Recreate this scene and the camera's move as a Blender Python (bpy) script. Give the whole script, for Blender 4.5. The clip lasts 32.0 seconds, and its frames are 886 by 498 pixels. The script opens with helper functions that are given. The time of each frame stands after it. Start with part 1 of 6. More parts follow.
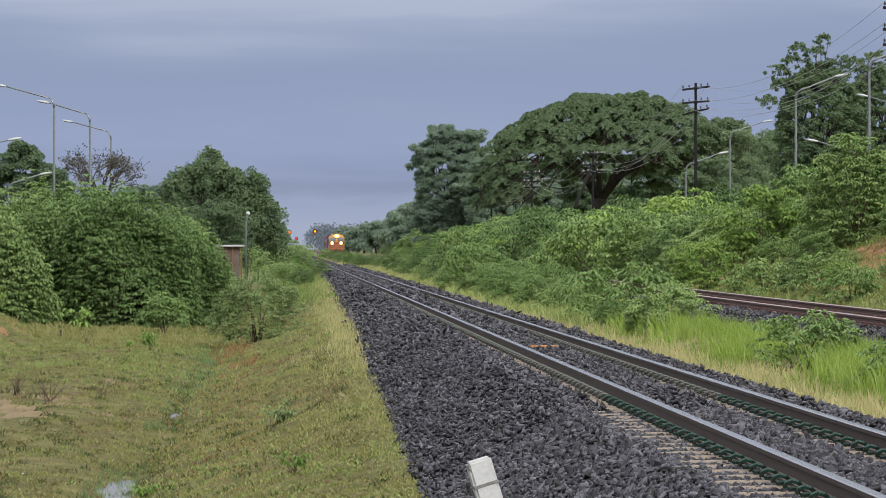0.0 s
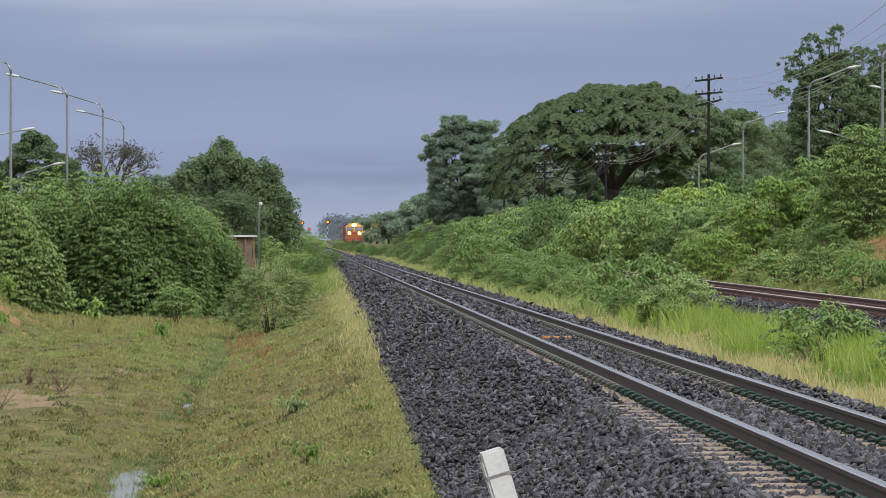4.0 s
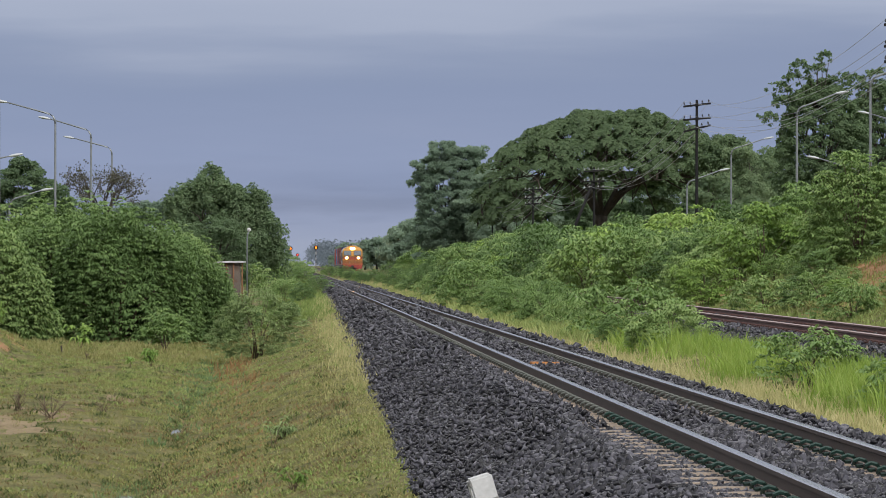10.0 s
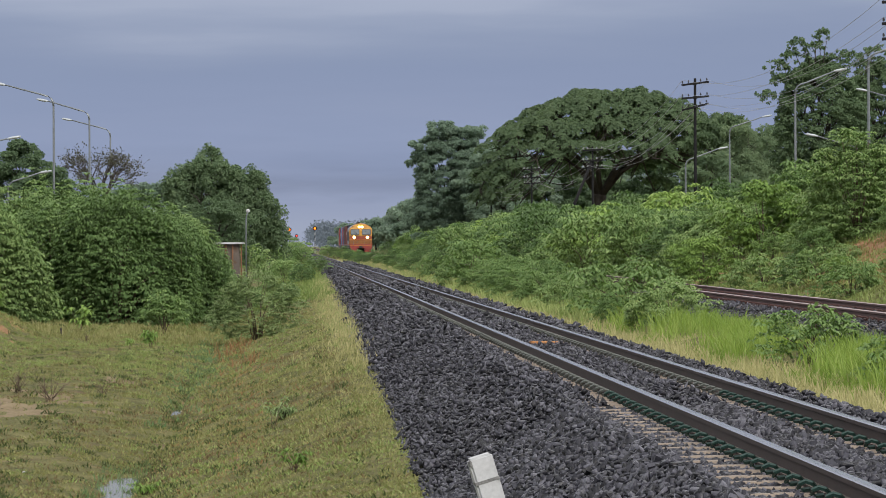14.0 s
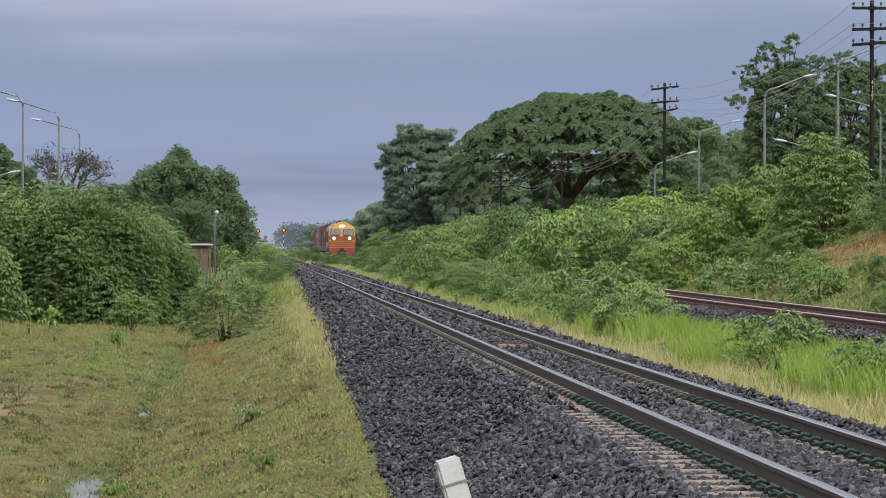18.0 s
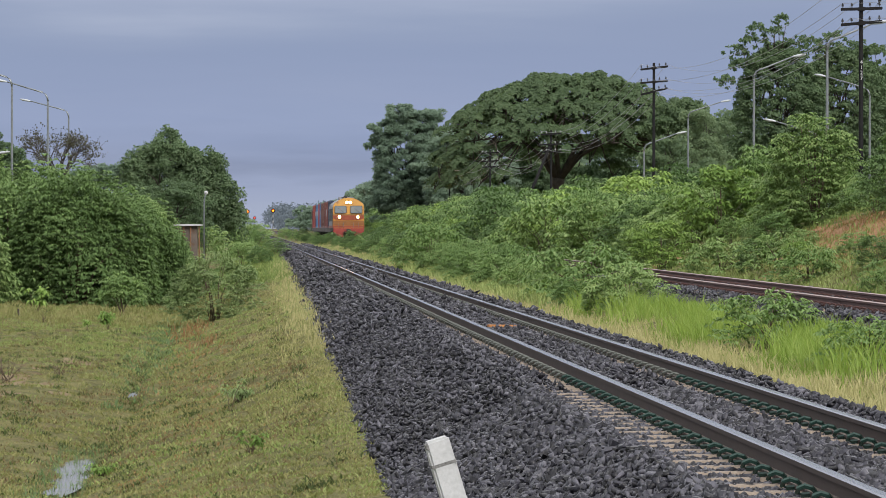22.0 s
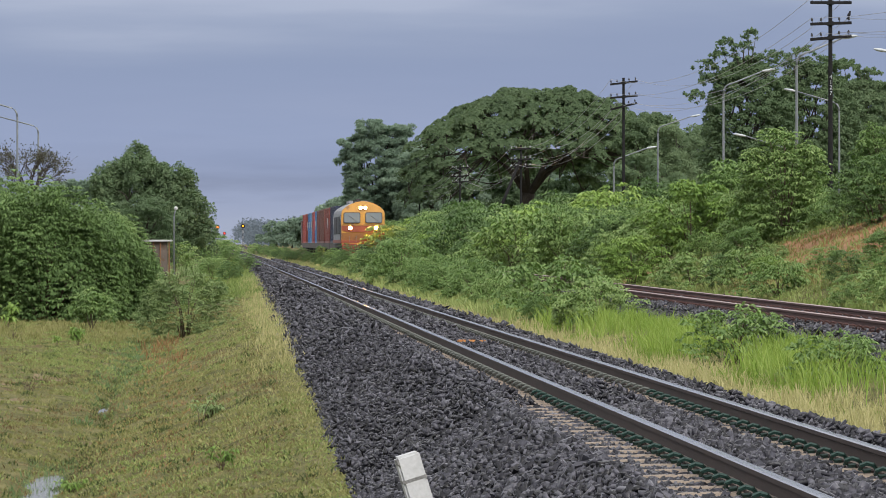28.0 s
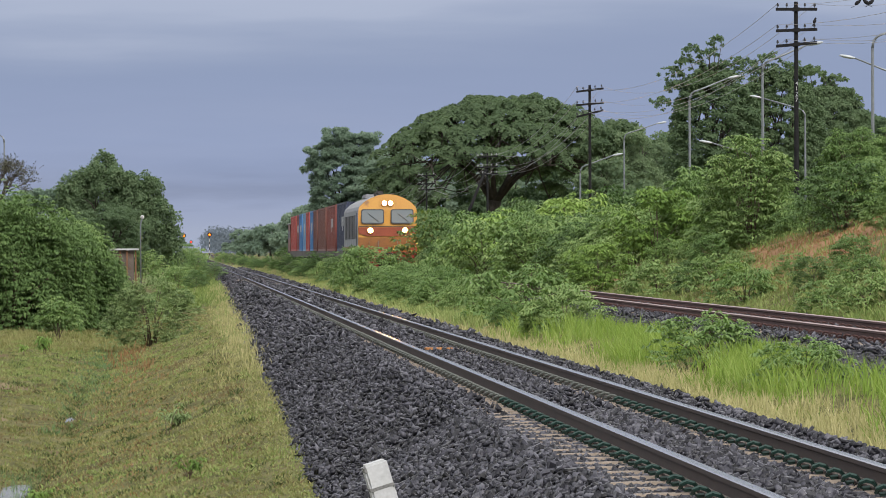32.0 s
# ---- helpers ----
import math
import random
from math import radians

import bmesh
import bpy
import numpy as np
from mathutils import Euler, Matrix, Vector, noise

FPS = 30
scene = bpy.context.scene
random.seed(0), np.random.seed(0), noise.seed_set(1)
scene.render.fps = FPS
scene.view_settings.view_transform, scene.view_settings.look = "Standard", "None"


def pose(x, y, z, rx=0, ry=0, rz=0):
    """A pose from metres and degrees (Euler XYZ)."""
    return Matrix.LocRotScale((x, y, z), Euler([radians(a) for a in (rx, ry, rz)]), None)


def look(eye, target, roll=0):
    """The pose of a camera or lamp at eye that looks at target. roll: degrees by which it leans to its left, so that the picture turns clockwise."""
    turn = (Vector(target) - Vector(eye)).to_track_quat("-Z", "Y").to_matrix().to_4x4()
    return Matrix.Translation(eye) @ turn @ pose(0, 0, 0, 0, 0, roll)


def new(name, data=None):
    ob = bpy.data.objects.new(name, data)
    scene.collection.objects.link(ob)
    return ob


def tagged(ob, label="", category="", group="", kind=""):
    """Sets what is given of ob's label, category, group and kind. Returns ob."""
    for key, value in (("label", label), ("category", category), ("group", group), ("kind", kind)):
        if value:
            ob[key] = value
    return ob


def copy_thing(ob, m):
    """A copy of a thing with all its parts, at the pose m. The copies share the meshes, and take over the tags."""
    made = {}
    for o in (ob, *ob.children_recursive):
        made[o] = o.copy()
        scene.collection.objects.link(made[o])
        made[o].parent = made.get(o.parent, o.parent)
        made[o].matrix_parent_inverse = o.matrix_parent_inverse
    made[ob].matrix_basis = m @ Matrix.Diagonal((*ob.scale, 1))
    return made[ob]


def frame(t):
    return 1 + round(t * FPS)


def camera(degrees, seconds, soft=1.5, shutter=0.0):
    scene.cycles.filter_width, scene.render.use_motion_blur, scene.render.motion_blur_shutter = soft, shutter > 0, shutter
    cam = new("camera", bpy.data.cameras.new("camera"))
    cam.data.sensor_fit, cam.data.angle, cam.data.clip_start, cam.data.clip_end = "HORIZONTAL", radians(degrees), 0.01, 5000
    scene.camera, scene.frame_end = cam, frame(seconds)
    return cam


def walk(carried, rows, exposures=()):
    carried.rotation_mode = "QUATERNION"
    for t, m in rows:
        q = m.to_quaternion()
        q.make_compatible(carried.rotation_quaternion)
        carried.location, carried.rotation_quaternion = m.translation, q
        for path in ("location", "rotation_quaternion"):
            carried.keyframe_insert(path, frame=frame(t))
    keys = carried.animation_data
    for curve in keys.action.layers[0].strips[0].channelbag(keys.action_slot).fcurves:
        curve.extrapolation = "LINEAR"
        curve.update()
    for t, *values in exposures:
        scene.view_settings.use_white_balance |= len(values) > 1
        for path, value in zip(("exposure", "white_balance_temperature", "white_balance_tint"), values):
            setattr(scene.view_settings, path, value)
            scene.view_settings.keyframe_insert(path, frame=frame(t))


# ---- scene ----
cam = camera(12.35, 32.0, 0.75)
EYE = (0.0, 0.0, 1.284)  # above the heads of the main line's rails; the main line runs along +y
# seconds, degrees to the right of the line, degrees up, degrees of lean
PATH = [
    (0, 2.164, -0.008, -0.005), (0.5, 2.139, -0.024, 0.038), (1, 2.102, -0.034, 0.070), (1.5, 2.076, -0.069, 0.280),
    (2, 2.037, -0.130, 0.139), (2.5, 1.996, -0.191, 0.138), (3, 1.984, -0.166, -0.075), (3.5, 1.970, -0.136, 0.036),
    (5.5, 2.049, -0.148, 0.212), (6, 2.090, -0.141, 0.285), (6.5, 2.123, -0.085, 0.029), (7, 2.155, -0.032, 0.055),
    (7.5, 2.195, 0.076, 0.248), (8, 2.195, 0.144, 0.182), (8.5, 2.175, 0.209, 0.056), (9, 2.150, 0.247, 0.063),
    (9.5, 2.138, 0.268, 0.039), (10, 2.150, 0.223, 0.066), (10.5, 2.160, 0.185, 0.143), (11, 2.150, 0.160, 0.030),
    (11.5, 2.164, 0.122, 0.034), (12, 2.163, 0.056, -0.007), (12.5, 2.164, 0.008, 0.095), (13, 2.162, -0.039, 0.042),
    (13.5, 2.164, -0.049, -0.086), (14, 2.163, -0.057, -0.274), (14.5, 2.178, -0.102, -0.229),
    (16.5, 2.408, -0.120, 0.013), (17, 2.468, -0.084, 0.026), (17.5, 2.539, -0.037, -0.024), (18, 2.601, -0.018, 0.110),
    (18.5, 2.627, -0.043, 0.172), (19, 2.658, -0.072, 0.243), (19.5, 2.694, -0.074, 0.235), (20, 2.706, -0.125, 0.155),
    (20.5, 2.723, -0.161, 0.071), (21, 2.737, -0.210, 0.078), (21.5, 2.737, -0.272, 0.030), (22, 2.750, -0.294, 0.057),
    (22.5, 2.758, -0.343, -0.014), (23, 2.767, -0.328, -0.106), (23.5, 2.791, -0.320, -0.068), (24, 2.805, -0.306, -0.278),
    (24.5, 2.841, -0.297, -0.275), (25, 2.902, -0.290, -0.108), (25.5, 2.948, -0.240, -0.157),
    (27.5, 3.139, -0.120, 0.024), (28, 3.169, -0.082, -0.045), (28.5, 3.198, -0.040, -0.115), (29, 3.230, -0.021, 0.040),
    (29.5, 3.232, 0.016, -0.287), (30, 3.263, 0.046, -0.156), (30.5, 3.330, 0.052, -0.325), (31, 3.426, 0.058, -0.077),
    (31.5, 3.534, 0.044, -0.225), (32, 3.635, 0.025, -0.242),
]
walk(cam, [(t, pose(*EYE, 90 + up, 0, -turn) @ pose(0, 0, 0, 0, 0, lean)) for t, turn, up, lean in PATH], [(0, 0.55), (6, 0.55), (8.5, 0.42), (14, 0.40), (17, 0.53), (32, 0.55)])

# ---- light: an overcast morning ----
world = bpy.data.worlds.new("overcast_sky")
scene.world = world
world.use_nodes = True
wn, wl = world.node_tree.nodes, world.node_tree.links
wn.clear()
w_out = wn.new("ShaderNodeOutputWorld")
w_bg = wn.new("ShaderNodeBackground")
w_sky = wn.new("ShaderNodeTexSky")
w_sky.sky_type, w_sky.sun_disc = "NISHITA", False
w_sky.sun_elevation, w_sky.sun_rotation = radians(38), radians(150)
w_sky.dust_density = 4.0
w_co = wn.new("ShaderNodeTexCoord")
w_sep = wn.new("ShaderNodeSeparateXYZ")
w_map = wn.new("ShaderNodeMapping")
w_map.inputs["Scale"].default_value = (3.0, 3.0, 26.0)
w_noise = wn.new("ShaderNodeTexNoise")
w_noise.inputs["Scale"].default_value, w_noise.inputs["Detail"].default_value = 2.2, 5.0
w_add = wn.new("ShaderNodeMath")
w_add.operation = "MULTIPLY_ADD"
w_add.inputs[1].default_value, w_add.inputs[2].default_value = 0.042, -0.021
w_sum = wn.new("ShaderNodeMath")
w_ramp = wn.new("ShaderNodeValToRGB")
w_ramp.color_ramp.interpolation = "B_SPLINE"
stops = ((0.0, (0.290, 0.33, 0.42)), (0.007, (0.272, 0.310, 0.418)), (0.022, (0.207, 0.252, 0.374)), (0.04, (0.190, 0.238, 0.362)),
         (0.062, (0.200, 0.246, 0.362)), (0.20, (0.74, 0.77, 0.84)), (0.6, (2.5, 2.52, 2.55)), (1.0, (2.9, 2.9, 2.9)))
for k, (at, col) in enumerate(stops):
    e = w_ramp.color_ramp.elements[k] if k < 2 else w_ramp.color_ramp.elements.new(at)
    e.position, e.color = at, (*col, 1)
w_mul = wn.new("ShaderNodeMix")
w_mul.data_type = "RGBA"
w_mul.inputs["Factor"].default_value = 0.90
w_sc = wn.new("ShaderNodeVectorMath")
w_sc.operation = "SCALE"
w_sc.inputs["Scale"].default_value = 0.10
wl.new(w_co.outputs["Generated"], w_sep.inputs[0])
wl.new(w_co.outputs["Generated"], w_map.inputs["Vector"])
wl.new(w_map.outputs[0], w_noise.inputs["Vector"])
wl.new(w_noise.outputs["Fac"], w_add.inputs[0])
wl.new(w_add.outputs[0], w_sum.inputs[0])
wl.new(w_sep.outputs["Z"], w_sum.inputs[1])
wl.new(w_sum.outputs[0], w_ramp.inputs[0])
wl.new(w_sky.outputs[0], w_sc.inputs[0])
wl.new(w_sc.outputs[0], w_mul.inputs["A"])
wl.new(w_ramp.outputs[0], w_mul.inputs["B"])
w_low = wn.new("ShaderNodeTexNoise")
w_low.inputs["Scale"].default_value, w_low.inputs["Detail"].default_value = 14.0, 4.0
w_lift = wn.new("ShaderNodeMath")
w_lift.operation = "MULTIPLY_ADD"
w_lift.inputs[1].default_value = 0.010
w_bank = wn.new("ShaderNodeValToRGB")
for k, (at, tone) in enumerate(((0.0, 1.0), (0.0175, 1.02), (0.0198, 0.86), (0.0215, 0.93), (0.024, 1.0), (0.031, 1.07), (0.042, 1.03), (0.055, 1.0))):
    e = w_bank.color_ramp.elements[k] if k < 2 else w_bank.color_ramp.elements.new(at)
    e.position, e.color = at, (tone, tone * 0.992, tone, 1)
w_dim = wn.new("ShaderNodeMix")
w_dim.data_type, w_dim.blend_type = "RGBA", "MULTIPLY"
w_dim.inputs["Factor"].default_value = 1.0
wl.new(w_map.outputs[0], w_low.inputs["Vector"])
wl.new(w_low.outputs["Fac"], w_lift.inputs[0])
wl.new(w_sep.outputs["Z"], w_lift.inputs[2])
wl.new(w_lift.outputs[0], w_bank.inputs[0])
wl.new(w_mul.outputs["Result"], w_dim.inputs["A"])
wl.new(w_bank.outputs[0], w_dim.inputs["B"])
wl.new(w_dim.outputs["Result"], w_bg.inputs["Color"])
w_bg.inputs["Strength"].default_value = 1.0
wl.new(w_bg.outputs[0], w_out.inputs[0])

sun_data = bpy.data.lights.new("sun", "SUN")
sun_data.energy, sun_data.angle, sun_data.color = 2.0, radians(25), (1.0, 0.96, 0.90)
sun = new("sun", sun_data)
sun.matrix_basis = look((40, -60, 80), (0, 40, 0))


# ---- materials ----
def material(name):
    m = bpy.data.materials.new(name)
    m.use_nodes = True
    n = m.node_tree.nodes
    return m, n, m.node_tree.links, n["Principled BSDF"]


def ramp(n, stops):
    r = n.new("ShaderNodeValToRGB")
    for k, (at, col) in enumerate(stops):
        e = r.color_ramp.elements[k] if k < 2 else r.color_ramp.elements.new(at)
        e.position, e.color = at, (*col, 1)
    return r


def surface(name, dark, light, rough=0.8, scale=8.0, fine=90.0, bump=0.3, depth=0.01, metal=0.0, spread=0.25, spots=None, coat=0.0, shine=0.5):
    """Two tones in patches, finer grain on top, optional spots of a third tone, and a little relief."""
    m, n, l, b = material(name)
    co = n.new("ShaderNodeTexCoord")
    big, small = n.new("ShaderNodeTexNoise"), n.new("ShaderNodeTexNoise")
    big.inputs["Scale"].default_value, big.inputs["Detail"].default_value = scale, 5.0
    small.inputs["Scale"].default_value, small.inputs["Detail"].default_value = fine, 3.0
    l.new(co.outputs["Object"], big.inputs["Vector"])
    l.new(co.outputs["Object"], small.inputs["Vector"])
    r = ramp(n, ((0.5 - spread, dark), (0.5 + spread, light)))
    mixer = n.new("ShaderNodeMix")
    mixer.inputs[0].default_value = 0.45
    l.new(big.outputs["Fac"], mixer.inputs[2])
    l.new(small.outputs["Fac"], mixer.inputs[3])
    l.new(mixer.outputs[0], r.inputs[0])
    col = r.outputs[0]
    if spots:
        tone, at, size = spots
        s = n.new("ShaderNodeTexNoise")
        s.inputs["Scale"].default_value, s.inputs["Detail"].default_value = size, 6.0
        l.new(co.outputs["Object"], s.inputs["Vector"])
        sr = ramp(n, ((at, (0, 0, 0)), (min(at + 0.12, 1.0), (1, 1, 1))))
        l.new(s.outputs["Fac"], sr.inputs[0])
        mx = n.new("ShaderNodeMix")
        mx.data_type = "RGBA"
        l.new(sr.outputs[0], mx.inputs["Factor"])
        l.new(col, mx.inputs["A"])
        mx.inputs["B"].default_value = (*tone, 1)
        col = mx.outputs["Result"]
    l.new(col, b.inputs["Base Color"])
    b.inputs["Roughness"].default_value, b.inputs["Metallic"].default_value = rough, metal
    b.inputs["Coat Weight"].default_value, b.inputs["Specular IOR Level"].default_value = coat, shine
    bp = n.new("ShaderNodeBump")
    bp.inputs["Strength"].default_value, bp.inputs["Distance"].default_value = bump, depth
    l.new(small.outputs["Fac"], bp.inputs["Height"])
    l.new(bp.outputs[0], b.inputs["Normal"])
    return m


def leafy(name, tones, patch=0.35, gloss=0.62, through_light=0.26, back=(0.10, 0.20, 0.03)):
    """Leaves: each one takes its own tone, clumps differ by a slow noise, and light comes through them."""
    m, n, l, b = material(name)
    geo, co = n.new("ShaderNodeNewGeometry"), n.new("ShaderNodeTexCoord")
    no = n.new("ShaderNodeTexNoise")
    no.inputs["Scale"].default_value, no.inputs["Detail"].default_value = patch, 3.0
    l.new(co.outputs["Object"], no.inputs["Vector"])
    info = n.new("ShaderNodeObjectInfo")
    slow = n.new("ShaderNodeMix")
    slow.inputs[0].default_value = 0.46
    l.new(no.outputs["Fac"], slow.inputs[2])
    l.new(info.outputs["Random"], slow.inputs[3])
    mixer = n.new("ShaderNodeMix")
    mixer.inputs[0].default_value = 0.66
    l.new(geo.outputs["Random Per Island"], mixer.inputs[2])
    l.new(slow.outputs[0], mixer.inputs[3])
    r = ramp(n, [(0.2 + 0.6 * k / (len(tones) - 1), t) for k, t in enumerate(tones)])
    l.new(mixer.outputs[0], r.inputs[0])
    l.new(r.outputs[0], b.inputs["Base Color"])
    b.inputs["Roughness"].default_value = gloss
    b.inputs["Specular IOR Level"].default_value = 0.12
    tr = n.new("ShaderNodeBsdfTranslucent")
    tr.inputs["Color"].default_value = (*back, 1)
    ms = n.new("ShaderNodeMixShader")
    ms.inputs[0].default_value = through_light
    l.new(b.outputs[0], ms.inputs[1])
    l.new(tr.outputs[0], ms.inputs[2])
    l.new(ms.outputs[0], n["Material Output"].inputs["Surface"])
    return m


def glow(name, col, strength):
    m, n, l, b = material(name)
    b.inputs["Base Color"].default_value = (*col, 1)
    b.inputs["Emission Color"].default_value, b.inputs["Emission Strength"].default_value = (*col, 1), strength
    return m


M_RAIL_TOP = surface("polished_rail_steel", (0.075, 0.070, 0.082), (0.17, 0.16, 0.18), 0.17, 3, 40, 0.0, 0.001, 0.95)
M_RAIL_SIDE = surface("rusty_rail_steel", (0.022, 0.014, 0.011), (0.050, 0.031, 0.024), 0.8, 2.0, 60, 0.3, 0.004, 0.2)
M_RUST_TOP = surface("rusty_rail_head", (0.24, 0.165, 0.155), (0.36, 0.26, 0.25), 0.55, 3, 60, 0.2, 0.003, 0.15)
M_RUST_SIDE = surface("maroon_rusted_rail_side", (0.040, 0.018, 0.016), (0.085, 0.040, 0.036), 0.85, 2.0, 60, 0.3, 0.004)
M_RAIL_FOOT = surface("dusty_rail_foot", (0.075, 0.060, 0.048), (0.17, 0.14, 0.115), 0.9, 3.0, 60, 0.3, 0.004)
M_SLEEPER = surface("weathered_concrete", (0.10, 0.080, 0.064), (0.29, 0.235, 0.185), 0.9, 3, 70, 0.5, 0.01)
M_CLIP = surface("dark_green_clip", (0.008, 0.025, 0.021), (0.027, 0.068, 0.055), 0.4, 20, 120, 0.2, 0.002, 0.3)
# paler copy for the farther clips, with their highlights painted into the green
M_CLIP_PALE = surface("pale_clip_with_highlights", (0.022, 0.032, 0.029), (0.18, 0.186, 0.168), 0.5, 9, 60, 0.2, 0.002, 0.2)
# near black, so the shade in the gaps between stones is in the colour
M_BALLAST_BED = surface("stone_bed_with_gap_shade", (0.006, 0.006, 0.008), (0.03, 0.029, 0.034), 0.9, 14, 26, 1.0, 0.06)
M_PLANK = surface("orange_weathered_wood", (0.25, 0.10, 0.03), (0.50, 0.24, 0.09), 0.8, 4, 60, 0.4, 0.004)
M_SMUDGE = surface("dark_grey_concrete", (0.05, 0.05, 0.05), (0.26, 0.26, 0.255), 0.9, 22, 90, 0.5, 0.003)
M_WHITE = surface("worn_white_paint", (0.30, 0.305, 0.312), (0.50, 0.51, 0.522), 0.7, 5, 50, 0.3, 0.003, spots=((0.18, 0.17, 0.15), 0.62, 9.0))
M_SOIL = surface("bare_reddish_soil", (0.16, 0.085, 0.045), (0.34, 0.205, 0.11), 0.95, 1.5, 12, 0.8, 0.05, shine=0.1)
M_BLACK_POLE = surface("black_painted_steel", (0.008, 0.008, 0.009), (0.022, 0.022, 0.023), 0.85, 4, 60, 0.2, 0.002, shine=0.12)
M_GALV = surface("galvanised_grey_steel", (0.13, 0.145, 0.155), (0.22, 0.24, 0.255), 0.45, 3, 40, 0.1, 0.002, 0.5)
M_LAMP_HEAD = surface("pale_lamp_housing", (0.26, 0.29, 0.31), (0.42, 0.45, 0.47), 0.4, 5, 40, 0.1, 0.002)
M_PORCELAIN = surface("grey_porcelain", (0.24, 0.25, 0.26), (0.40, 0.41, 0.42), 0.3, 8, 60, 0.05, 0.001)
M_WIRE = surface("dull_wire", (0.22, 0.22, 0.23), (0.36, 0.36, 0.37), 0.5, 4, 50, 0.1, 0.001, 0.4)
M_BARK = surface("dark_grey_bark", (0.020, 0.017, 0.014), (0.075, 0.062, 0.05), 0.95, 2.5, 18, 0.8, 0.05)
M_TWIG = surface("brown_twig_bark", (0.06, 0.045, 0.03), (0.15, 0.11, 0.075), 0.9, 5, 40, 0.5, 0.01)
M_LEAF_DARK = leafy("dark_feathery_leaf", ((0.050, 0.088, 0.036), (0.110, 0.176, 0.066), (0.200, 0.280, 0.110)), patch=0.8, back=(0.10, 0.20, 0.04))
M_LEAF_THICKET = leafy("olive_thicket_leaf", ((0.060, 0.104, 0.038), (0.135, 0.212, 0.076), (0.245, 0.335, 0.126)), patch=0.7, back=(0.14, 0.24, 0.05))
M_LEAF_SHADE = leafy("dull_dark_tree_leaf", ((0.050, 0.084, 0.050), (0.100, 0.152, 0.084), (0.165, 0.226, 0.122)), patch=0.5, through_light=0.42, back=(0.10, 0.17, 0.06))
M_LEAF_MID = leafy("mid_green_feathery_leaf", ((0.066, 0.118, 0.044), (0.150, 0.232, 0.082), (0.270, 0.350, 0.140)), patch=0.9, back=(0.20, 0.34, 0.07))
M_LEAF_BRIGHT = leafy("bright_young_leaf", ((0.075, 0.135, 0.032), (0.17, 0.27, 0.065), (0.30, 0.41, 0.12)), back=(0.27, 0.40, 0.09))
M_LEAF_BROWN = leafy("withering_brown_green_leaf", ((0.045, 0.048, 0.034), (0.090, 0.092, 0.060), (0.150, 0.150, 0.095)), back=(0.10, 0.10, 0.05))
M_LEAF_DULL = leafy("grey_green_feathery_leaf", ((0.09, 0.135, 0.058), (0.17, 0.235, 0.095), (0.26, 0.33, 0.145)), back=(0.18, 0.27, 0.08))
M_LEAF_TREE = leafy("rain_tree_leaf", ((0.046, 0.078, 0.044), (0.092, 0.140, 0.076), (0.155, 0.212, 0.112)), patch=0.3, through_light=0.42, back=(0.11, 0.17, 0.06))
# next two: farther trees' leaf colours, lightened and blued to stand for haze
M_LEAF_FAR = leafy("far_leaf_lightened_for_haze", ((0.082, 0.128, 0.078), (0.145, 0.212, 0.122), (0.215, 0.290, 0.165)), patch=0.25, through_light=0.58, back=(0.22, 0.29, 0.15))
M_LEAF_HAZE_BLUE = leafy("haze_tinted_far_leaf", ((0.125, 0.180, 0.138), (0.190, 0.260, 0.192), (0.260, 0.338, 0.245)), patch=0.2, through_light=0.55, back=(0.27, 0.36, 0.26))
# pale blue-grey: the distance haze is painted into this leaf colour
M_LEAF_HAZY = leafy("woods_leaf_with_haze_tint", ((0.135, 0.165, 0.200), (0.150, 0.182, 0.218), (0.165, 0.20, 0.236)), patch=0.02, through_light=0.5, back=(0.16, 0.195, 0.23), gloss=1.0)
M_GRASS = leafy("short_mixed_grass", ((0.088, 0.105, 0.038), (0.184, 0.186, 0.074), (0.32, 0.288, 0.138)), patch=0.35, back=(0.22, 0.26, 0.07), gloss=0.6)
M_GRASS_GREEN = leafy("fresh_short_grass", ((0.10, 0.155, 0.045), (0.21, 0.265, 0.09), (0.33, 0.37, 0.15)), patch=0.6, back=(0.22, 0.30, 0.07), gloss=0.6)
M_GRASS_TAN = leafy("dry_tan_grass", ((0.16, 0.19, 0.075), (0.30, 0.30, 0.13), (0.47, 0.43, 0.23)), patch=0.8, back=(0.40, 0.36, 0.15), gloss=0.6)
M_GRASS_TALL = leafy("bright_tall_grass", ((0.080, 0.140, 0.028), (0.155, 0.240, 0.048), (0.29, 0.35, 0.11)), patch=0.6, back=(0.32, 0.46, 0.06), gloss=0.5)
M_GRASS_RED = leafy("reddish_dry_weed", ((0.15, 0.085, 0.045), (0.27, 0.165, 0.080), (0.40, 0.28, 0.14)), patch=1.0, back=(0.32, 0.18, 0.07), gloss=0.7)
M_GRASS_DEAD = leafy("withered_brown_grass", ((0.07, 0.055, 0.03), (0.15, 0.115, 0.06), (0.25, 0.19, 0.10)), patch=0.7, back=(0.16, 0.12, 0.05), gloss=0.7)
# dark tone puts the shadow of the field's hollows into the grass colour
M_GRASS_DARK = leafy("dark_hollow_shade_grass", ((0.035, 0.052, 0.020), (0.075, 0.098, 0.036), (0.14, 0.16, 0.06)), patch=0.9, back=(0.09, 0.12, 0.03), gloss=0.6)
M_GRASS_BLUE = leafy("blue_green_ditch_grass", ((0.06, 0.11, 0.045), (0.12, 0.19, 0.085), (0.20, 0.27, 0.13)), patch=0.6, back=(0.14, 0.22, 0.08), gloss=0.6)
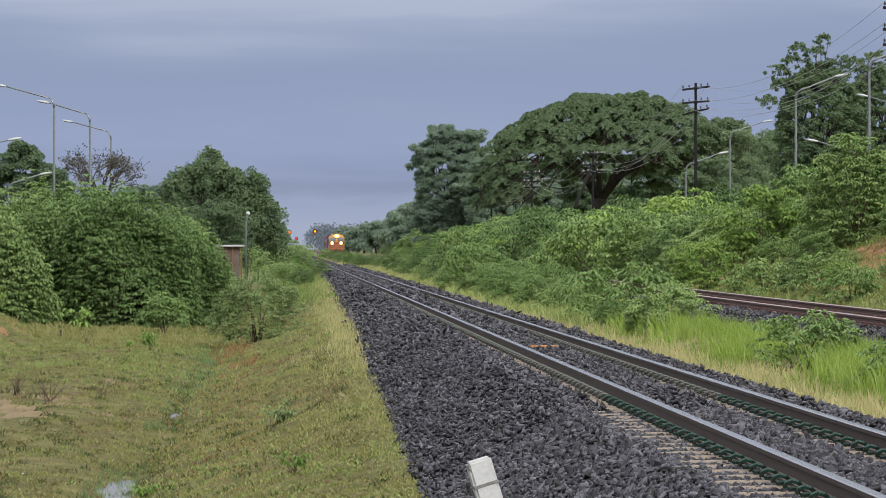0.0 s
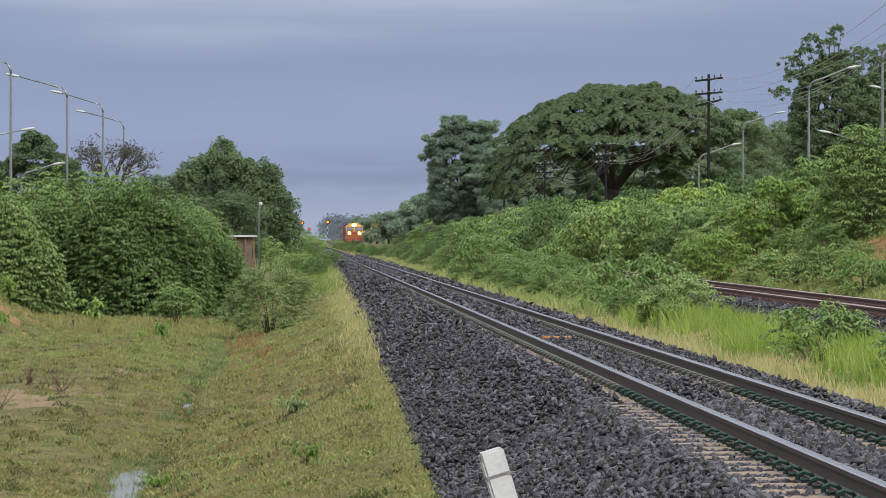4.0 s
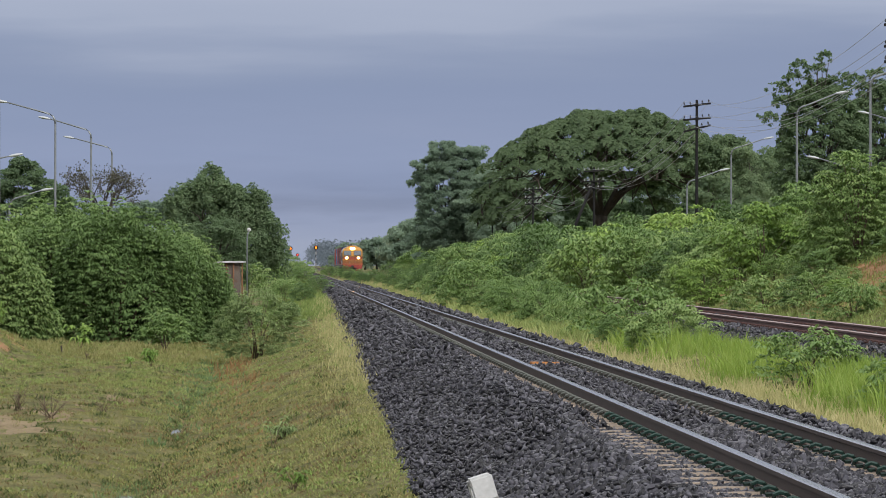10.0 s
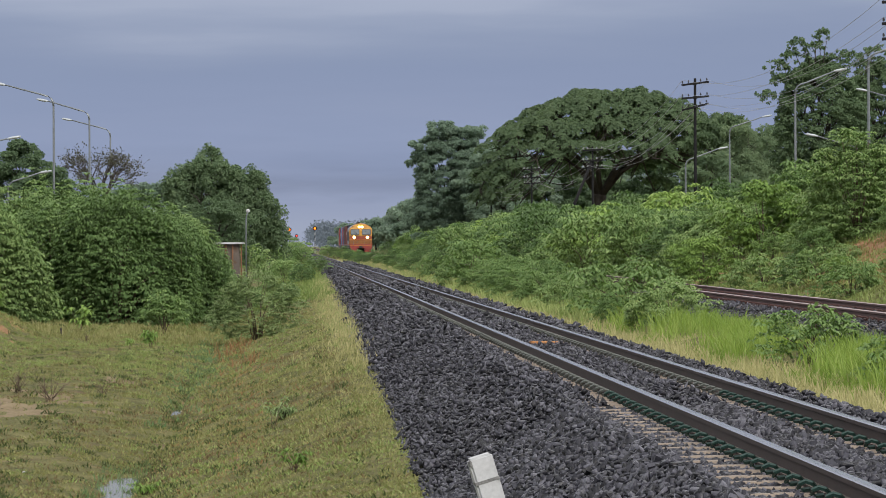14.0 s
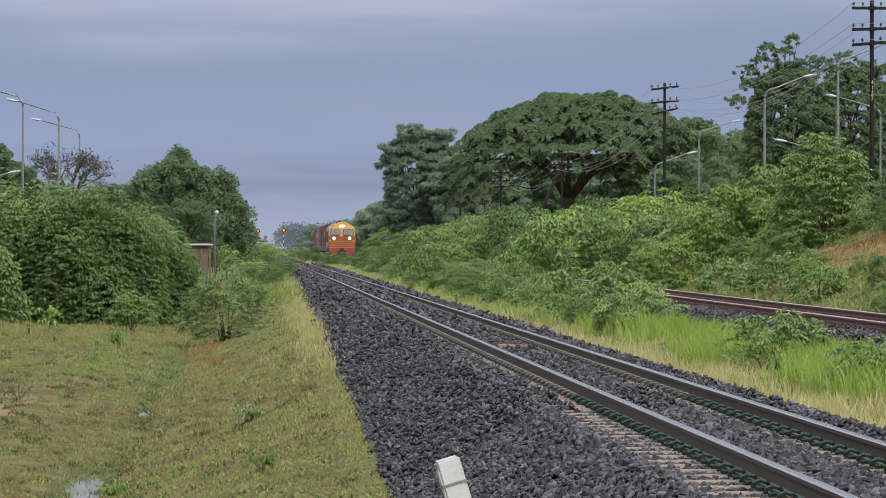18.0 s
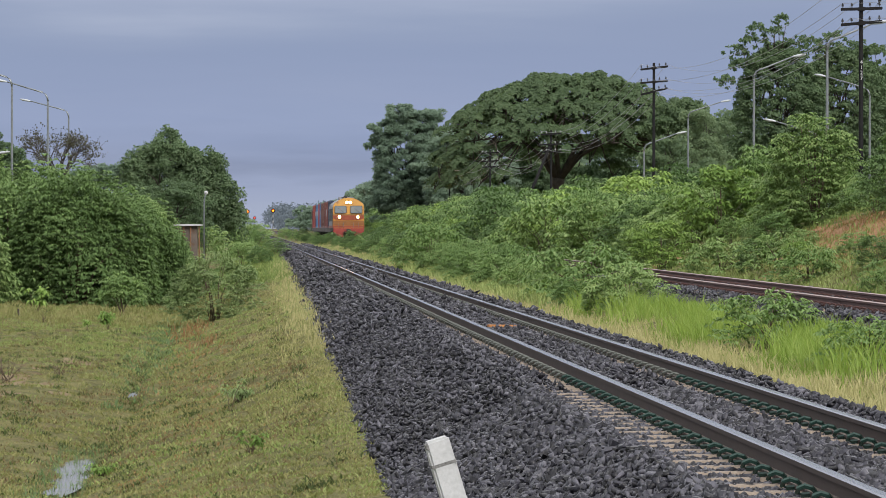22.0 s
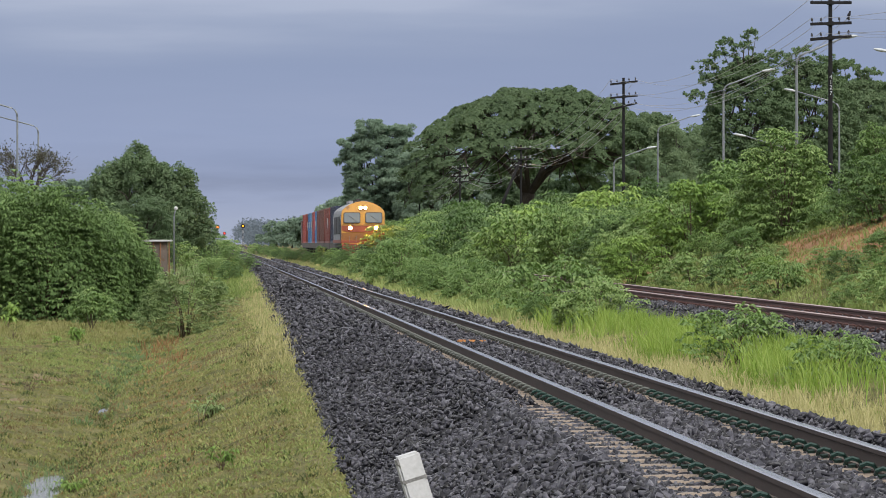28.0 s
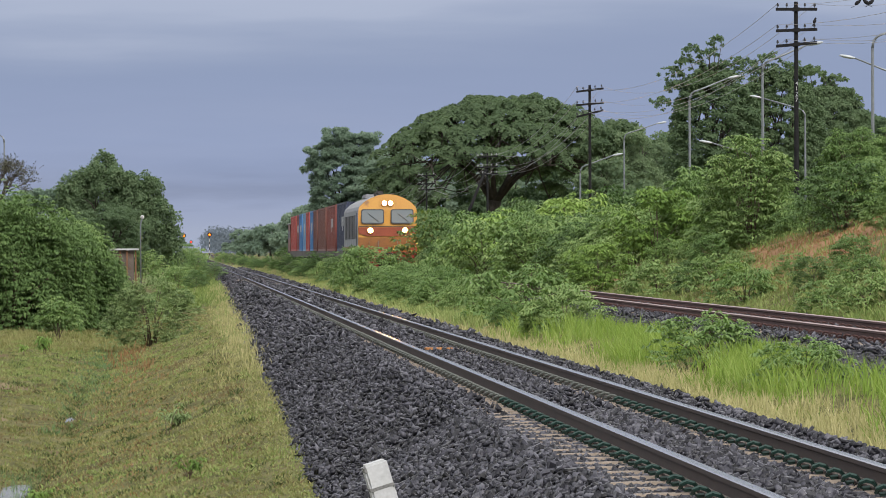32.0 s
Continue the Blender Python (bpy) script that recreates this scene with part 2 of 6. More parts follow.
# dark tone paints the shadow in gaps between blades; brown spots are bare soil
M_GROUND = surface("grassy_earth_with_gap_shadow", (0.050, 0.056, 0.022), (0.185, 0.170, 0.075), 0.95, 2.4, 24, 1.0, 0.05, spread=0.16, spots=((0.150, 0.105, 0.066), 0.60, 0.9), shine=0.08)

M_MUD = surface("trodden_brown_earth", (0.105, 0.080, 0.048), (0.25, 0.195, 0.12), 0.95, 1.5, 14, 0.8, 0.04, shine=0.1)


# ---- mesh helpers ----
def bulk(name, verts, size, mat, parent=None, shade=False):
    """A mesh of many loose polygons of one size, from an array (n, size, 3)."""
    v = np.asarray(verts, dtype=np.float32).reshape(-1, 3)
    count = len(v) // size
    me = bpy.data.meshes.new(name)
    me.vertices.add(len(v))
    me.vertices.foreach_set("co", v.ravel())
    me.loops.add(len(v))
    me.loops.foreach_set("vertex_index", np.arange(len(v), dtype=np.int32))
    me.polygons.add(count)
    me.polygons.foreach_set("loop_start", np.arange(0, len(v), size, dtype=np.int32))
    me.update(calc_edges=True)
    me.materials.append(mat)
    ob = new(name, me)
    ob.parent = parent
    return ob


def solid(name, verts, faces, mat, parent=None, smooth=False):
    me = bpy.data.meshes.new(name)
    me.from_pydata([tuple(map(float, v)) for v in verts], [], [tuple(map(int, f)) for f in faces])
    me.update()
    for m in (mat if isinstance(mat, (list, tuple)) else [mat]):
        me.materials.append(m)
    if smooth:
        me.polygons.foreach_set("use_smooth", [True] * len(me.polygons))
    ob = new(name, me)
    ob.parent = parent
    return ob


def part(name, bm, mat, parent, label=""):
    bmesh.ops.recalc_face_normals(bm, faces=bm.faces)
    me = bpy.data.meshes.new(name)
    bm.to_mesh(me)
    bm.free()
    me.materials.append(mat)
    ob = new(name, me)
    ob.parent = parent
    if label:
        ob["label"] = label
    return ob


def thing(name, m, label, category, group="", kind=""):
    ob = new(name)
    ob.matrix_basis = m
    ob.empty_display_size = 0.2
    return tagged(ob, label, category, group, kind)


def add_box(bm, x0, x1, y0, y1, z0, z1, bevel=0.0, turn=None):
    made = bmesh.ops.create_cube(bm, size=1.0)["verts"]
    bmesh.ops.scale(bm, vec=(x1 - x0, y1 - y0, z1 - z0), verts=made)
    bmesh.ops.translate(bm, vec=((x0 + x1) / 2, (y0 + y1) / 2, (z0 + z1) / 2), verts=made)
    if turn is not None:
        bmesh.ops.transform(bm, matrix=turn, verts=made)
    if bevel:
        edges = list({e for v in made for e in v.link_edges})
        bmesh.ops.bevel(bm, geom=edges, offset=bevel, segments=2, affect="EDGES")


def box(name, x0, x1, y0, y1, z0, z1, mat, parent, bevel=0.0, label=""):
    bm = bmesh.new()
    add_box(bm, x0, x1, y0, y1, z0, z1, bevel)
    return part(name, bm, mat, parent, label)


def add_rod(bm, a, b, ra, rb=None, sides=8):
    """A tapered rod from a to b."""
    a, b = Vector(a), Vector(b)
    made = bmesh.ops.create_cone(bm, cap_ends=True, segments=sides, radius1=ra, radius2=ra if rb is None else rb, depth=(b - a).length)["verts"]
    m = Matrix.Translation((a + b) / 2) @ (b - a).to_track_quat("Z", "Y").to_matrix().to_4x4()
    bmesh.ops.transform(bm, matrix=m, verts=made)


def tube(points, radii, sides=6):
    """Vertices and faces of a bent tapering tube."""
    pts = [Vector(p) for p in points]
    verts, faces = [], []
    for k, p in enumerate(pts):
        d = (pts[min(k + 1, len(pts) - 1)] - pts[max(k - 1, 0)]).normalized()
        s = d.orthogonal().normalized()
        u = d.cross(s)
        for j in range(sides):
            a = 2 * math.pi * j / sides
            verts.append(p + (s * math.cos(a) + u * math.sin(a)) * radii[k])
    for k in range(len(pts) - 1):
        for j in range(sides):
            q = (j + 1) % sides
            faces.append((k * sides + j, k * sides + q, (k + 1) * sides + q, (k + 1) * sides + j))
    faces.append(tuple(range(sides))[::-1])
    faces.append(tuple((len(pts) - 1) * sides + j for j in range(sides)))
    return verts, faces


def tubes(name, runs, mat, parent=None, sides=6):
    verts, faces = [], []
    for pts, radii in runs:
        v, f = tube(pts, radii, sides)
        faces += [tuple(i + len(verts) for i in g) for g in f]
        verts += v
    return solid(name, verts, faces, mat, parent, True)


# ---- the lie of the land ----
def toe_x(y):
    return np.interp(y, [0, 36, 74, 138, 275], [1.20, 1.25, 1.48, 1.71, 2.2])


def toe_z(y):
    return np.interp(y, [0, 36, 74, 138, 275, 600], [-0.95, -0.92, -0.76, -0.61, -0.25, -0.22])


def field_z(y):
    return np.interp(y, [0, 60, 130, 275, 600], [-1.72, -1.62, -1.38, -0.75, -0.35])


def bump_at(x, y, cx, cy, rx, ry, h):
    return h * np.exp(-((x - cx) / rx) ** 2 - ((y - cy) / ry) ** 2)


def ditch_x(y):
    return -1.98 + 0.16 * np.sin(y * 0.13) + 0.08 * np.sin(y * 0.41)


def land(x, y):
    """Height of the ground at x, y (arrays or numbers)."""
    x, y = np.asarray(x, float), np.asarray(y, float)
    tx, tz, fz = toe_x(y), toe_z(y), field_z(y)
    z = np.where(x > tx, -0.75, 0.0)
    s = np.clip((x + 2.1) / (tx + 2.1), 0, 1)
    left = fz - 0.10 + (tz - fz + 0.10) * (0.35 * s + 0.65 * s * s * (3 - 2 * s))
    left = np.where(x < -2.1, fz - 0.10 + 0.14 * np.clip((-2.1 - x) / 1.4, 0, 1) + 0.03 * np.clip(-3.5 - x, 0, 30), left)
    right = np.interp(x, [4.9, 5.2, 6.2, 7.2, 11.0, 11.8, 14.0, 17.0, 20.0, 60.0, 200.0], [-0.42, -0.36, -0.34, -0.10, -0.05, 0.25, 1.35, 2.45, 2.60, 2.7, 2.7])
    right = np.where(x > 11.0, right * np.interp(y, [0, 92, 125, 300, 520, 900], [1, 1, 0.66, 0.50, 0.3, 0.1]), right)
    mid = np.minimum(tz, -0.40)
    z = np.where(x <= tx, left, np.where(x < 4.9, mid, right))
    z = z + bump_at(x, y, -9.3, 112, 1.7, 9, 1.25)
    z = z + bump_at(x, y, -2.18, 51, 0.38, 5.5, -0.11)
    z = z - 0.08 * np.exp(-((x - ditch_x(y)) / 0.20) ** 2) * np.clip((y - 54) / 6, 0, 1) * np.clip((104 - y) / 10, 0, 1)
    rough = 0.035 * np.sin(1.9 * x + 0.7 * y) * np.sin(0.53 * y - 1.1 * x) + 0.03 * np.sin(3.7 * x - 1.3 * y + 1.0) * np.sin(0.9 * y)
    rough = rough + 0.018 * np.sin(7.3 * x + 2.1 * np.sin(1.7 * y)) * np.sin(2.9 * y + 1.3 * np.sin(4.1 * x))
    rough = rough + np.where(x < 1.0, 0.030 * np.sin(3.1 * y + 2.0 * np.sin(2.3 * x)) * np.sin(4.7 * x + 1.3 * np.sin(0.9 * y)), 0.0)
    return z + np.where((x > tx - 0.4) & (x < 5.3), 0.0, rough)


def build_ground():
    ys = np.concatenate([np.array([-2500, -600, -150, -40, -10]), np.arange(0, 36, 2.0), np.arange(36, 100, 0.4), np.arange(100, 150, 0.8), np.arange(150, 320, 3.0), np.array([330, 360, 400, 460, 540, 640, 800, 1100, 1600, 2600, 4200])])
    xs = np.concatenate([[-2500, -900, -300, -120, -60, -35, -24], np.arange(-18, -8.0, 0.5), np.arange(-8.0, -2.4, 0.2), np.arange(-2.4, 5.4, 0.1), np.arange(5.5, 20.5, 0.5),
                         [22, 26, 32, 45, 60, 120, 300, 900, 2500]])
    gx, gy = np.meshgrid(xs, ys)
    gz = land(gx, gy)
    w = len(xs)
    verts = np.stack([gx.ravel(), gy.ravel(), gz.ravel()], 1)
    k = (np.arange(len(ys) - 1)[:, None] * w + np.arange(w - 1)[None]).ravel()
    faces = np.stack([k, k + 1, k + 1 + w, k + w], 1)
    ob = solid("ground", verts, faces, [M_GROUND, M_SOIL, M_MUD], smooth=True)
    mid = verts[faces].mean(1)
    bare = bump_at(mid[:, 0], mid[:, 1], -9.0, 112, 1.8, 9, 1.0) + bump_at(mid[:, 0], mid[:, 1], 14.0, 92, 2.2, 11, 1.3) + bump_at(mid[:, 0], mid[:, 1], 12.2, 118, 0.8, 7, 0.9)
    mud = bump_at(mid[:, 0], mid[:, 1], -5.2, 72, 1.9, 8, 0.72) + bump_at(mid[:, 0], mid[:, 1], -4.8, 52, 1.5, 4, 0.52) + bump_at(mid[:, 0], mid[:, 1], -3.6, 86, 0.8, 4, 0.42)
    lumps = 0.25 * np.sin(mid[:, 0] * 4.1 + mid[:, 1]) + 0.2 * np.sin(mid[:, 1] * 1.7 - mid[:, 0] * 2.3)
    ob.data.polygons.foreach_set("material_index", np.where(bare + lumps > 0.62, 1, np.where(mud + 0.8 * lumps > 0.50, 2, 0)).astype(np.int32))
    tagged(ob, "grassy earth with shadow in its dark tone, sloping between the railway and a field", "ground", kind="structure")


build_ground()


# ---- the two tracks ----
MAIN = 3.615


def second_x(y):
    """The loop line's centre."""
    return np.interp(y, [0, 20, 45, 75, 106, 130, 150, 175, 196, 220, 250, 280, 310, 355, 405, 457, 545, 630, 753, 900, 1600],
                     [8.95, 8.97, 9.03, 9.2, 9.50, 9.68, 9.77, 9.81, 9.80, 9.71, 9.57, 9.46, 9.37, 9.26, 9.15, 9.07, 8.96, 8.91, 8.90, 8.9, 8.9])


SECOND_Z = 0.28
RAIL = [(-0.062, -0.140), (0.062, -0.140), (0.062, -0.128), (0.012, -0.112), (0.009, -0.045), (0.034, -0.034), (0.034, -0.008), (0.026, 0.0),
        (-0.026, 0.0), (-0.034, -0.008), (-0.034, -0.034), (-0.009, -0.045), (-0.012, -0.112), (-0.062, -0.128)]


def rail(name, line, z, parent, top, side, label):
    """A rail with foot, web and head along line [(x, y)]."""
    verts, faces = [], []
    n = len(RAIL)
    for x, y in line:
        verts += [(x + dx, y, z + dz) for dx, dz in RAIL]
    for k in range(len(line) - 1):
        for j in range(n):
            q = (j + 1) % n
            faces.append((k * n + j, k * n + q, (k + 1) * n + q, (k + 1) * n + j))
    faces += [tuple(range(n)), tuple((len(line) - 1) * n + j for j in range(n))[::-1]]
    ob = solid(name, verts, faces, [side, top, M_RAIL_FOOT if z == 0.0 else side], parent)
    slots = np.zeros(len(faces), dtype=np.int32)
    for k in range(len(line) - 1):
        slots[k * n + 6:k * n + 9] = 1
        slots[k * n + 2] = slots[k * n + 12] = 2
    ob.data.polygons.foreach_set("material_index", slots)
    ob["label"] = label


def bed(name, profile, ys, mat, label):
    """A ballast bed: profile(y) gives its section [(x, z)]."""
    secs = [profile(y) for y in ys]
    n = len(secs[0])
    verts = [(x, y, z) for y, s in zip(ys, secs) for x, z in s]
    faces = [(k * n + j, k * n + j + 1, (k + 1) * n + j + 1, (k + 1) * n + j) for k in range(len(ys) - 1) for j in range(n - 1)]
    return tagged(solid(name, verts, faces, mat, smooth=True), label, "ballast", kind="structure")


def main_section(y):
    tx, tz = float(toe_x(y)), float(toe_z(y))
    return [(tx - 0.05, tz - 0.06), (tx + 0.25 * (2.45 - tx), tz + 0.27 * (-0.17 - tz)), (tx + 0.6 * (2.45 - tx), tz + 0.62 * (-0.17 - tz)), (2.45, -0.19),
            (2.75, -0.165), (3.05, -0.17), (MAIN, -0.20), (4.18, -0.175), (4.5, -0.165), (4.75, -0.17), (5.0, -0.30), (5.2, -0.44)]


def second_section(y):
    x = float(second_x(y))
    return [(x - 2.2, SECOND_Z - 0.62), (x - 1.35, SECOND_Z - 0.20), (x, SECOND_Z - 0.20), (x + 1.35, SECOND_Z - 0.20), (x + 2.2, SECOND_Z - 0.62)]


def main_drop(x, y):
    """Top of the main bed at x, y."""
    tx, tz = toe_x(y), toe_z(y)
    slope = tz + (x - tx) / (2.45 - tx) * (-0.18 - tz)
    return np.where(x < 2.45, slope, np.interp(x, [2.45, 2.75, 3.05, MAIN, 4.18, 4.5, 4.75, 5.0, 5.2], [-0.19, -0.165, -0.17, -0.20, -0.175, -0.165, -0.17, -0.30, -0.44]))


YS = np.concatenate([np.arange(12, 150, 2.0), np.arange(150, 400, 10), [400, 500, 650, 900, 1300, 2000]])
bed("ballast_bed_main", main_section, YS, M_BALLAST_BED, "crushed stone bed under the main line, near black for shaded gaps")
bed("ballast_bed_loop", second_section, YS, M_BALLAST_BED, "crushed stone bed under the rusty loop line, near black for shaded gaps")


def build_tracks():
    main = thing("railway_track", pose(0, 0, 0), "metre gauge main line with polished rails on concrete sleepers", "railway track", kind="structure")
    loop = thing("railway_track", pose(0, 0, 0), "metre gauge loop line with rust brown rails among bushes", "railway track", kind="structure")
    far = [(y) for y in YS]
    for s in (-1, 1):
        rail("rail", [(MAIN + s * 0.5325, y) for y in far], 0.0, main, M_RAIL_TOP, M_RAIL_SIDE, "worn shiny steel rail")
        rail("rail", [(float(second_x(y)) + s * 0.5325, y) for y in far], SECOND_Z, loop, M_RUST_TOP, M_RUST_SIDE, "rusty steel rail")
    # one sleeper: higher and wider under the rails, lower in the middle
    prof = [(-1.0, -0.155, 0.10), (-0.86, -0.150, 0.115), (-0.70, -0.148, 0.12), (-0.35, -0.148, 0.12), (-0.22, -0.185, 0.10), (0.22, -0.185, 0.10),
            (0.35, -0.148, 0.12), (0.70, -0.148, 0.12), (0.86, -0.150, 0.115), (1.0, -0.155, 0.10)]
    verts, faces = [], []
    for x, z, h in prof:
        verts += [(x, -h, z - 0.16), (x, -h * 0.82, z - 0.02), (x, -h * 0.56, z), (x, h * 0.56, z), (x, h * 0.82, z - 0.02), (x, h, z - 0.16)]
    for k in range(len(prof) - 1):
        for j in range(6):
            q = (j + 1) % 6
            faces.append((k * 6 + j, k * 6 + q, (k + 1) * 6 + q, (k + 1) * 6 + j))
    faces += [tuple(range(6))[::-1], tuple(9 * 6 + j for j in range(6))]
    # one spring clip: a bent bar in the shape of an e
    path = [(0.0, -0.020, 0.020), (0.022, -0.030, 0.044), (0.058, -0.030, 0.054), (0.090, -0.015, 0.040), (0.094, 0.012, 0.016), (0.066, 0.025, 0.002), (0.025, 0.020, 0.006)]
    cv, cf = tube(path, [0.0155] * len(path), 6)
    clip_right = bpy.data.meshes.new("clip")
    clip_right.from_pydata([tuple(v) for v in cv], [], cf)
    clip_left = bpy.data.meshes.new("clip")
    clip_left.from_pydata([(-v.x, v.y, v.z) for v in cv], [], [f[::-1] for f in cf])
    pale_right, pale_left = clip_right.copy(), clip_left.copy()
    for me in (clip_right, clip_left):
        me.materials.append(M_CLIP)
    for me in (pale_right, pale_left):
        me.name = "clip"
        me.materials.append(M_CLIP_PALE)
    sleeper_mesh = bpy.data.meshes.new("sleeper")
    sleeper_mesh.from_pydata(verts, [], faces)
    sleeper_mesh.materials.append(M_SLEEPER)
    rest_v, rest_f, clip_v, clip_f = [], [], [], []
    spots = [(-0.60, -1), (-0.465, 1), (0.465, -1), (0.60, 1)]
    rng = random.Random(4)
    for which, parent, top in (("main", main, 0.0), ("loop", loop, SECOND_Z)):
        y = 15.0
        count = 0
        while y < 200:
            x = MAIN if which == "main" else float(second_x(y))
            turn = rng.uniform(-0.6, 0.6)
            near = (which == "main" and 20 < y < 66) or (which == "loop" and 38 < y < 66)
            m = pose(x, y, top, 0, 0, turn)
            if near:
                ob = new("sleeper", sleeper_mesh)
                ob.parent, ob.matrix_basis = parent, m
            else:
                rest_f += [tuple(i + len(rest_v) for i in f) for f in faces]
                rest_v += [m @ Vector(v) for v in verts]
            for cx, s in spots:
                if near and which == "main" and y < 60:
                    c = new("clip", (clip_right if s > 0 else clip_left) if y < 38 else (pale_right if s > 0 else pale_left))
                    c.parent, c.matrix_basis = ob, pose(cx, 0, -0.135)
                elif y < 135:
                    mm = m @ pose(cx, 0, -0.135)
                    clip_f += [tuple(i + len(clip_v) for i in f) for f in cf]
                    clip_v += [mm @ Vector((v.x * s, v.y, v.z)) for v in cv]
            y += 0.6
            count += 1
        if rest_v:
            tagged(solid("sleepers", rest_v, rest_f, M_SLEEPER, parent), "more concrete sleepers", kind="stuff")
            tagged(solid("clips", clip_v, clip_f, M_CLIP_PALE if which == "main" else M_RUST_SIDE, parent), "more spring clips", kind="stuff")
            rest_v, rest_f, clip_v, clip_f = [], [], [], []


build_tracks()


# ---- plants ----
RNG = np.random.default_rng(7)


def unit(v):
    return v / np.maximum(np.linalg.norm(v, axis=-1, keepdims=True), 1e-9)


def patches(x, y, f=0.8, seed=0.0):
    """A slow random field between 0 and 1."""
    return 0.5 + 0.25 * np.sin(f * x * 2.1 + seed + 1.7 * np.sin(f * 0.35 * y)) + 0.25 * np.sin(f * 0.45 * y + 2.0 * np.sin(f * 0.9 * x + seed))


def tufts(at, out, length, blades_each=6, wide=0.28, droop=0.42):
    """Whorls of drooping fronds round twig ends: each frond a bent leaf of two faces, as (n, 6, 3)."""
    n = len(at)
    got = []
    spin = RNG.uniform(0, 2 * np.pi, n)
    for k in range(blades_each):
        a = spin + 2 * np.pi * k / blades_each + RNG.normal(size=n) * 0.25
        ring = np.stack([np.cos(a), np.sin(a), np.zeros(n)], 1)
        way = unit(ring + 0.75 * out * np.array([1, 1, 0.35]) + np.array([0, 0, 0.16]) + 0.12 * RNG.normal(size=(n, 3)))
        ln = (length * RNG.uniform(0.7, 1.2, n))[:, None]
        side = unit(np.cross(way, np.array([0, 0, 1.0])) + 0.22 * RNG.normal(size=(n, 3))) * ln * wide * 0.5
        mid = at + way * ln * 0.55 + np.array([0, 0, 0.09]) * ln
        tip = at + way * ln * 0.95 - np.array([0, 0, droop]) * ln
        got.append(np.stack([at - side * 0.25, at + side * 0.25, mid + side, mid - side, tip + side * 0.2, tip - side * 0.2], 1))
    return np.concatenate(got)


TUFT_F = [(0, 1, 2, 3), (3, 2, 4, 5)]


def leaves(at, out, size, fat=0.75, loose=0.45):
    """Single broad leaves or small sprays as diamonds that lie on the skin whose outward normals are given, more or less loosely."""
    n = len(at)
    nor = unit(unit(out) + loose * RNG.normal(size=(n, 3)))
    way = unit(np.cross(nor, RNG.normal(size=(n, 3))) - np.array([0, 0, 0.25]))
    s = unit(np.cross(nor, way)) * (size * fat * 0.5)[:, None]
    belly = at + way * (size * 0.45)[:, None]
    return np.stack([at, belly + s, at + way * size[:, None], belly - s], 1)


def ball(n, flat=0.5):
    """Directions with more of them upwards."""
    d = unit(RNG.normal(size=(n, 3)))
    down = (d[:, 2] < 0) & (RNG.random(n) < flat)
    d[down, 2] *= -1
    return d


def swarm(name, verts, faces, mat, parent=None, label="", kind="stuff"):
    """Many small closed solids with the same faces: verts (n, k, 3)."""
    n, k = verts.shape[:2]
    f = np.asarray(faces, dtype=np.int32)
    idx = (f[None] + (np.arange(n, dtype=np.int32) * k)[:, None, None]).reshape(-1)
    me = bpy.data.meshes.new(name)
    me.vertices.add(n * k)
    me.vertices.foreach_set("co", verts.astype(np.float32).ravel())
    me.loops.add(len(idx))
    me.loops.foreach_set("vertex_index", idx)
    me.polygons.add(len(idx) // f.shape[1])
    me.polygons.foreach_set("loop_start", np.arange(0, len(idx), f.shape[1], dtype=np.int32))
    me.update(calc_edges=True)
    me.materials.append(mat)
    ob = new(name, me)
    ob.parent = parent
    return tagged(ob, label, "", "", kind) if kind else ob


def clumps_leaves(centres, radii, per, size, kind, squash=0.7, pairs=5, inner=0.65):
    """Foliage on the shells of many clumps."""
    ats, ways = [], []
    for c, r, k in zip(centres, radii, per):
        d = ball(k)
        ats.append(c + d * np.array([1, 1, squash]) * (r * RNG.uniform(inner, 1.05, k))[:, None])
        ways.append(d)
    at, way = np.concatenate(ats), np.concatenate(ways)
    ln = size * RNG.uniform(0.7, 1.25, len(at))
    return tufts(at, way, ln, pairs, 0.34, 0.30) if kind == "tuft" else leaves(at, way + np.array([0, 0, 0.55]), ln)


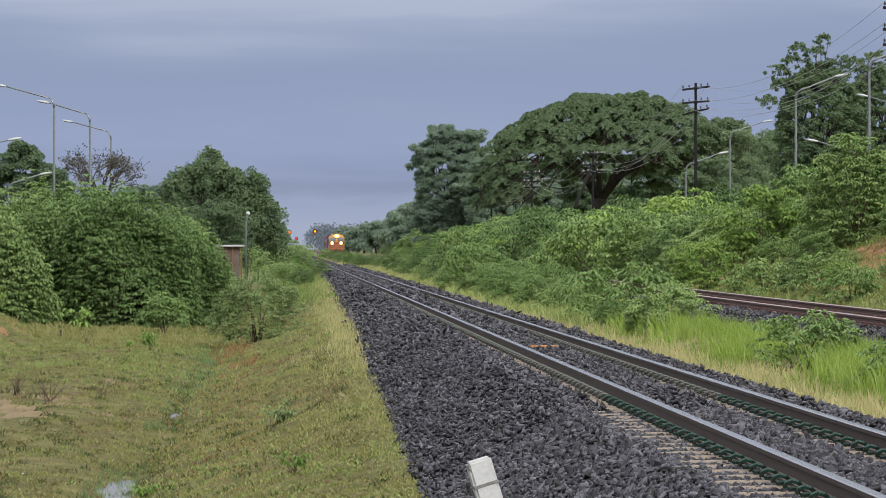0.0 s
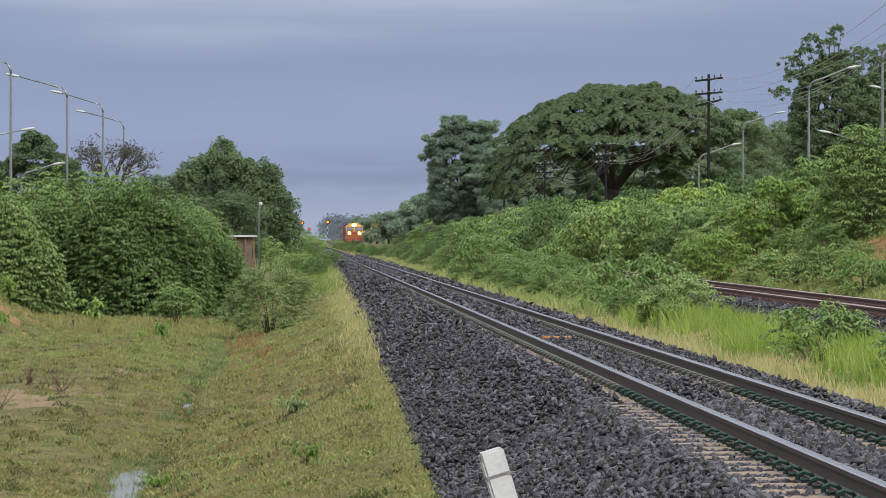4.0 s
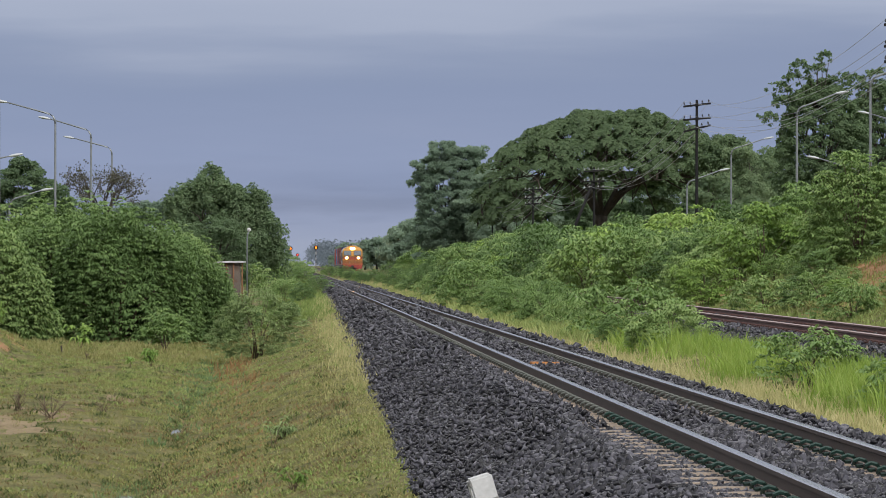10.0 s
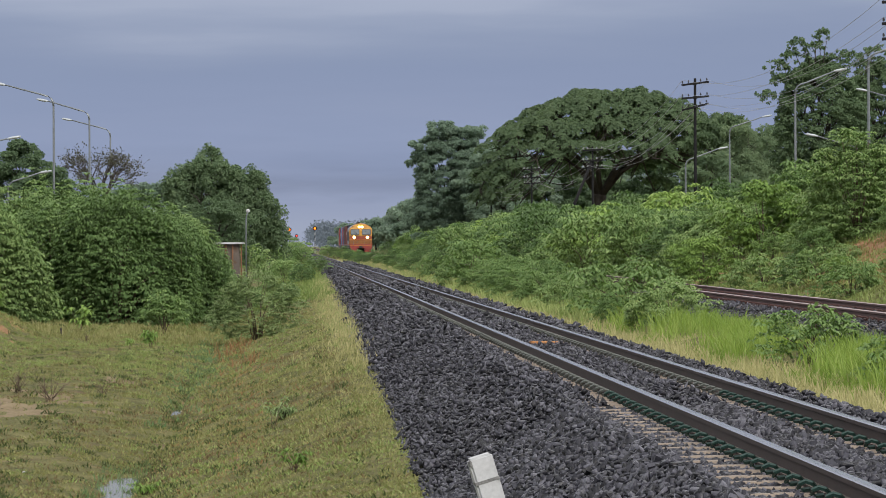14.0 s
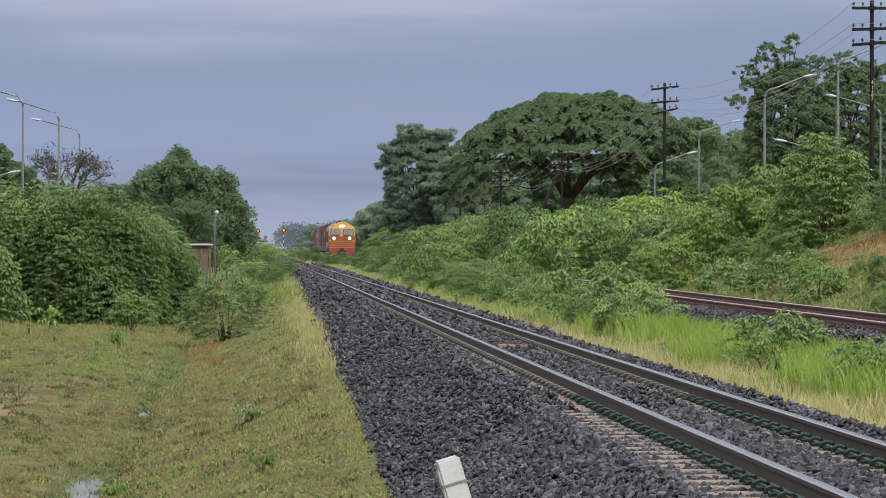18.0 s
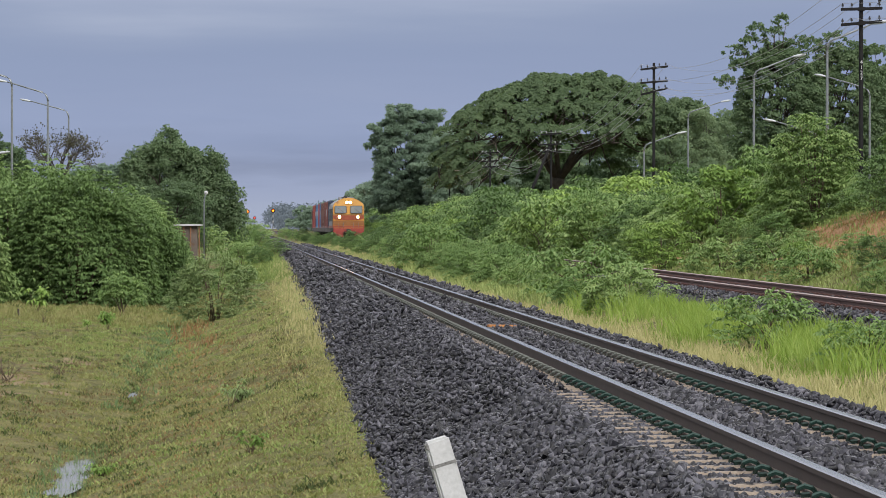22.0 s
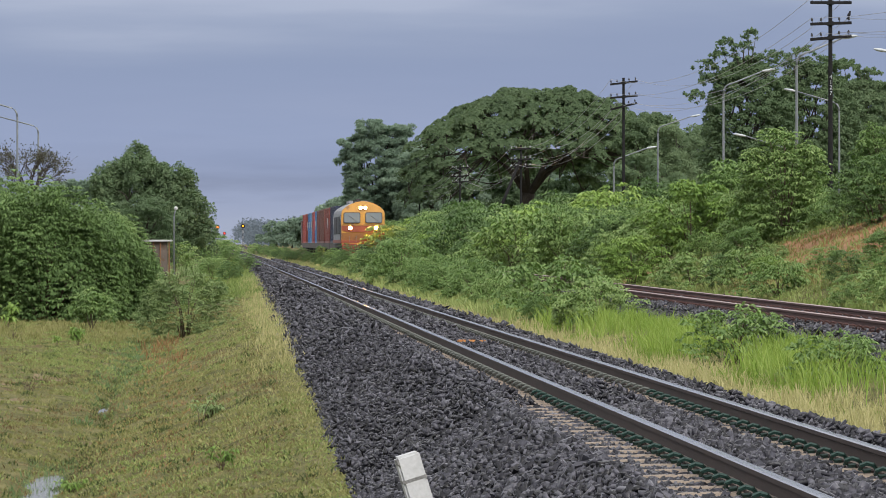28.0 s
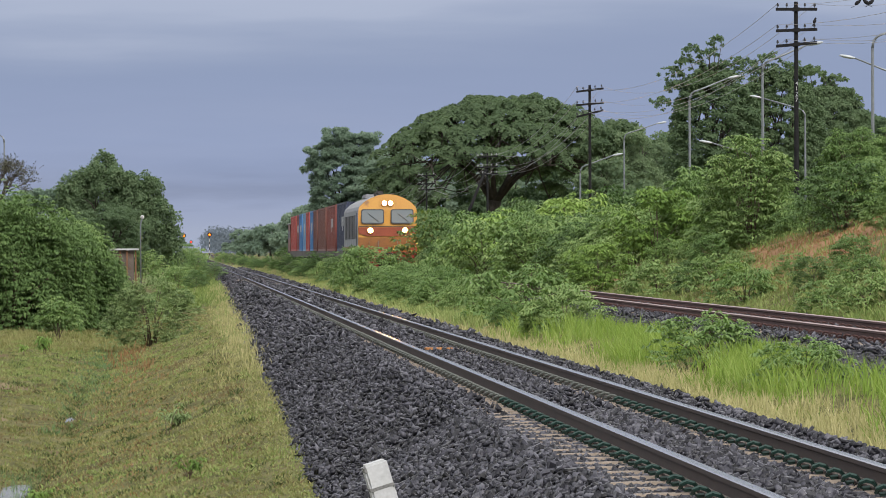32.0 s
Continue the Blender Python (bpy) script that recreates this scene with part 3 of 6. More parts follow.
def shrub(name, w, d, h, count, size, mat, label, n_clumps=26, pairs=6, kind="tuft", group="shrubs beside the railway", lean=0.0, stems=7, skirt=0.1, wood=None, pad=0.62, clump=0.26):
    """A bush about w x d wide and h high: several stems from the root and clumps of leaves on them, to the ground."""
    ob = thing(name, pose(0, 0, 0), label, "shrub", group)
    runs = []
    k = np.arange(n_clumps) + 0.5
    a, u = k * 2.39996 + 0.5 * RNG.normal(size=n_clumps), skirt + (1 - skirt) * (1 - k / n_clumps)
    swell = (1 + 0.16 * np.sin(2 * a + w) + 0.10 * np.sin(5 * a + 4 * u)) * RNG.uniform(0.76, 1.06, n_clumps)
    q = np.sqrt(np.clip(1 - np.clip((u - 0.25) / 0.80, 0, 1) ** 2, 0.04, 1)) * swell
    cs = np.stack([np.cos(a) * q * w * 0.44 + lean * u, np.sin(a) * q * d * 0.44, u * h * RNG.uniform(0.78, 1.0, n_clumps)], 1)
    rs = RNG.uniform(0.7, 1.3, n_clumps) * clump
    per = np.maximum(5, (count * rs ** 2 / (rs ** 2).sum()).astype(int))
    for k in range(stems):
        c = cs[(k * 3) % len(cs)]
        mid = (c[0] * 0.35, c[1] * 0.35, c[2] * 0.55)
        r = 0.010 + 0.004 * h
        runs.append(([(RNG.uniform(-0.1, 0.1), RNG.uniform(-0.1, 0.1), -0.1), mid, tuple(c)], [r, r * 0.7, r * 0.3]))
    tubes("branchwork", runs, wood or M_TWIG, ob, 5)
    q = clumps_leaves(cs, rs, per, size, kind, pad if kind == "tuft" else 0.8, pairs, 0.82)
    if kind == "tuft":
        swarm("foliage", q, TUFT_F, mat, ob, kind="")
    else:
        bulk("foliage", q, 4, mat, ob)
    return ob


def dome_shrub(w, d, h, count, size, mat, label, group):
    """A dense bush with a closed domed skin of drooping leaf whorls over a darker inside."""
    ob = thing("shrub", pose(0, 0, 0), label, "shrub", group)
    ats, ways = [], []
    for share, inset in ((1.0, 1.0), (0.5, 0.88)):
        n = int(count * share)
        k = np.arange(n) + 0.5
        u, a = 1 - k / n, k * 2.39996 + inset * 5 + RNG.normal(size=n) * 0.10
        q = np.sqrt(1 - u ** 2.3)
        swell = 1 + 0.09 * np.sin(3 * a + 5 * u + w) + 0.06 * np.sin(7 * a - 9 * u) + 0.03 * RNG.normal(size=n)
        at = np.stack([np.cos(a) * q * w / 2, np.sin(a) * q * d / 2, 0.04 + u * h * 0.97], 1) * (swell * inset)[:, None]
        ats.append(at)
        ways.append(unit(at * np.array([1 / w, 1 / d, 0.6 / h])))
    runs = []
    for k in range(8):
        c = ats[1][int((k + 0.5) / 8 * len(ats[1]) * 0.7)]
        runs.append(([(c[0] * 0.05, c[1] * 0.05, -0.1), (c[0] * 0.4, c[1] * 0.4, c[2] * 0.6), tuple(c)], [0.05, 0.035, 0.012]))
    tubes("branchwork", runs, M_TWIG, ob, 5)
    at, way = np.concatenate(ats), np.concatenate(ways)
    swarm("foliage", tufts(at, way, size * RNG.uniform(0.75, 1.3, len(at)), 6, 0.42, 0.36), TUFT_F, mat, ob, kind="")
    return ob


def limbs(base, height, crown_centres, r0, fork=0.3, picks=14, bend=0.12):
    """A trunk that forks into limbs that reach the crown's clumps. Returns trunk runs and limb runs."""
    bx, by, bz = base
    top = Vector((bx + RNG.normal() * 0.1, by, bz + height * fork))
    trunk = [([(bx, by, bz - 0.3), (bx + 0.03 * height * RNG.normal() * 0.5, by, bz + height * fork * 0.5), tuple(top)], [r0 * 1.25, r0 * 0.95, r0 * 0.85])]
    arms = []
    idx = RNG.permutation(len(crown_centres))[:picks]
    for i in idx:
        c = Vector(crown_centres[i])
        v = c - top
        q1 = top + v * 0.33 + Vector((RNG.normal() * bend, RNG.normal() * bend, 0.10)) * v.length * 0.6
        q2 = top + v * 0.68 + Vector((RNG.normal() * bend, RNG.normal() * bend, 0.12)) * v.length * 0.6
        arms.append(([tuple(top - Vector((0, 0, 0.2))), tuple(q1), tuple(q2), tuple(c)], [r0 * 0.45, r0 * 0.28, r0 * 0.15, r0 * 0.05]))
        for j in range(2):
            e = q2 + Vector((RNG.normal(), RNG.normal(), abs(RNG.normal()) * 0.6)).normalized() * v.length * 0.20
            arms.append(([tuple(q1 * 0.4 + q2 * 0.6), tuple((q2 + e) / 2 + Vector((0, 0, 0.1))), tuple(e)], [r0 * 0.14, r0 * 0.09, r0 * 0.03]))
    return trunk, arms


def tree(name, at, height, shape, leaf_count, leaf, mat, label, r0=0.25, kind="leaf", fork=0.3, picks=14, squash=0.6, group="trees along the line", pairs=4, bark=None, sprigs=0):
    """A tree: shape is a list of crown lobes (dx, dy, dz, rx, ry, rz, clumps), of which the first ones are loose sprigs."""
    x, y = at
    z = float(land(x, y))
    ob = thing(name, pose(x, y, z), label, "tree", group)
    cs, rs = [], []
    for lobe, (dx, dy, dz, rx, ry, rz, n) in enumerate(shape):
        d = ball(n, 0.6) * RNG.uniform(0.55, 0.98, (n, 1))
        if rz > 5:
            k = np.arange(n) + 0.5
            zz, turn = 1 - k / n * 1.84, k * 2.39996
            q = np.sqrt(1 - zz * zz)
            d = np.stack([np.cos(turn) * q, np.sin(turn) * q, zz], 1) * RNG.uniform(0.84, 1.0, (n, 1))
        cs.append(np.array([dx, dy, dz]) + d * np.array([rx, ry, rz]))
        rs.append(RNG.uniform(0.75, 1.3, n) * 0.62 * (rx * ry * rz) ** (1 / 3) / max(1.0, n ** (1 / 3)) * (0.80 if lobe < sprigs else 1.35))
    cs, rs = np.concatenate(cs), np.concatenate(rs)
    per = np.maximum(8, (leaf_count * rs ** 2 / (rs ** 2).sum()).astype(int))
    trunk, arms = limbs((0, 0, 0), height, cs, r0, fork, picks)
    tubes("trunk", trunk, bark or M_BARK, ob, 9)
    tubes("branchwork", arms, bark or M_BARK, ob, 6)
    q = clumps_leaves(cs, rs, per, leaf, kind, squash, pairs)
    if kind == "tuft":
        swarm("crown", q, TUFT_F, mat, ob, kind="")
    else:
        bulk("crown", q, 4, mat, ob)
    return ob


def place(ob, x, y, turn=0.0, scale=1.0, sink=0.05):
    ob.matrix_basis = pose(x, y, float(land(x, y)) - sink, 0, 0, turn) @ Matrix.Scale(scale, 4)
    return ob


def again(ob, x, y, turn=0.0, scale=1.0, sink=0.05, label=""):
    c = copy_thing(ob, pose(x, y, float(land(x, y)) - sink, 0, 0, turn))
    c.scale = (scale, scale, scale)
    return tagged(c, label)


# the large thicket on the field, and shrubs on both sides
BIG_LABEL = "dense dark green feathery-leaved shrub of a tall thicket"
S_BIG = [dome_shrub(5.0, 4.6, 4.1, 3500, 0.165, M_LEAF_THICKET, BIG_LABEL, "thicket on the field"),
         dome_shrub(4.6, 4.8, 3.8, 3200, 0.165, M_LEAF_THICKET, BIG_LABEL, "thicket on the field")]
place(S_BIG[0], -5.6, 135)
place(S_BIG[1], -7.9, 137, 40)
for k, (x, y, s, t) in enumerate([(-3.35, 150, 0.55, 60), (-4.0, 139, 0.86, 80), (-3.2, 143, 0.62, 120), (-9.9, 131, 0.98, 190), (-6.6, 144, 1.05, 300), (-10.8, 142, 1.08, 20), (-4.2, 148, 0.82, 140), (-4.8, 152, 0.98, 220), (-8.8, 152, 1.1, 33), (-12.2, 136, 1.0, 200)]):
    again(S_BIG[k % 2], x, y, t, s)
place(shrub("shrub", 2.5, 2.4, 1.95, 2100, 0.10, M_LEAF_DULL, "grey-green feathery shrub standing alone on the bank", 120, 6, skirt=0.08, stems=12, clump=0.21), -0.85, 112)
place(shrub("shrub", 1.3, 1.3, 1.35, 260, 0.17, M_LEAF_MID, "small leggy green shrub before the thicket", 24, 6, skirt=0.40, clump=0.20), -3.75, 124)
S_MID = [shrub("shrub", 3.0, 3.0, 1.5, 900, 0.165, M_LEAF_MID, "spreading green feathery-leaved shrub beside the rails", 50, 6, skirt=0.05),
         shrub("shrub", 2.4, 2.6, 1.3, 760, 0.16, M_LEAF_MID, "low spreading green shrub beside the rails", 40, 6, skirt=0.05),
         shrub("shrub", 2.8, 2.6, 2.0, 1000, 0.165, M_LEAF_MID, "bushy green shrub on the embankment", 56, 6, skirt=0.05),
         shrub("shrub", 2.4, 2.4, 1.6, 800, 0.16, M_LEAF_BRIGHT, "fresh light green shrub on the embankment", 42, 6, skirt=0.05),
         shrub("shrub", 1.7, 1.7, 0.90, 460, 0.13, M_LEAF_MID, "low straggling green shrub in the tall grass", 46, 6, skirt=0.12, clump=0.17),
         shrub("shrub", 3.0, 3.0, 1.6, 420, 0.25, M_LEAF_MID, "green shrub further along the embankment", 40, 5, skirt=0.05, clump=0.34),
         shrub("shrub", 2.8, 2.8, 2.1, 460, 0.25, M_LEAF_MID, "green shrub further along the embankment", 44, 5, skirt=0.05, clump=0.34),
         shrub("shrub", 2.6, 2.4, 1.8, 900, 0.16, M_LEAF_DARK, "dark green leafy shrub on the embankment", 50, 6, skirt=0.05),
         shrub("shrub", 2.8, 2.8, 1.9, 440, 0.25, M_LEAF_DARK, "dark green shrub further along the embankment", 42, 5, skirt=0.05, clump=0.34),
         shrub("shrub", 2.6, 2.8, 1.8, 420, 0.24, M_LEAF_BRIGHT, "fresh light green shrub further along the embankment", 40, 5, skirt=0.05, clump=0.34)]
r4 = random.Random(11)
used = set()


def scrub(k, x, y, s):
    if y > 145:
        k = {0: 5, 1: 8, 2: 6, 3: 9, 7: 8}.get(k, k)
    if k not in used:
        used.add(k)
        return place(S_MID[k], x, y, r4.uniform(0, 360), s)
    return again(S_MID[k], x, y, r4.uniform(0, 360), s)


# between the lines
for x, y, k, s in [(6.70, 43.8, 4, 0.62), (6.74, 52.6, 4, 0.80), (6.68, 71.5, 0, 0.58), (6.95, 76, 1, 0.36), (6.5, 80, 1, 0.45), (6.9, 83, 4, 1.3),
                   (6.4, 87, 0, 0.42), (7.1, 91, 1, 0.5), (6.5, 96, 0, 0.5), (7.2, 100, 1, 0.62), (6.6, 105, 0, 0.55), (7.2, 110, 1, 0.7),
                   (6.6, 115, 0, 0.6), (7.4, 119, 1, 0.72), (6.7, 125, 0, 0.62), (7.3, 130, 0, 0.66), (6.7, 137, 0, 0.64), (7.4, 143, 1, 0.72), (6.75, 150, 2, 0.86), (6.8, 158, 0, 0.66), (7.4, 166, 0, 0.68),
                   (7.1, 176, 1, 0.80), (6.8, 187, 0, 0.68), (7.2, 200, 0, 0.62), (7.0, 214, 1, 0.7), (6.9, 230, 0, 0.64), (7.2, 246, 0, 0.62), (6.9, 264, 1, 0.64), (7.1, 282, 0, 0.52), (6.8, 300, 0, 0.5),
                   (6.9, 325, 1, 0.55), (6.9, 355, 0, 0.5), (6.8, 390, 1, 0.55), (6.7, 430, 0, 0.6), (6.7, 480, 1, 0.7), (6.1, 338, 1, 0.5), (6.2, 372, 0, 0.5), (6.1, 408, 1, 0.5), (6.3, 450, 2, 0.5), (6.2, 505, 0, 0.6), (6.4, 560, 1, 0.7), (6.2, 620, 2, 0.7), (6.4, 700, 0, 0.9)]:
    scrub(k, x, y, s)
# on the embankment beyond the loop line
y = 84.0
while y < 480:
    for x in (11.9, 13.5, 15.3, 17.2):
        xx, yy = x + r4.uniform(-0.8, 0.8), y + r4.uniform(-3.0, 3.0)
        if yy < 106 and xx < 11.6 + (108 - yy) * 0.16:
            continue
        size = r4.choice((0.45, 0.65, 0.85, 1.05, 1.2)) * r4.uniform(0.9, 1.1) * (1.0 if yy < 180 else 1.1)
        scrub(r4.choice([0, 1, 2, 2, 3, 7, 7]), xx, yy, size)
    y += 5.5 if y < 180 else (8.0 if y < 300 else 14.0)
for x, y, s in ((11.5, 62, 0.7), (11.8, 70, 0.8), (12.6, 76, 0.6), (11.6, 84, 0.9), (12.0, 92, 0.9), (13.5, 82, 0.6), (11.5, 99, 1.0)):
    scrub(4, x, y, s)
for x, y, k, s in ((11.7, 74, 1, 0.42), (12.4, 80, 7, 0.36), (12.9, 86, 1, 0.34), (12.2, 90, 3, 0.34), (12.0, 96, 7, 0.45), (13.0, 95, 1, 0.35), (16.4, 96, 3, 0.55)):
    scrub(k, x, y, s)
S_TALL = place(shrub("shrub", 2.7, 2.7, 3.1, 2300, 0.155, M_LEAF_MID, "tall green shrub on the embankment's shoulder", 150, 6, skirt=0.04, stems=10, clump=0.26), 14.5, 104, 0, 0.95)
again(S_TALL, 17.4, 106, 100, 0.78)
again(S_TALL, 19.4, 110, 200, 0.85)
# left of the line, further on
for x, y, k, s in [(-3.6, 168, 0, 0.75), (-1.5, 158, 1, 0.5), (-2.9, 166, 1, 0.62), (0.7, 205, 1, 0.5), (0.0, 162, 1, 0.4), (-0.8, 174, 0, 0.5), (1.75, 236, 7, 0.56), (0.1, 252, 0, 0.6), (-0.3, 215, 2, 0.7), (0.8, 290, 2, 0.8), (-1.2, 300, 2, 1.1), (-2.6, 250, 2, 1.2), (0.8, 350, 2, 1.0), (-0.6, 400, 2, 1.4)]:
    scrub(k, x, y, s)


# ---- trees ----
def rain_tree(x, y):
    """An umbrella: limbs that fork three times carry flat pads of leaves, which overlap into a dome with gaps."""
    z0 = float(land(x, y))
    ob = thing("rain_tree", pose(x, y, z0), "huge umbrella-shaped rain tree with dark spreading limbs", "tree", "trees along the line")
    n = 780
    k = np.arange(n) + 0.5
    r, a = np.sqrt(k / n), k * 2.39996 + RNG.normal(size=n) * 0.2
    cx, wide = 1.4, 12.9
    depth = np.where(RNG.random(n) < 0.66, RNG.uniform(0, 0.9, n), RNG.uniform(0.9, 4.4, n)) * (1 - 0.40 * r)
    px, py = cx + np.cos(a) * r * wide * (1 + 0.08 * np.sin(3 * a + 1)), np.sin(a) * r * 11.5
    pz = 15.1 - z0 - 5.4 * r ** 1.9 + 0.45 * np.sin(px * 0.9 + 1) * np.sin(py * 0.8) - depth
    hang = (r > 0.80) & (RNG.random(n) < np.where(px < cx - 5, 0.75, 0.5))
    pz = np.where(hang, pz - RNG.uniform(0.4, 2.0, n) * np.where(px < cx - 5, 2.0, 1.0), pz)
    open_below = (pz + z0 < 8.8) & (np.abs(px - cx) < 6.2) & (py < 4)
    px, py, pz = px[~open_below], py[~open_below], pz[~open_below]
    n = len(px)
    pads = np.stack([px, py, pz], 1)
    size = RNG.uniform(0.5, 0.95, n)
    # limbs
    top = Vector((0.35, 0, 4.6))
    runs = [([(0, 0, -0.3), (0.05, 0, 1.2), (0.1, 0, 3.0), tuple(top)], [0.95, 0.78, 0.66, 0.60])]
    main, second = [], []
    for j in range(11):
        t = 2 * math.pi * j / 11 + RNG.uniform(-0.2, 0.2)
        reach = RNG.uniform(0.30, 0.5)
        main.append(Vector((cx * 0.6 + math.cos(t) * wide * reach, math.sin(t) * 11 * reach, RNG.uniform(7.4, 9.6))))
    for p in main:
        v = p - top
        m1 = top + Vector((v.x * 0.38, v.y * 0.38, v.z * 0.52))
        m2 = top + Vector((v.x * 0.72, v.y * 0.72, v.z * 0.80)) + Vector((RNG.normal(), RNG.normal(), 0)) * 0.25
        runs.append(([tuple(top - Vector((0, 0, 0.3))), tuple(m1), tuple(m2), tuple(p)], [0.30, 0.19, 0.12, 0.08]))
    for j in range(110):
        q = Vector(pads[int((j + 0.5) / 110 * n)]) - Vector((0, 0, 1.1))
        p = min(main, key=lambda c: (c - q).length)
        second.append(q)
        mid = (p + q) / 2 + Vector((RNG.normal() * 0.3, RNG.normal() * 0.3, -0.35))
        runs.append(([tuple(p), tuple(mid), tuple(q)], [0.075, 0.06, 0.04]))
    for q in pads:
        e = Vector(q)
        p = min(second, key=lambda c: (c - e).length)
        runs.append(([tuple(p), tuple((p + e) / 2 + Vector((0, 0, -0.15))), tuple(e)], [0.06, 0.04, 0.015]))
    tubes("trunk", runs[:1], M_BARK, ob, 10)
    tubes("branchwork", runs[1:], M_BARK, ob, 5)
    per = np.maximum(40, (250000 * size ** 2 / (size ** 2).sum()).astype(int))
    pick = np.repeat(np.arange(n), per)
    m = len(pick)
    rr, aa = np.sqrt(RNG.random(m)), RNG.uniform(0, 2 * np.pi, m)
    rr = rr * (1 + 0.25 * np.sin(5 * aa + pick))
    off = np.stack([np.cos(aa) * rr, np.sin(aa) * rr, 0.55 * (1 - rr * rr) - 0.12 + 0.05 * RNG.normal(size=m)], 1) * size[pick][:, None]
    slope = -(off[:, 0] * (pads[pick, 0] - cx) + off[:, 1] * pads[pick, 1]) * 0.030
    off[:, 2] += slope
    skin = np.stack([np.cos(aa) * rr, np.sin(aa) * rr, 0.75 + 0 * rr], 1) + 0.25 * unit(pads[pick] - np.array([cx, 0, 2.0]))
    bulk("crown", leaves(pads[pick] + off, skin, 0.19 * RNG.uniform(0.7, 1.3, m), 0.8, 0.32), 4, M_LEAF_TREE, ob)
    return ob


rain_tree(27.5, 365)
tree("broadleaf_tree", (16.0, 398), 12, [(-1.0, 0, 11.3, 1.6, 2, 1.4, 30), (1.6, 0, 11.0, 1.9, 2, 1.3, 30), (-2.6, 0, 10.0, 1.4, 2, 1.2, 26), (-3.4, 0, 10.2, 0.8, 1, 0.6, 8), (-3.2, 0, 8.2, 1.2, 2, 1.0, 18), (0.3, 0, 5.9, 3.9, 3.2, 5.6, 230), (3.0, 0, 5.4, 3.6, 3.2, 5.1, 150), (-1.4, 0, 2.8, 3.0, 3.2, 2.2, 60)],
     120000, 0.21, M_LEAF_HAZE_BLUE, "open-crowned green tree beside the rain tree", 0.26, fork=0.3, squash=0.6)
tree("broadleaf_tree", (20.8, 392), 11, [(0, 0, 8.2, 3.2, 3, 1.6, 36), (-1.6, 0, 5.8, 3.4, 3, 1.8, 36), (1.6, 0, 5.2, 3.8, 3, 2.0, 38), (0, 0, 3.0, 4.4, 3, 1.8, 34)], 36000, 0.23, M_LEAF_HAZE_BLUE,
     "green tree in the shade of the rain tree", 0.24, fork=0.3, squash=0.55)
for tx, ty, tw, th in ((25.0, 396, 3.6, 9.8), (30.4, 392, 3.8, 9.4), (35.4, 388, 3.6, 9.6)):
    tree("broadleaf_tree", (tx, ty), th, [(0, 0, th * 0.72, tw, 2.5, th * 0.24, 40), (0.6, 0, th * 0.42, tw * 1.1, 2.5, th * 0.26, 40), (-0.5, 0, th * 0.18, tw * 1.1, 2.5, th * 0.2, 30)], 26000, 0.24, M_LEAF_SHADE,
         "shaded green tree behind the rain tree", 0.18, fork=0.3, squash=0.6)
tree("broadleaf_tree", (-4.2, 262), 9, [(-0.8, 0, 5.7, 1.9, 2.6, 2.1, 60), (-2.5, 0, 4.4, 1.2, 2.2, 1.7, 40), (0.9, 0, 4.9, 1.9, 2.4, 1.7, 50), (2.5, 0, 3.6, 1.35, 2.4, 2.0, 44), (3.4, 0.5, 2.2, 0.75, 2, 1.5, 24), (-0.8, 0, 7.8, 0.6, 0.6, 0.6, 12), (-2.6, 0, 5.6, 1.1, 2, 1.4, 34), (1.5, 0, 6.0, 1.5, 2, 1.0, 30),
                                        (0, -0.5, 3.0, 3.4, 2.6, 2.0, 70), (-1.9, 0, 6.3, 0.7, 1, 0.6, 10), (0.6, 0, 6.4, 0.8, 1, 0.6, 10)],
     64000, 0.16, M_LEAF_SHADE, "dense dark green tree with a knob of leaves on top", 0.3, fork=0.3, squash=1.35)
tree("broadleaf_tree", (-4.4, 236), 6, [(0, 0, 3.4, 2.0, 2.2, 1.6, 34), (0.5, 0, 2.0, 2.2, 2.2, 1.5, 28)], 2600, 0.19, M_LEAF_SHADE, "rounded mid-green tree before a darker one", 0.16, fork=0.25, kind="tuft", pairs=6)
tree("broadleaf_tree", (-17.6, 270), 9, [(0, 0, 7.0, 1.5, 2, 1.6, 26), (-0.8, 0, 5.0, 2.2, 2, 2.2, 30), (1.7, 0, 5.6, 1.5, 2, 1.5, 24), (2.4, 0, 4.0, 1.6, 2, 1.8, 28)], 26000, 0.18, M_LEAF_SHADE, "dark green tree behind the thicket", 0.28)


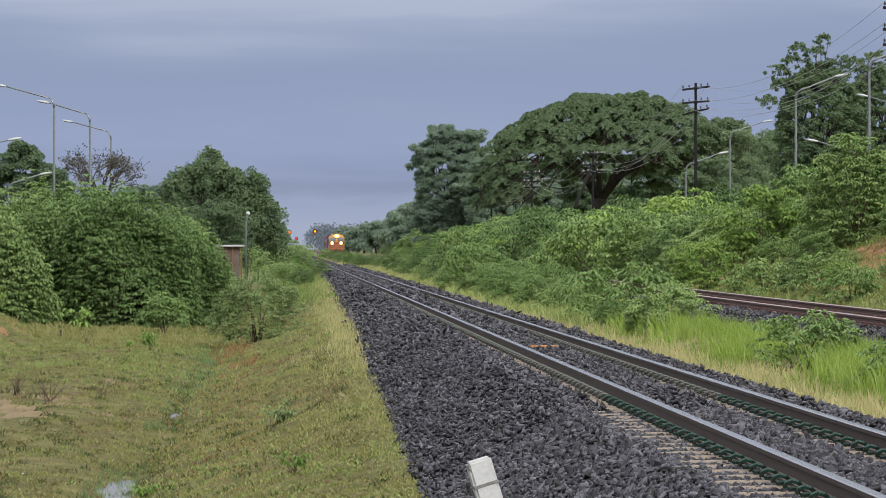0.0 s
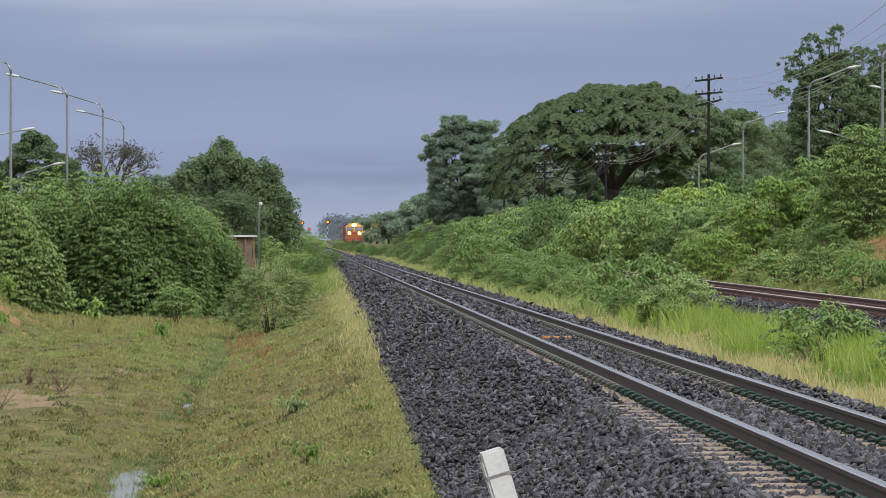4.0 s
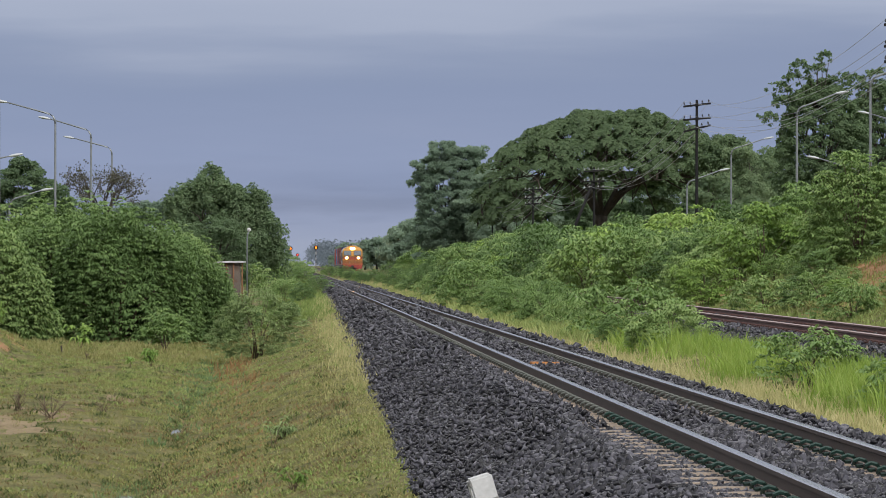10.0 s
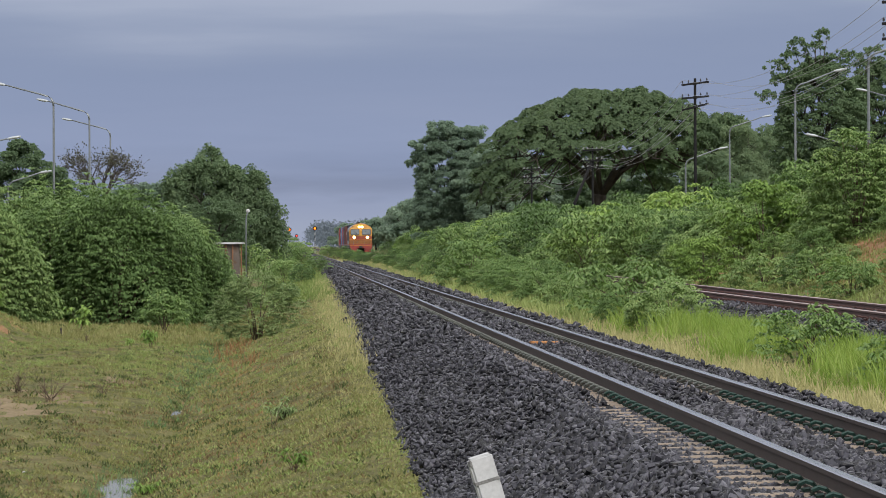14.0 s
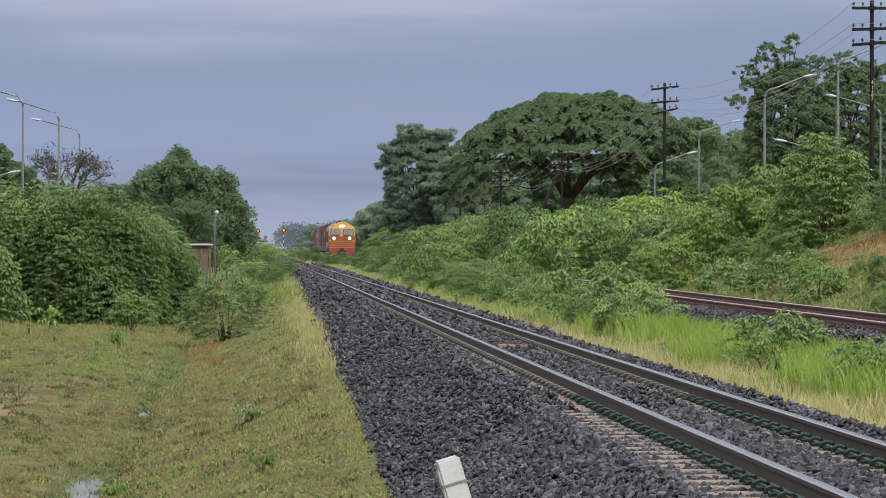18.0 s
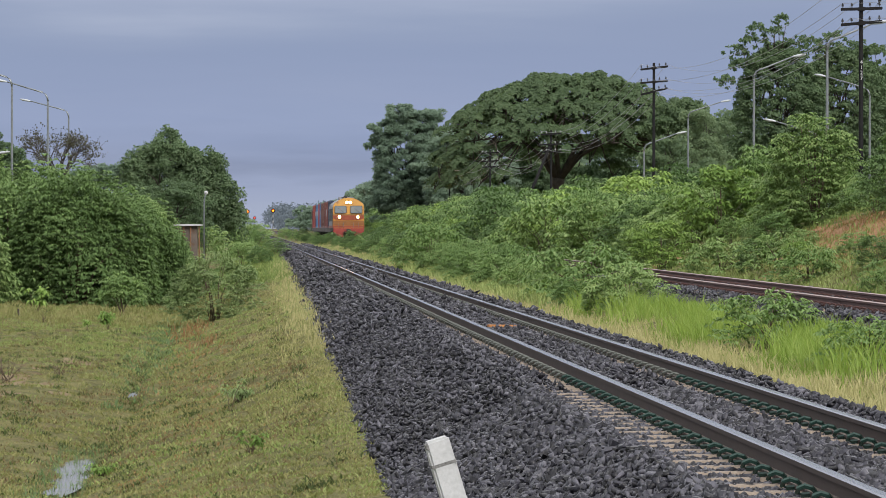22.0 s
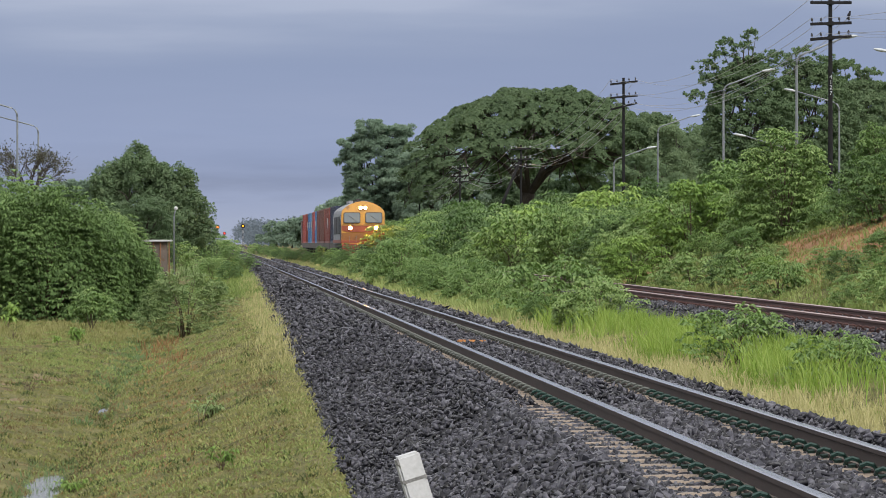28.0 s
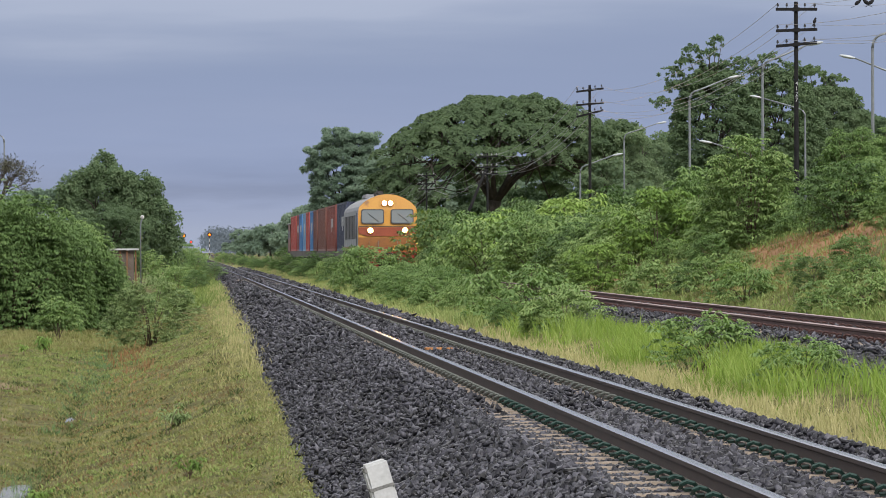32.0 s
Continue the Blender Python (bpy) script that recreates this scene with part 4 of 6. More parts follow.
def bare_tree(x, y):
    """A tree of thin forking branches with few leaves left at their ends."""
    z0 = float(land(x, y))
    ob = thing("half_bare_tree", pose(x, y, z0), "half-bare tree with thin grey-brown branches and few leaves", "tree", "trees along the line")
    runs, tips = [([(0, 0, -0.3), (0.1, 0, 2.2), (0.0, 0, 4.5 - z0)], [0.20, 0.16, 0.13])], []

    def grow(p, d, length, r, level):
        mid = p + d * length * 0.5 + Vector(RNG.normal(size=3)) * 0.08 * length
        end = p + d * length + Vector((0, 0, 0.06 * length))
        runs.append(([tuple(p), tuple(mid), tuple(end)], [r, r * 0.8, r * 0.6]))
        if level == 0:
            tips.extend([tuple(mid), tuple(end)])
            return
        for _ in range(3 if level > 1 else 4):
            way = (d + Vector(RNG.normal(size=3) * np.array([0.70, 0.5, 0.34]))).normalized()
            grow(p.lerp(end, RNG.uniform(0.5, 1.0)), way, length * RNG.uniform(0.58, 0.78), r * 0.55, level - 1)

    for k in range(9):
        a = 2 * math.pi * k / 9
        grow(Vector((0, 0, 4.4 - z0)), Vector((math.cos(a) * 0.75, math.sin(a) * 0.6, RNG.uniform(0.75, 1.25))).normalized(), RNG.uniform(1.8, 2.3), 0.085, 3)
    tubes("trunk", runs[:1], M_BARK, ob, 8)
    tubes("branchwork", runs[1:], M_BARK, ob, 4)
    at = np.repeat(np.array(tips), 3, 0) + 0.12 * RNG.normal(size=(len(tips) * 3, 3))
    bulk("crown", leaves(at, RNG.normal(size=at.shape), 0.14 * RNG.uniform(0.7, 1.3, len(at)), 0.7), 4, M_LEAF_BROWN, ob)


bare_tree(-13.2, 290)
tree("broadleaf_tree", (-10.9, 330), 8, [(0, 0, 5.8, 1.8, 2, 1.0, 26), (1.6, 0, 5.2, 1.6, 2, 1.2, 22), (-2.0, 0, 4.8, 2.0, 2, 1.6, 24)], 11000, 0.22, M_LEAF_HAZE_BLUE, "grey-green tree behind the thicket", 0.2)
# tall trees beyond the road: sprigs against the sky over a dense body
for x, y, h, lobes, body, lab in ((35.6, 272, 14.4, ((0.1, 15.1, 0.55), (-0.5, 14.3, 0.7), (-1.7, 14.6, 0.6), (-1.9, 13.7, 0.7), (-3.0, 13.0, 0.75), (-3.7, 11.0, 0.7), (-2.4, 12.0, 0.9), (1.2, 13.4, 1.0), (-0.6, 12.8, 1.2)),
                                   ((0.0, 8.2, 3.1, 5.3, 190), (0.9, 4.8, 3.4, 3.2, 70)), "tall open-topped dark green tree beyond the road"),
                                  (40.0, 276, 13.6, ((-1.7, 13.8, 0.8), (-0.2, 14.1, 0.8), (1.4, 13.4, 0.9), (2.6, 13.0, 0.8)),
                                   ((0.3, 8.2, 3.4, 5.4, 200), (-0.4, 4.8, 3.4, 3.2, 70)), "broad dark green tree beyond the road"),
                                  (44.6, 282, 12.6, ((-0.9, 13.4, 0.8), (0.6, 12.9, 0.8), (1.7, 11.9, 0.8)), ((0.2, 7.4, 3.0, 5.3, 170),), "dark green tree beyond the road"),
                                  (50.4, 300, 11.0, ((-0.4, 10.9, 1.0),), ((0, 6.2, 3.4, 5.1, 170),), "dark green tree beyond the road")):
    z0 = float(land(x, y))
    tree("broadleaf_tree", (x, y), h, [(dx, 0, dz - z0, r * 1.2, 1.0, r * 0.8, int(12 + 16 * r)) for dx, dz, r in lobes] + [(dx, 0, dz - z0, rx, 2.6, rz, n) for dx, dz, rx, rz, n in body], 90000, 0.17, M_LEAF_SHADE, lab, 0.22, picks=28, fork=0.4, squash=0.7, sprigs=len(lobes))
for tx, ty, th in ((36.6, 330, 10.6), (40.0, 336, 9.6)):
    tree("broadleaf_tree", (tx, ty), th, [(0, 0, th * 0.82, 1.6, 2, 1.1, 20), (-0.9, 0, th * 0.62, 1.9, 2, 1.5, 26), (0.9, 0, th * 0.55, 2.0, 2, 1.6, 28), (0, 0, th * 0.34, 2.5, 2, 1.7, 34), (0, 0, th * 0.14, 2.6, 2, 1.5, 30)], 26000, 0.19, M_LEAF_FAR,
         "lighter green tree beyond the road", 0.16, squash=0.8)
tree("broadleaf_tree", (37.0, 345), 12, [(0, 0, 9.8, 2.0, 2.6, 1.2, 22), (-1.8, 0, 8.6, 2.0, 2.6, 1.2, 22), (1.8, 0, 8.4, 2.2, 2.6, 1.3, 22), (0, 0, 6.4, 3.6, 2.6, 1.8, 44), (0, 0, 3.8, 4.0, 2.6, 2.0, 44)], 34000, 0.21, M_LEAF_TREE,
     "rounded green tree beyond the road", 0.2, squash=0.6)
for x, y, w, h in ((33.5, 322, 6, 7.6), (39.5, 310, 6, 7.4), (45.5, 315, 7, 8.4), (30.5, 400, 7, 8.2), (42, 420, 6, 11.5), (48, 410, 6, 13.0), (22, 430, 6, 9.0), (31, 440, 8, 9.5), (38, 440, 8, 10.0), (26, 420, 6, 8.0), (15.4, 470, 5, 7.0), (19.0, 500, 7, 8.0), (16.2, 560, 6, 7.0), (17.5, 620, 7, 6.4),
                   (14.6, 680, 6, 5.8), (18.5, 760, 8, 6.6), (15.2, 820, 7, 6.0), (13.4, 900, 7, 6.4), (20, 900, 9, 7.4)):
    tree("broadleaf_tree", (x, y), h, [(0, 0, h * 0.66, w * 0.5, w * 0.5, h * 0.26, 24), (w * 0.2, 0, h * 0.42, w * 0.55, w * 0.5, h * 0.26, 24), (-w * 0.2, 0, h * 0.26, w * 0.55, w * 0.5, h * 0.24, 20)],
         12000 if y < 500 else 7000, 0.28 if y < 500 else 0.42, M_LEAF_FAR if y < 440 else M_LEAF_HAZE_BLUE, "rounded green tree in the belt beside the line", 0.2, group="belt of trees")


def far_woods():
    """The belt of woods that closes the distance; haze is put into its leaf colour."""
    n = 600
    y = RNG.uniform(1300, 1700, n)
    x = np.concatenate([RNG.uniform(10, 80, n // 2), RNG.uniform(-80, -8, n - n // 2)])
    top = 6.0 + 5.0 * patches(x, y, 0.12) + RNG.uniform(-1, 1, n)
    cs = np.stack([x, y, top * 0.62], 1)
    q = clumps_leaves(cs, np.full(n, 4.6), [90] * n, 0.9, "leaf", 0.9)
    tagged(bulk("backdrop_woods", q, 4, M_LEAF_HAZY), "far belt of woods with haze in its leaf colour, closing the view", "woods", kind="structure")


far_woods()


# ---- ballast stones, grass ----
def stone_material():
    m, n, l, b = material("dark_basalt_stone")
    geo = n.new("ShaderNodeNewGeometry")
    info = n.new("ShaderNodeObjectInfo")
    add = n.new("ShaderNodeMath")
    frac = n.new("ShaderNodeMath")
    frac.operation = "FRACT"
    l.new(geo.outputs["Random Per Island"], add.inputs[0])
    l.new(info.outputs["Random"], add.inputs[1])
    l.new(add.outputs[0], frac.inputs[0])
    r = ramp(n, ((0.0, (0.003, 0.003, 0.005)), (0.45, (0.017, 0.017, 0.024)), (0.80, (0.052, 0.052, 0.067)), (1.0, (0.100, 0.099, 0.120))))
    l.new(frac.outputs[0], r.inputs[0])
    no, co = n.new("ShaderNodeTexNoise"), n.new("ShaderNodeTexCoord")
    no.inputs["Scale"].default_value = 45.0
    l.new(co.outputs["Object"], no.inputs["Vector"])
    bp = n.new("ShaderNodeBump")
    bp.inputs["Strength"].default_value, bp.inputs["Distance"].default_value = 0.5, 0.01
    l.new(no.outputs["Fac"], bp.inputs["Height"])
    l.new(bp.outputs[0], b.inputs["Normal"])
    l.new(r.outputs[0], b.inputs["Base Color"])
    b.inputs["Roughness"].default_value, b.inputs["Specular IOR Level"].default_value = 0.45, 0.38
    return m


M_STONE = stone_material()
CUBE = np.array([(x, y, z) for x in (-1, 1) for y in (-1, 1) for z in (-1, 1)], float)
CUBE_F = [(0, 1, 3, 2), (4, 6, 7, 5), (0, 4, 5, 1), (2, 3, 7, 6), (0, 2, 6, 4), (1, 5, 7, 3)]
OCTA = np.array([(1, 0, 0), (-1, 0, 0), (0, 1, 0), (0, -1, 0), (0, 0, 1), (0, 0, -1)], float)
OCTA_F = [(0, 2, 4), (2, 1, 4), (1, 3, 4), (3, 0, 4), (2, 0, 5), (1, 2, 5), (3, 1, 5), (0, 3, 5)]


def stones(at, size, base):
    n = len(at)
    v = np.repeat(base[None], n, 0) * RNG.uniform(0.78, 1.12, (n, len(base), 3))
    v *= (np.stack([RNG.uniform(0.95, 1.65, n), RNG.uniform(0.6, 0.95, n), RNG.uniform(0.26, 0.50, n)], 1) * (size / 2)[:, None])[:, None, :]
    q = unit(RNG.normal(size=(n, 4)) * np.array([1.4, 0.75, 0.75, 1.4]))
    w, x, y, z = q.T
    rot = np.stack([np.stack([1 - 2 * (y * y + z * z), 2 * (x * y - z * w), 2 * (x * z + y * w)], 1), np.stack([2 * (x * y + z * w), 1 - 2 * (x * x + z * z), 2 * (y * z - x * w)], 1),
                    np.stack([2 * (x * z - y * w), 2 * (y * z + x * w), 1 - 2 * (x * x + y * y)], 1)], 1)
    return np.einsum("nij,nkj->nki", rot, v) + at[:, None, :]


def bed_top(x, y):
    """Where the stones lie: over the sleepers but for the nearest stretch, where the sleepers' ends are bare."""
    z = main_drop(x, y)
    off = np.abs(x - MAIN)
    full = np.interp(off, [0.0, 0.26, 0.36, 0.74, 0.84, 1.1], [-0.160, -0.164, -0.187, -0.187, -0.160, -0.155])
    bare = np.interp(off, [0.0, 0.12, 0.22, 1.0, 1.1], [-0.166, -0.176, -0.188, -0.187, -0.163])
    k = np.clip((y - 35.5) / 2.5 + 0.3 * np.sin(x * 9.0), 0, 1)
    return np.where(off < 1.1, bare * (1 - k) + full * k, z + 0.03 * np.clip((1.5 - off) / 0.4, 0, 1))


def build_stones():
    main = [o for o in bpy.data.objects if o.name == "ballast_bed_main"][0]
    for y0, y1, per, size, base, faces in ((19, 36, 1250, 0.047, CUBE, CUBE_F), (36, 66, 420, 0.070, OCTA, OCTA_F), (66, 105, 125, 0.110, OCTA, OCTA_F), (105, 200, 40, 0.15, OCTA, OCTA_F), (200, 330, 20, 0.19, OCTA, OCTA_F)):
        n = int((y1 - y0) * 4.1 * per)
        y = RNG.uniform(y0, y1, n)
        x = RNG.uniform(1.0, 5.22, n)
        keep = x > toe_x(y) - 0.10 - 0.25 * RNG.random(n) ** 3 + 0.06 * np.sin(y * 2.3)
        x, y = x[keep], y[keep]
        off = np.abs(np.abs(x - MAIN) - 0.5325)
        keep = (off > 0.085) & (x < 0.185 * y) & (y > 18.8 + 13 * np.clip((2.4 - x) / 1.2, 0, 1))
        x, y = x[keep], y[keep]
        s = size * RNG.uniform(0.6, 1.35, len(x))
        off = np.abs(x - MAIN)
        jitter = np.where((off > 0.30) & (off < np.where(y < 36, 1.05, 0.80)), 0.15, 0.80)
        z = bed_top(x, y) + RNG.uniform(-0.9, 1.0, len(x)) * jitter * s
        v = stones(np.stack([x, y, z], 1), s, base)
        if y0 == 19:
            near = np.flatnonzero((y > 26.5) & (y < 29.5) & (x > 1.5) & (x < 2.5))[:300]
            rest = np.setdiff1d(np.arange(len(x)), near)
            shapes = []
            for k in range(10):
                me = bpy.data.meshes.new("stone")
                me.from_pydata([tuple(p) for p in stones(np.zeros((1, 3)), np.array([0.075]), CUBE)[0]], [], CUBE_F)
                me.materials.append(M_STONE)
                shapes.append(me)
            for j, i in enumerate(near):
                ob = new("stone", shapes[j % 10])
                ob.parent = main
                ob.matrix_basis = pose(x[i], y[i], z[i], 0, 0, (j * 77) % 360)
            v = v[rest]
        swarm("ballast_stones", v, faces, M_STONE, main, "loose dark crushed stones")
    loop = [o for o in bpy.data.objects if o.name == "ballast_bed_loop"][0]
    n = 16000
    y = RNG.uniform(38, 110, n)
    q = RNG.uniform(-2.1, 1.5, n)
    x = second_x(y) + q
    keep = np.abs(np.abs(q) - 0.5325) > 0.085
    x, y, q = x[keep], y[keep], q[keep]
    s = 0.085 * RNG.uniform(0.6, 1.35, len(x))
    z = SECOND_Z - np.where(q < -1.3, 0.18 + (-1.3 - q) * 0.50, np.where(np.abs(q) < 0.4, 0.14, 0.145)) + RNG.uniform(-0.3, 0.3, len(x)) * s
    swarm("ballast_stones", stones(np.stack([x, y, z], 1), s, OCTA), OCTA_F, M_STONE, loop, "loose dark crushed stones")


build_stones()


def blades(x, y, height, lean=0.4, width=0.012, sink=0.02):
    """Grass blades as narrow bent pairs of triangles; returns (n, 4, 3)."""
    n = len(x)
    base = np.stack([x, y, land(x, y) - sink], 1)
    a = RNG.uniform(0, 2 * np.pi, n)
    side = np.stack([np.cos(a), np.sin(a), np.zeros(n)], 1) * width * RNG.uniform(0.7, 1.4, n)[:, None]
    b = RNG.uniform(0, 2 * np.pi, n)
    bend = np.stack([np.cos(b), np.sin(b), np.zeros(n)], 1) * (lean * height * RNG.uniform(0.2, 1.2, n))[:, None]
    tip = base + bend + np.array([0, 0, 1.0]) * height[:, None]
    mid = base + bend * 0.35 + np.array([0, 0, 0.6]) * height[:, None]
    return np.stack([base - side, mid + side, tip, mid - side], 1)


def meadow(name, x0, x1, y0, y1, n, low, high, mat, label, lean=0.5, width=0.012, rule=None, tuft=1, spread=0.06):
    """Grass from x0 to x1 and y0 to y1; tuft: blades that stand together."""
    m = n // tuft
    y = y0 * (y1 / y0) ** RNG.random(m)
    low_x = np.maximum(x0, -0.08 * y - 0.5)
    x = low_x + (x1 - low_x) * RNG.random(m)
    if rule is not None:
        keep = rule(x, y)
        x, y = x[keep], y[keep]
    h = low + (high - low) * RNG.random(len(x)) ** (1.0 if tuft == 1 else 1.4)
    if high < 0.15:
        h = h * np.interp(y, [36, 50, 80], [0.6, 0.75, 1.0])
    if tuft > 1:
        h = np.repeat(h, tuft) * RNG.uniform(0.5, 1.15, len(x) * tuft)
        x = np.repeat(x, tuft) + spread * RNG.normal(size=len(x) * tuft)
        y = np.repeat(y, tuft) + 1.6 * spread * RNG.normal(size=len(y) * tuft)
    return tagged(bulk(name, blades(x, y, h, lean, width), 4, mat), label, "grass", kind="stuff")


def bare(x, y):
    """Trodden spots on the field: 1 where no grass grows."""
    spot = patches(x, y, 3.4, 1.0) * 0.55 + patches(x, y, 1.3, 4.0) * 0.45
    worn = bump_at(x, y, -5.2, 72, 2.0, 9, 0.60) + bump_at(x, y, -4.8, 52, 1.6, 5, 0.34)
    return np.clip((spot + worn - 0.66) * 7, 0, 1) * np.clip((-1.2 - x) / 1.5, 0.12, 1)


meadow("grass", -12, 1.5, 34, 150, 270000, 0.03, 0.10, M_GRASS, "short patchy green and straw grass on the bank", 0.9, 0.009,
       lambda x, y: (x < toe_x(y) - 0.02 + 0.2 * RNG.random(len(x))) & (RNG.random(len(x)) < (0.2 + 1.3 * patches(x, y) ** 1.5) * (1 - 0.9 * bare(x, y))), 7, 0.05)
meadow("grass", -12, 1.3, 34, 130, 170000, 0.035, 0.11, M_GRASS_GREEN, "fresh short green grass on the bank", 0.9, 0.009,
       lambda x, y: (x < toe_x(y) + 0.06 * RNG.random(len(x))) & (RNG.random(len(x)) < np.clip(0.02 + patches(x, y, 1.1, 3.0) ** 1.6, 0, 1) * np.where(x > -2.6, 0.75, 0.5) * np.interp(y, [34, 46, 58, 82, 95], [1.1, 0.9, 0.5, 0.8, 2.2]) * (1 - 0.95 * bare(x, y))), 7, 0.045)
meadow("grass", -12, 0.9, 36, 130, 80000, 0.03, 0.11, M_GRASS_DEAD, "withered brown grass on the field", 1.0, 0.009,
       lambda x, y: (x < toe_x(y) - 0.3) & (RNG.random(len(x)) < (patches(x, y, 0.9, 6.0) ** 2 + 0.1) * (1 - 0.6 * bare(x, y))), 9, 0.09)
meadow("grass", -12, 1.0, 36, 130, 90000, 0.04, 0.13, M_GRASS_DARK, "dark green tufts coloured as shaded hollows on the field", 1.0, 0.009,
       lambda x, y: (x < toe_x(y) - 0.2) & (RNG.random(len(x)) < patches(x, y, 4.4, 2.0) ** 4 * np.where(x < -0.8, 2.2, 1.1) * (1 - 0.6 * bare(x, y))), 16, 0.08)
meadow("grass", -2.6, 0.4, 38, 98, 70000, 0.03, 0.09, M_GRASS_RED, "reddish dry grass along the foot of the bank", 0.9, 0.007,
       lambda x, y: RNG.random(len(x)) < 0.9 * np.exp(-((x + 0.95) / 0.75) ** 2) * patches(x, y, 3.0, 5.0) ** 2, 6, 0.06)
meadow("grass", -2.4, 1.35, 33, 58, 70000, 0.02, 0.07, M_GRASS_GREEN, "fine fresh grass on the bank", 0.9, 0.006,
       lambda x, y: (x < toe_x(y) + 0.05 * RNG.random(len(x))) & (RNG.random(len(x)) < 0.3 + 0.7 * patches(x, y, 1.7, 4.0)), 6, 0.04)
meadow("grass", -2.6, 1.5, 40, 140, 80000, 0.04, 0.12, M_GRASS_TAN, "straw coloured grass along the foot of the ballast", 0.7, 0.005,
       lambda x, y: (x < toe_x(y) + 0.1) & (RNG.random(len(x)) < np.clip(1.1 - (toe_x(y) - x) / 1.9, 0.08, 1) * np.clip((y - 36) / 45, 0.15, 1)), 5, 0.05)
meadow("grass", 0.6, 2.1, 66, 200, 30000, 0.06, 0.32, M_GRASS_TAN, "tall pale grass beside the ballast", 0.5, 0.006, lambda x, y: (x < toe_x(y) + 0.10 * RNG.random(len(x))) & (x > toe_x(y) - 0.9 * RNG.random(len(x))) & (RNG.random(len(x)) < np.clip((y - 66) / 45, 0.05, 1) * (0.3 + patches(x, y, 1.6, 2.0))), 6, 0.06)
meadow("grass", 0.6, 2.1, 80, 200, 5000, 0.08, 0.26, M_GRASS_GREEN, "tall green grass beside the ballast", 0.5, 0.006, lambda x, y: (x < toe_x(y) + 0.05) & (x > toe_x(y) - 0.75) & (RNG.random(len(x)) < np.clip((y - 80) / 40, 0, 1)), 6, 0.06)
meadow("grass", 5.05, 6.6, 29, 230, 76000, 0.05, 0.24, M_GRASS_TAN, "dry pale grass between the lines", 0.5, 0.0055, lambda x, y: RNG.random(len(x)) < np.clip(1.6 - (x - 5.05), 0.2, 1), 5, 0.05)
for lo, hi, h0, h1, cnt in ((5.6, 6.1, 0.10, 0.28, 3500), (6.0, 6.7, 0.18, 0.54, 9500), (6.6, 7.2, 0.16, 0.42, 9000), (7.1, 7.6, 0.10, 0.26, 7000)):
    meadow("grass", lo, hi, 32, 92, cnt, h0, h1, M_GRASS_TALL, "tall bright green grass between the lines", 0.6, 0.006, lambda x, y: RNG.random(len(x)) < np.clip(2.2 * patches(x, y, 1.3, 2.0) - 0.65, 0.04, 1) * np.clip((100 - y) / 30, 0, 1))
meadow("grass", 5.6, 7.8, 80, 200, 16000, 0.12, 0.40, M_GRASS_GREEN, "rank grass among the shrubs", 0.6, 0.012)
meadow("grass", 5.0, 8.4, 150, 430, 26000, 0.10, 0.32, M_GRASS_TAN, "pale grass further along between the lines", 0.6, 0.020)
meadow("grass", 5.2, 8.4, 150, 430, 16000, 0.12, 0.34, M_GRASS_GREEN, "green grass further along between the lines", 0.6, 0.020)
meadow("grass", -1.5, 2.2, 150, 400, 16000, 0.08, 0.26, M_GRASS_GREEN, "green grass further along the ballast", 0.6, 0.020, lambda x, y: x < toe_x(y) + 0.05)
meadow("grass", 10.9, 22, 60, 140, 36000, 0.08, 0.28, M_GRASS_GREEN, "rough grass on the embankment", 0.7, 0.014, lambda x, y: RNG.random(len(x)) < patches(x, y, 0.7, 5.0) * np.where((x > 11.5) & (x < 15.5) & (y > 80) & (y < 100), 0.35, 1))
meadow("grass", 11.2, 17, 72, 110, 26000, 0.05, 0.13, M_GRASS_RED, "dry reddish grass on the embankment", 0.8, 0.009, lambda x, y: RNG.random(len(x)) < bump_at(x, y, 14.2, 91, 1.6, 10, 0.9), 5, 0.1)
meadow("grass", 11.0, 16, 66, 112, 16000, 0.05, 0.16, M_GRASS, "short mixed grass on the embankment", 0.8, 0.009, lambda x, y: RNG.random(len(x)) < np.clip(1.2 - (x - 12.2) / 1.6, 0.25, 1), 6, 0.1)
meadow("grass", 11.0, 14.6, 66, 112, 36000, 0.05, 0.15, M_GRASS_GREEN, "rank green grass at the foot of the embankment", 0.8, 0.009, lambda x, y: RNG.random(len(x)) < np.clip(1.25 - (x - 12.3) / 1.3, 0.03, 1), 6, 0.1)
meadow("grass", -3.2, 0.6, 84, 122, 9000, 0.10, 0.36, M_GRASS_RED, "reddish dry weeds on the bank", 0.7, 0.011, lambda x, y: RNG.random(len(x)) < bump_at(x, y, -1.45, 104, 0.42, 6, 0.55) + bump_at(x, y, -1.0, 90, 0.35, 4, 0.3), 4, 0.10)
meadow("grass", -8, -0.5, 112, 150, 22000, 0.06, 0.22, M_GRASS, "rank green grass before the thicket", 0.7, 0.014, None, 7, 0.1)
meadow("grass", -3.0, -1.2, 66, 128, 12000, 0.04, 0.16, M_GRASS_BLUE, "blue-green grass along the wet ditch", 0.7, 0.011, lambda x, y: RNG.random(len(x)) < bump_at(x, y, -2.05, 104, 0.45, 24, 1.0), 7, 0.07)


meadow("grass", -9, -1.4, 82, 132, 44000, 0.04, 0.11, M_GRASS_GREEN, "fresh yellow-green grass on the far part of the field", 0.8, 0.011, lambda x, y: RNG.random(len(x)) < np.clip(1.5 * patches(x, y, 0.8, 1.0) - 0.2, 0.05, 1) * np.clip((y - 80) / 14, 0, 1), 7, 0.09)
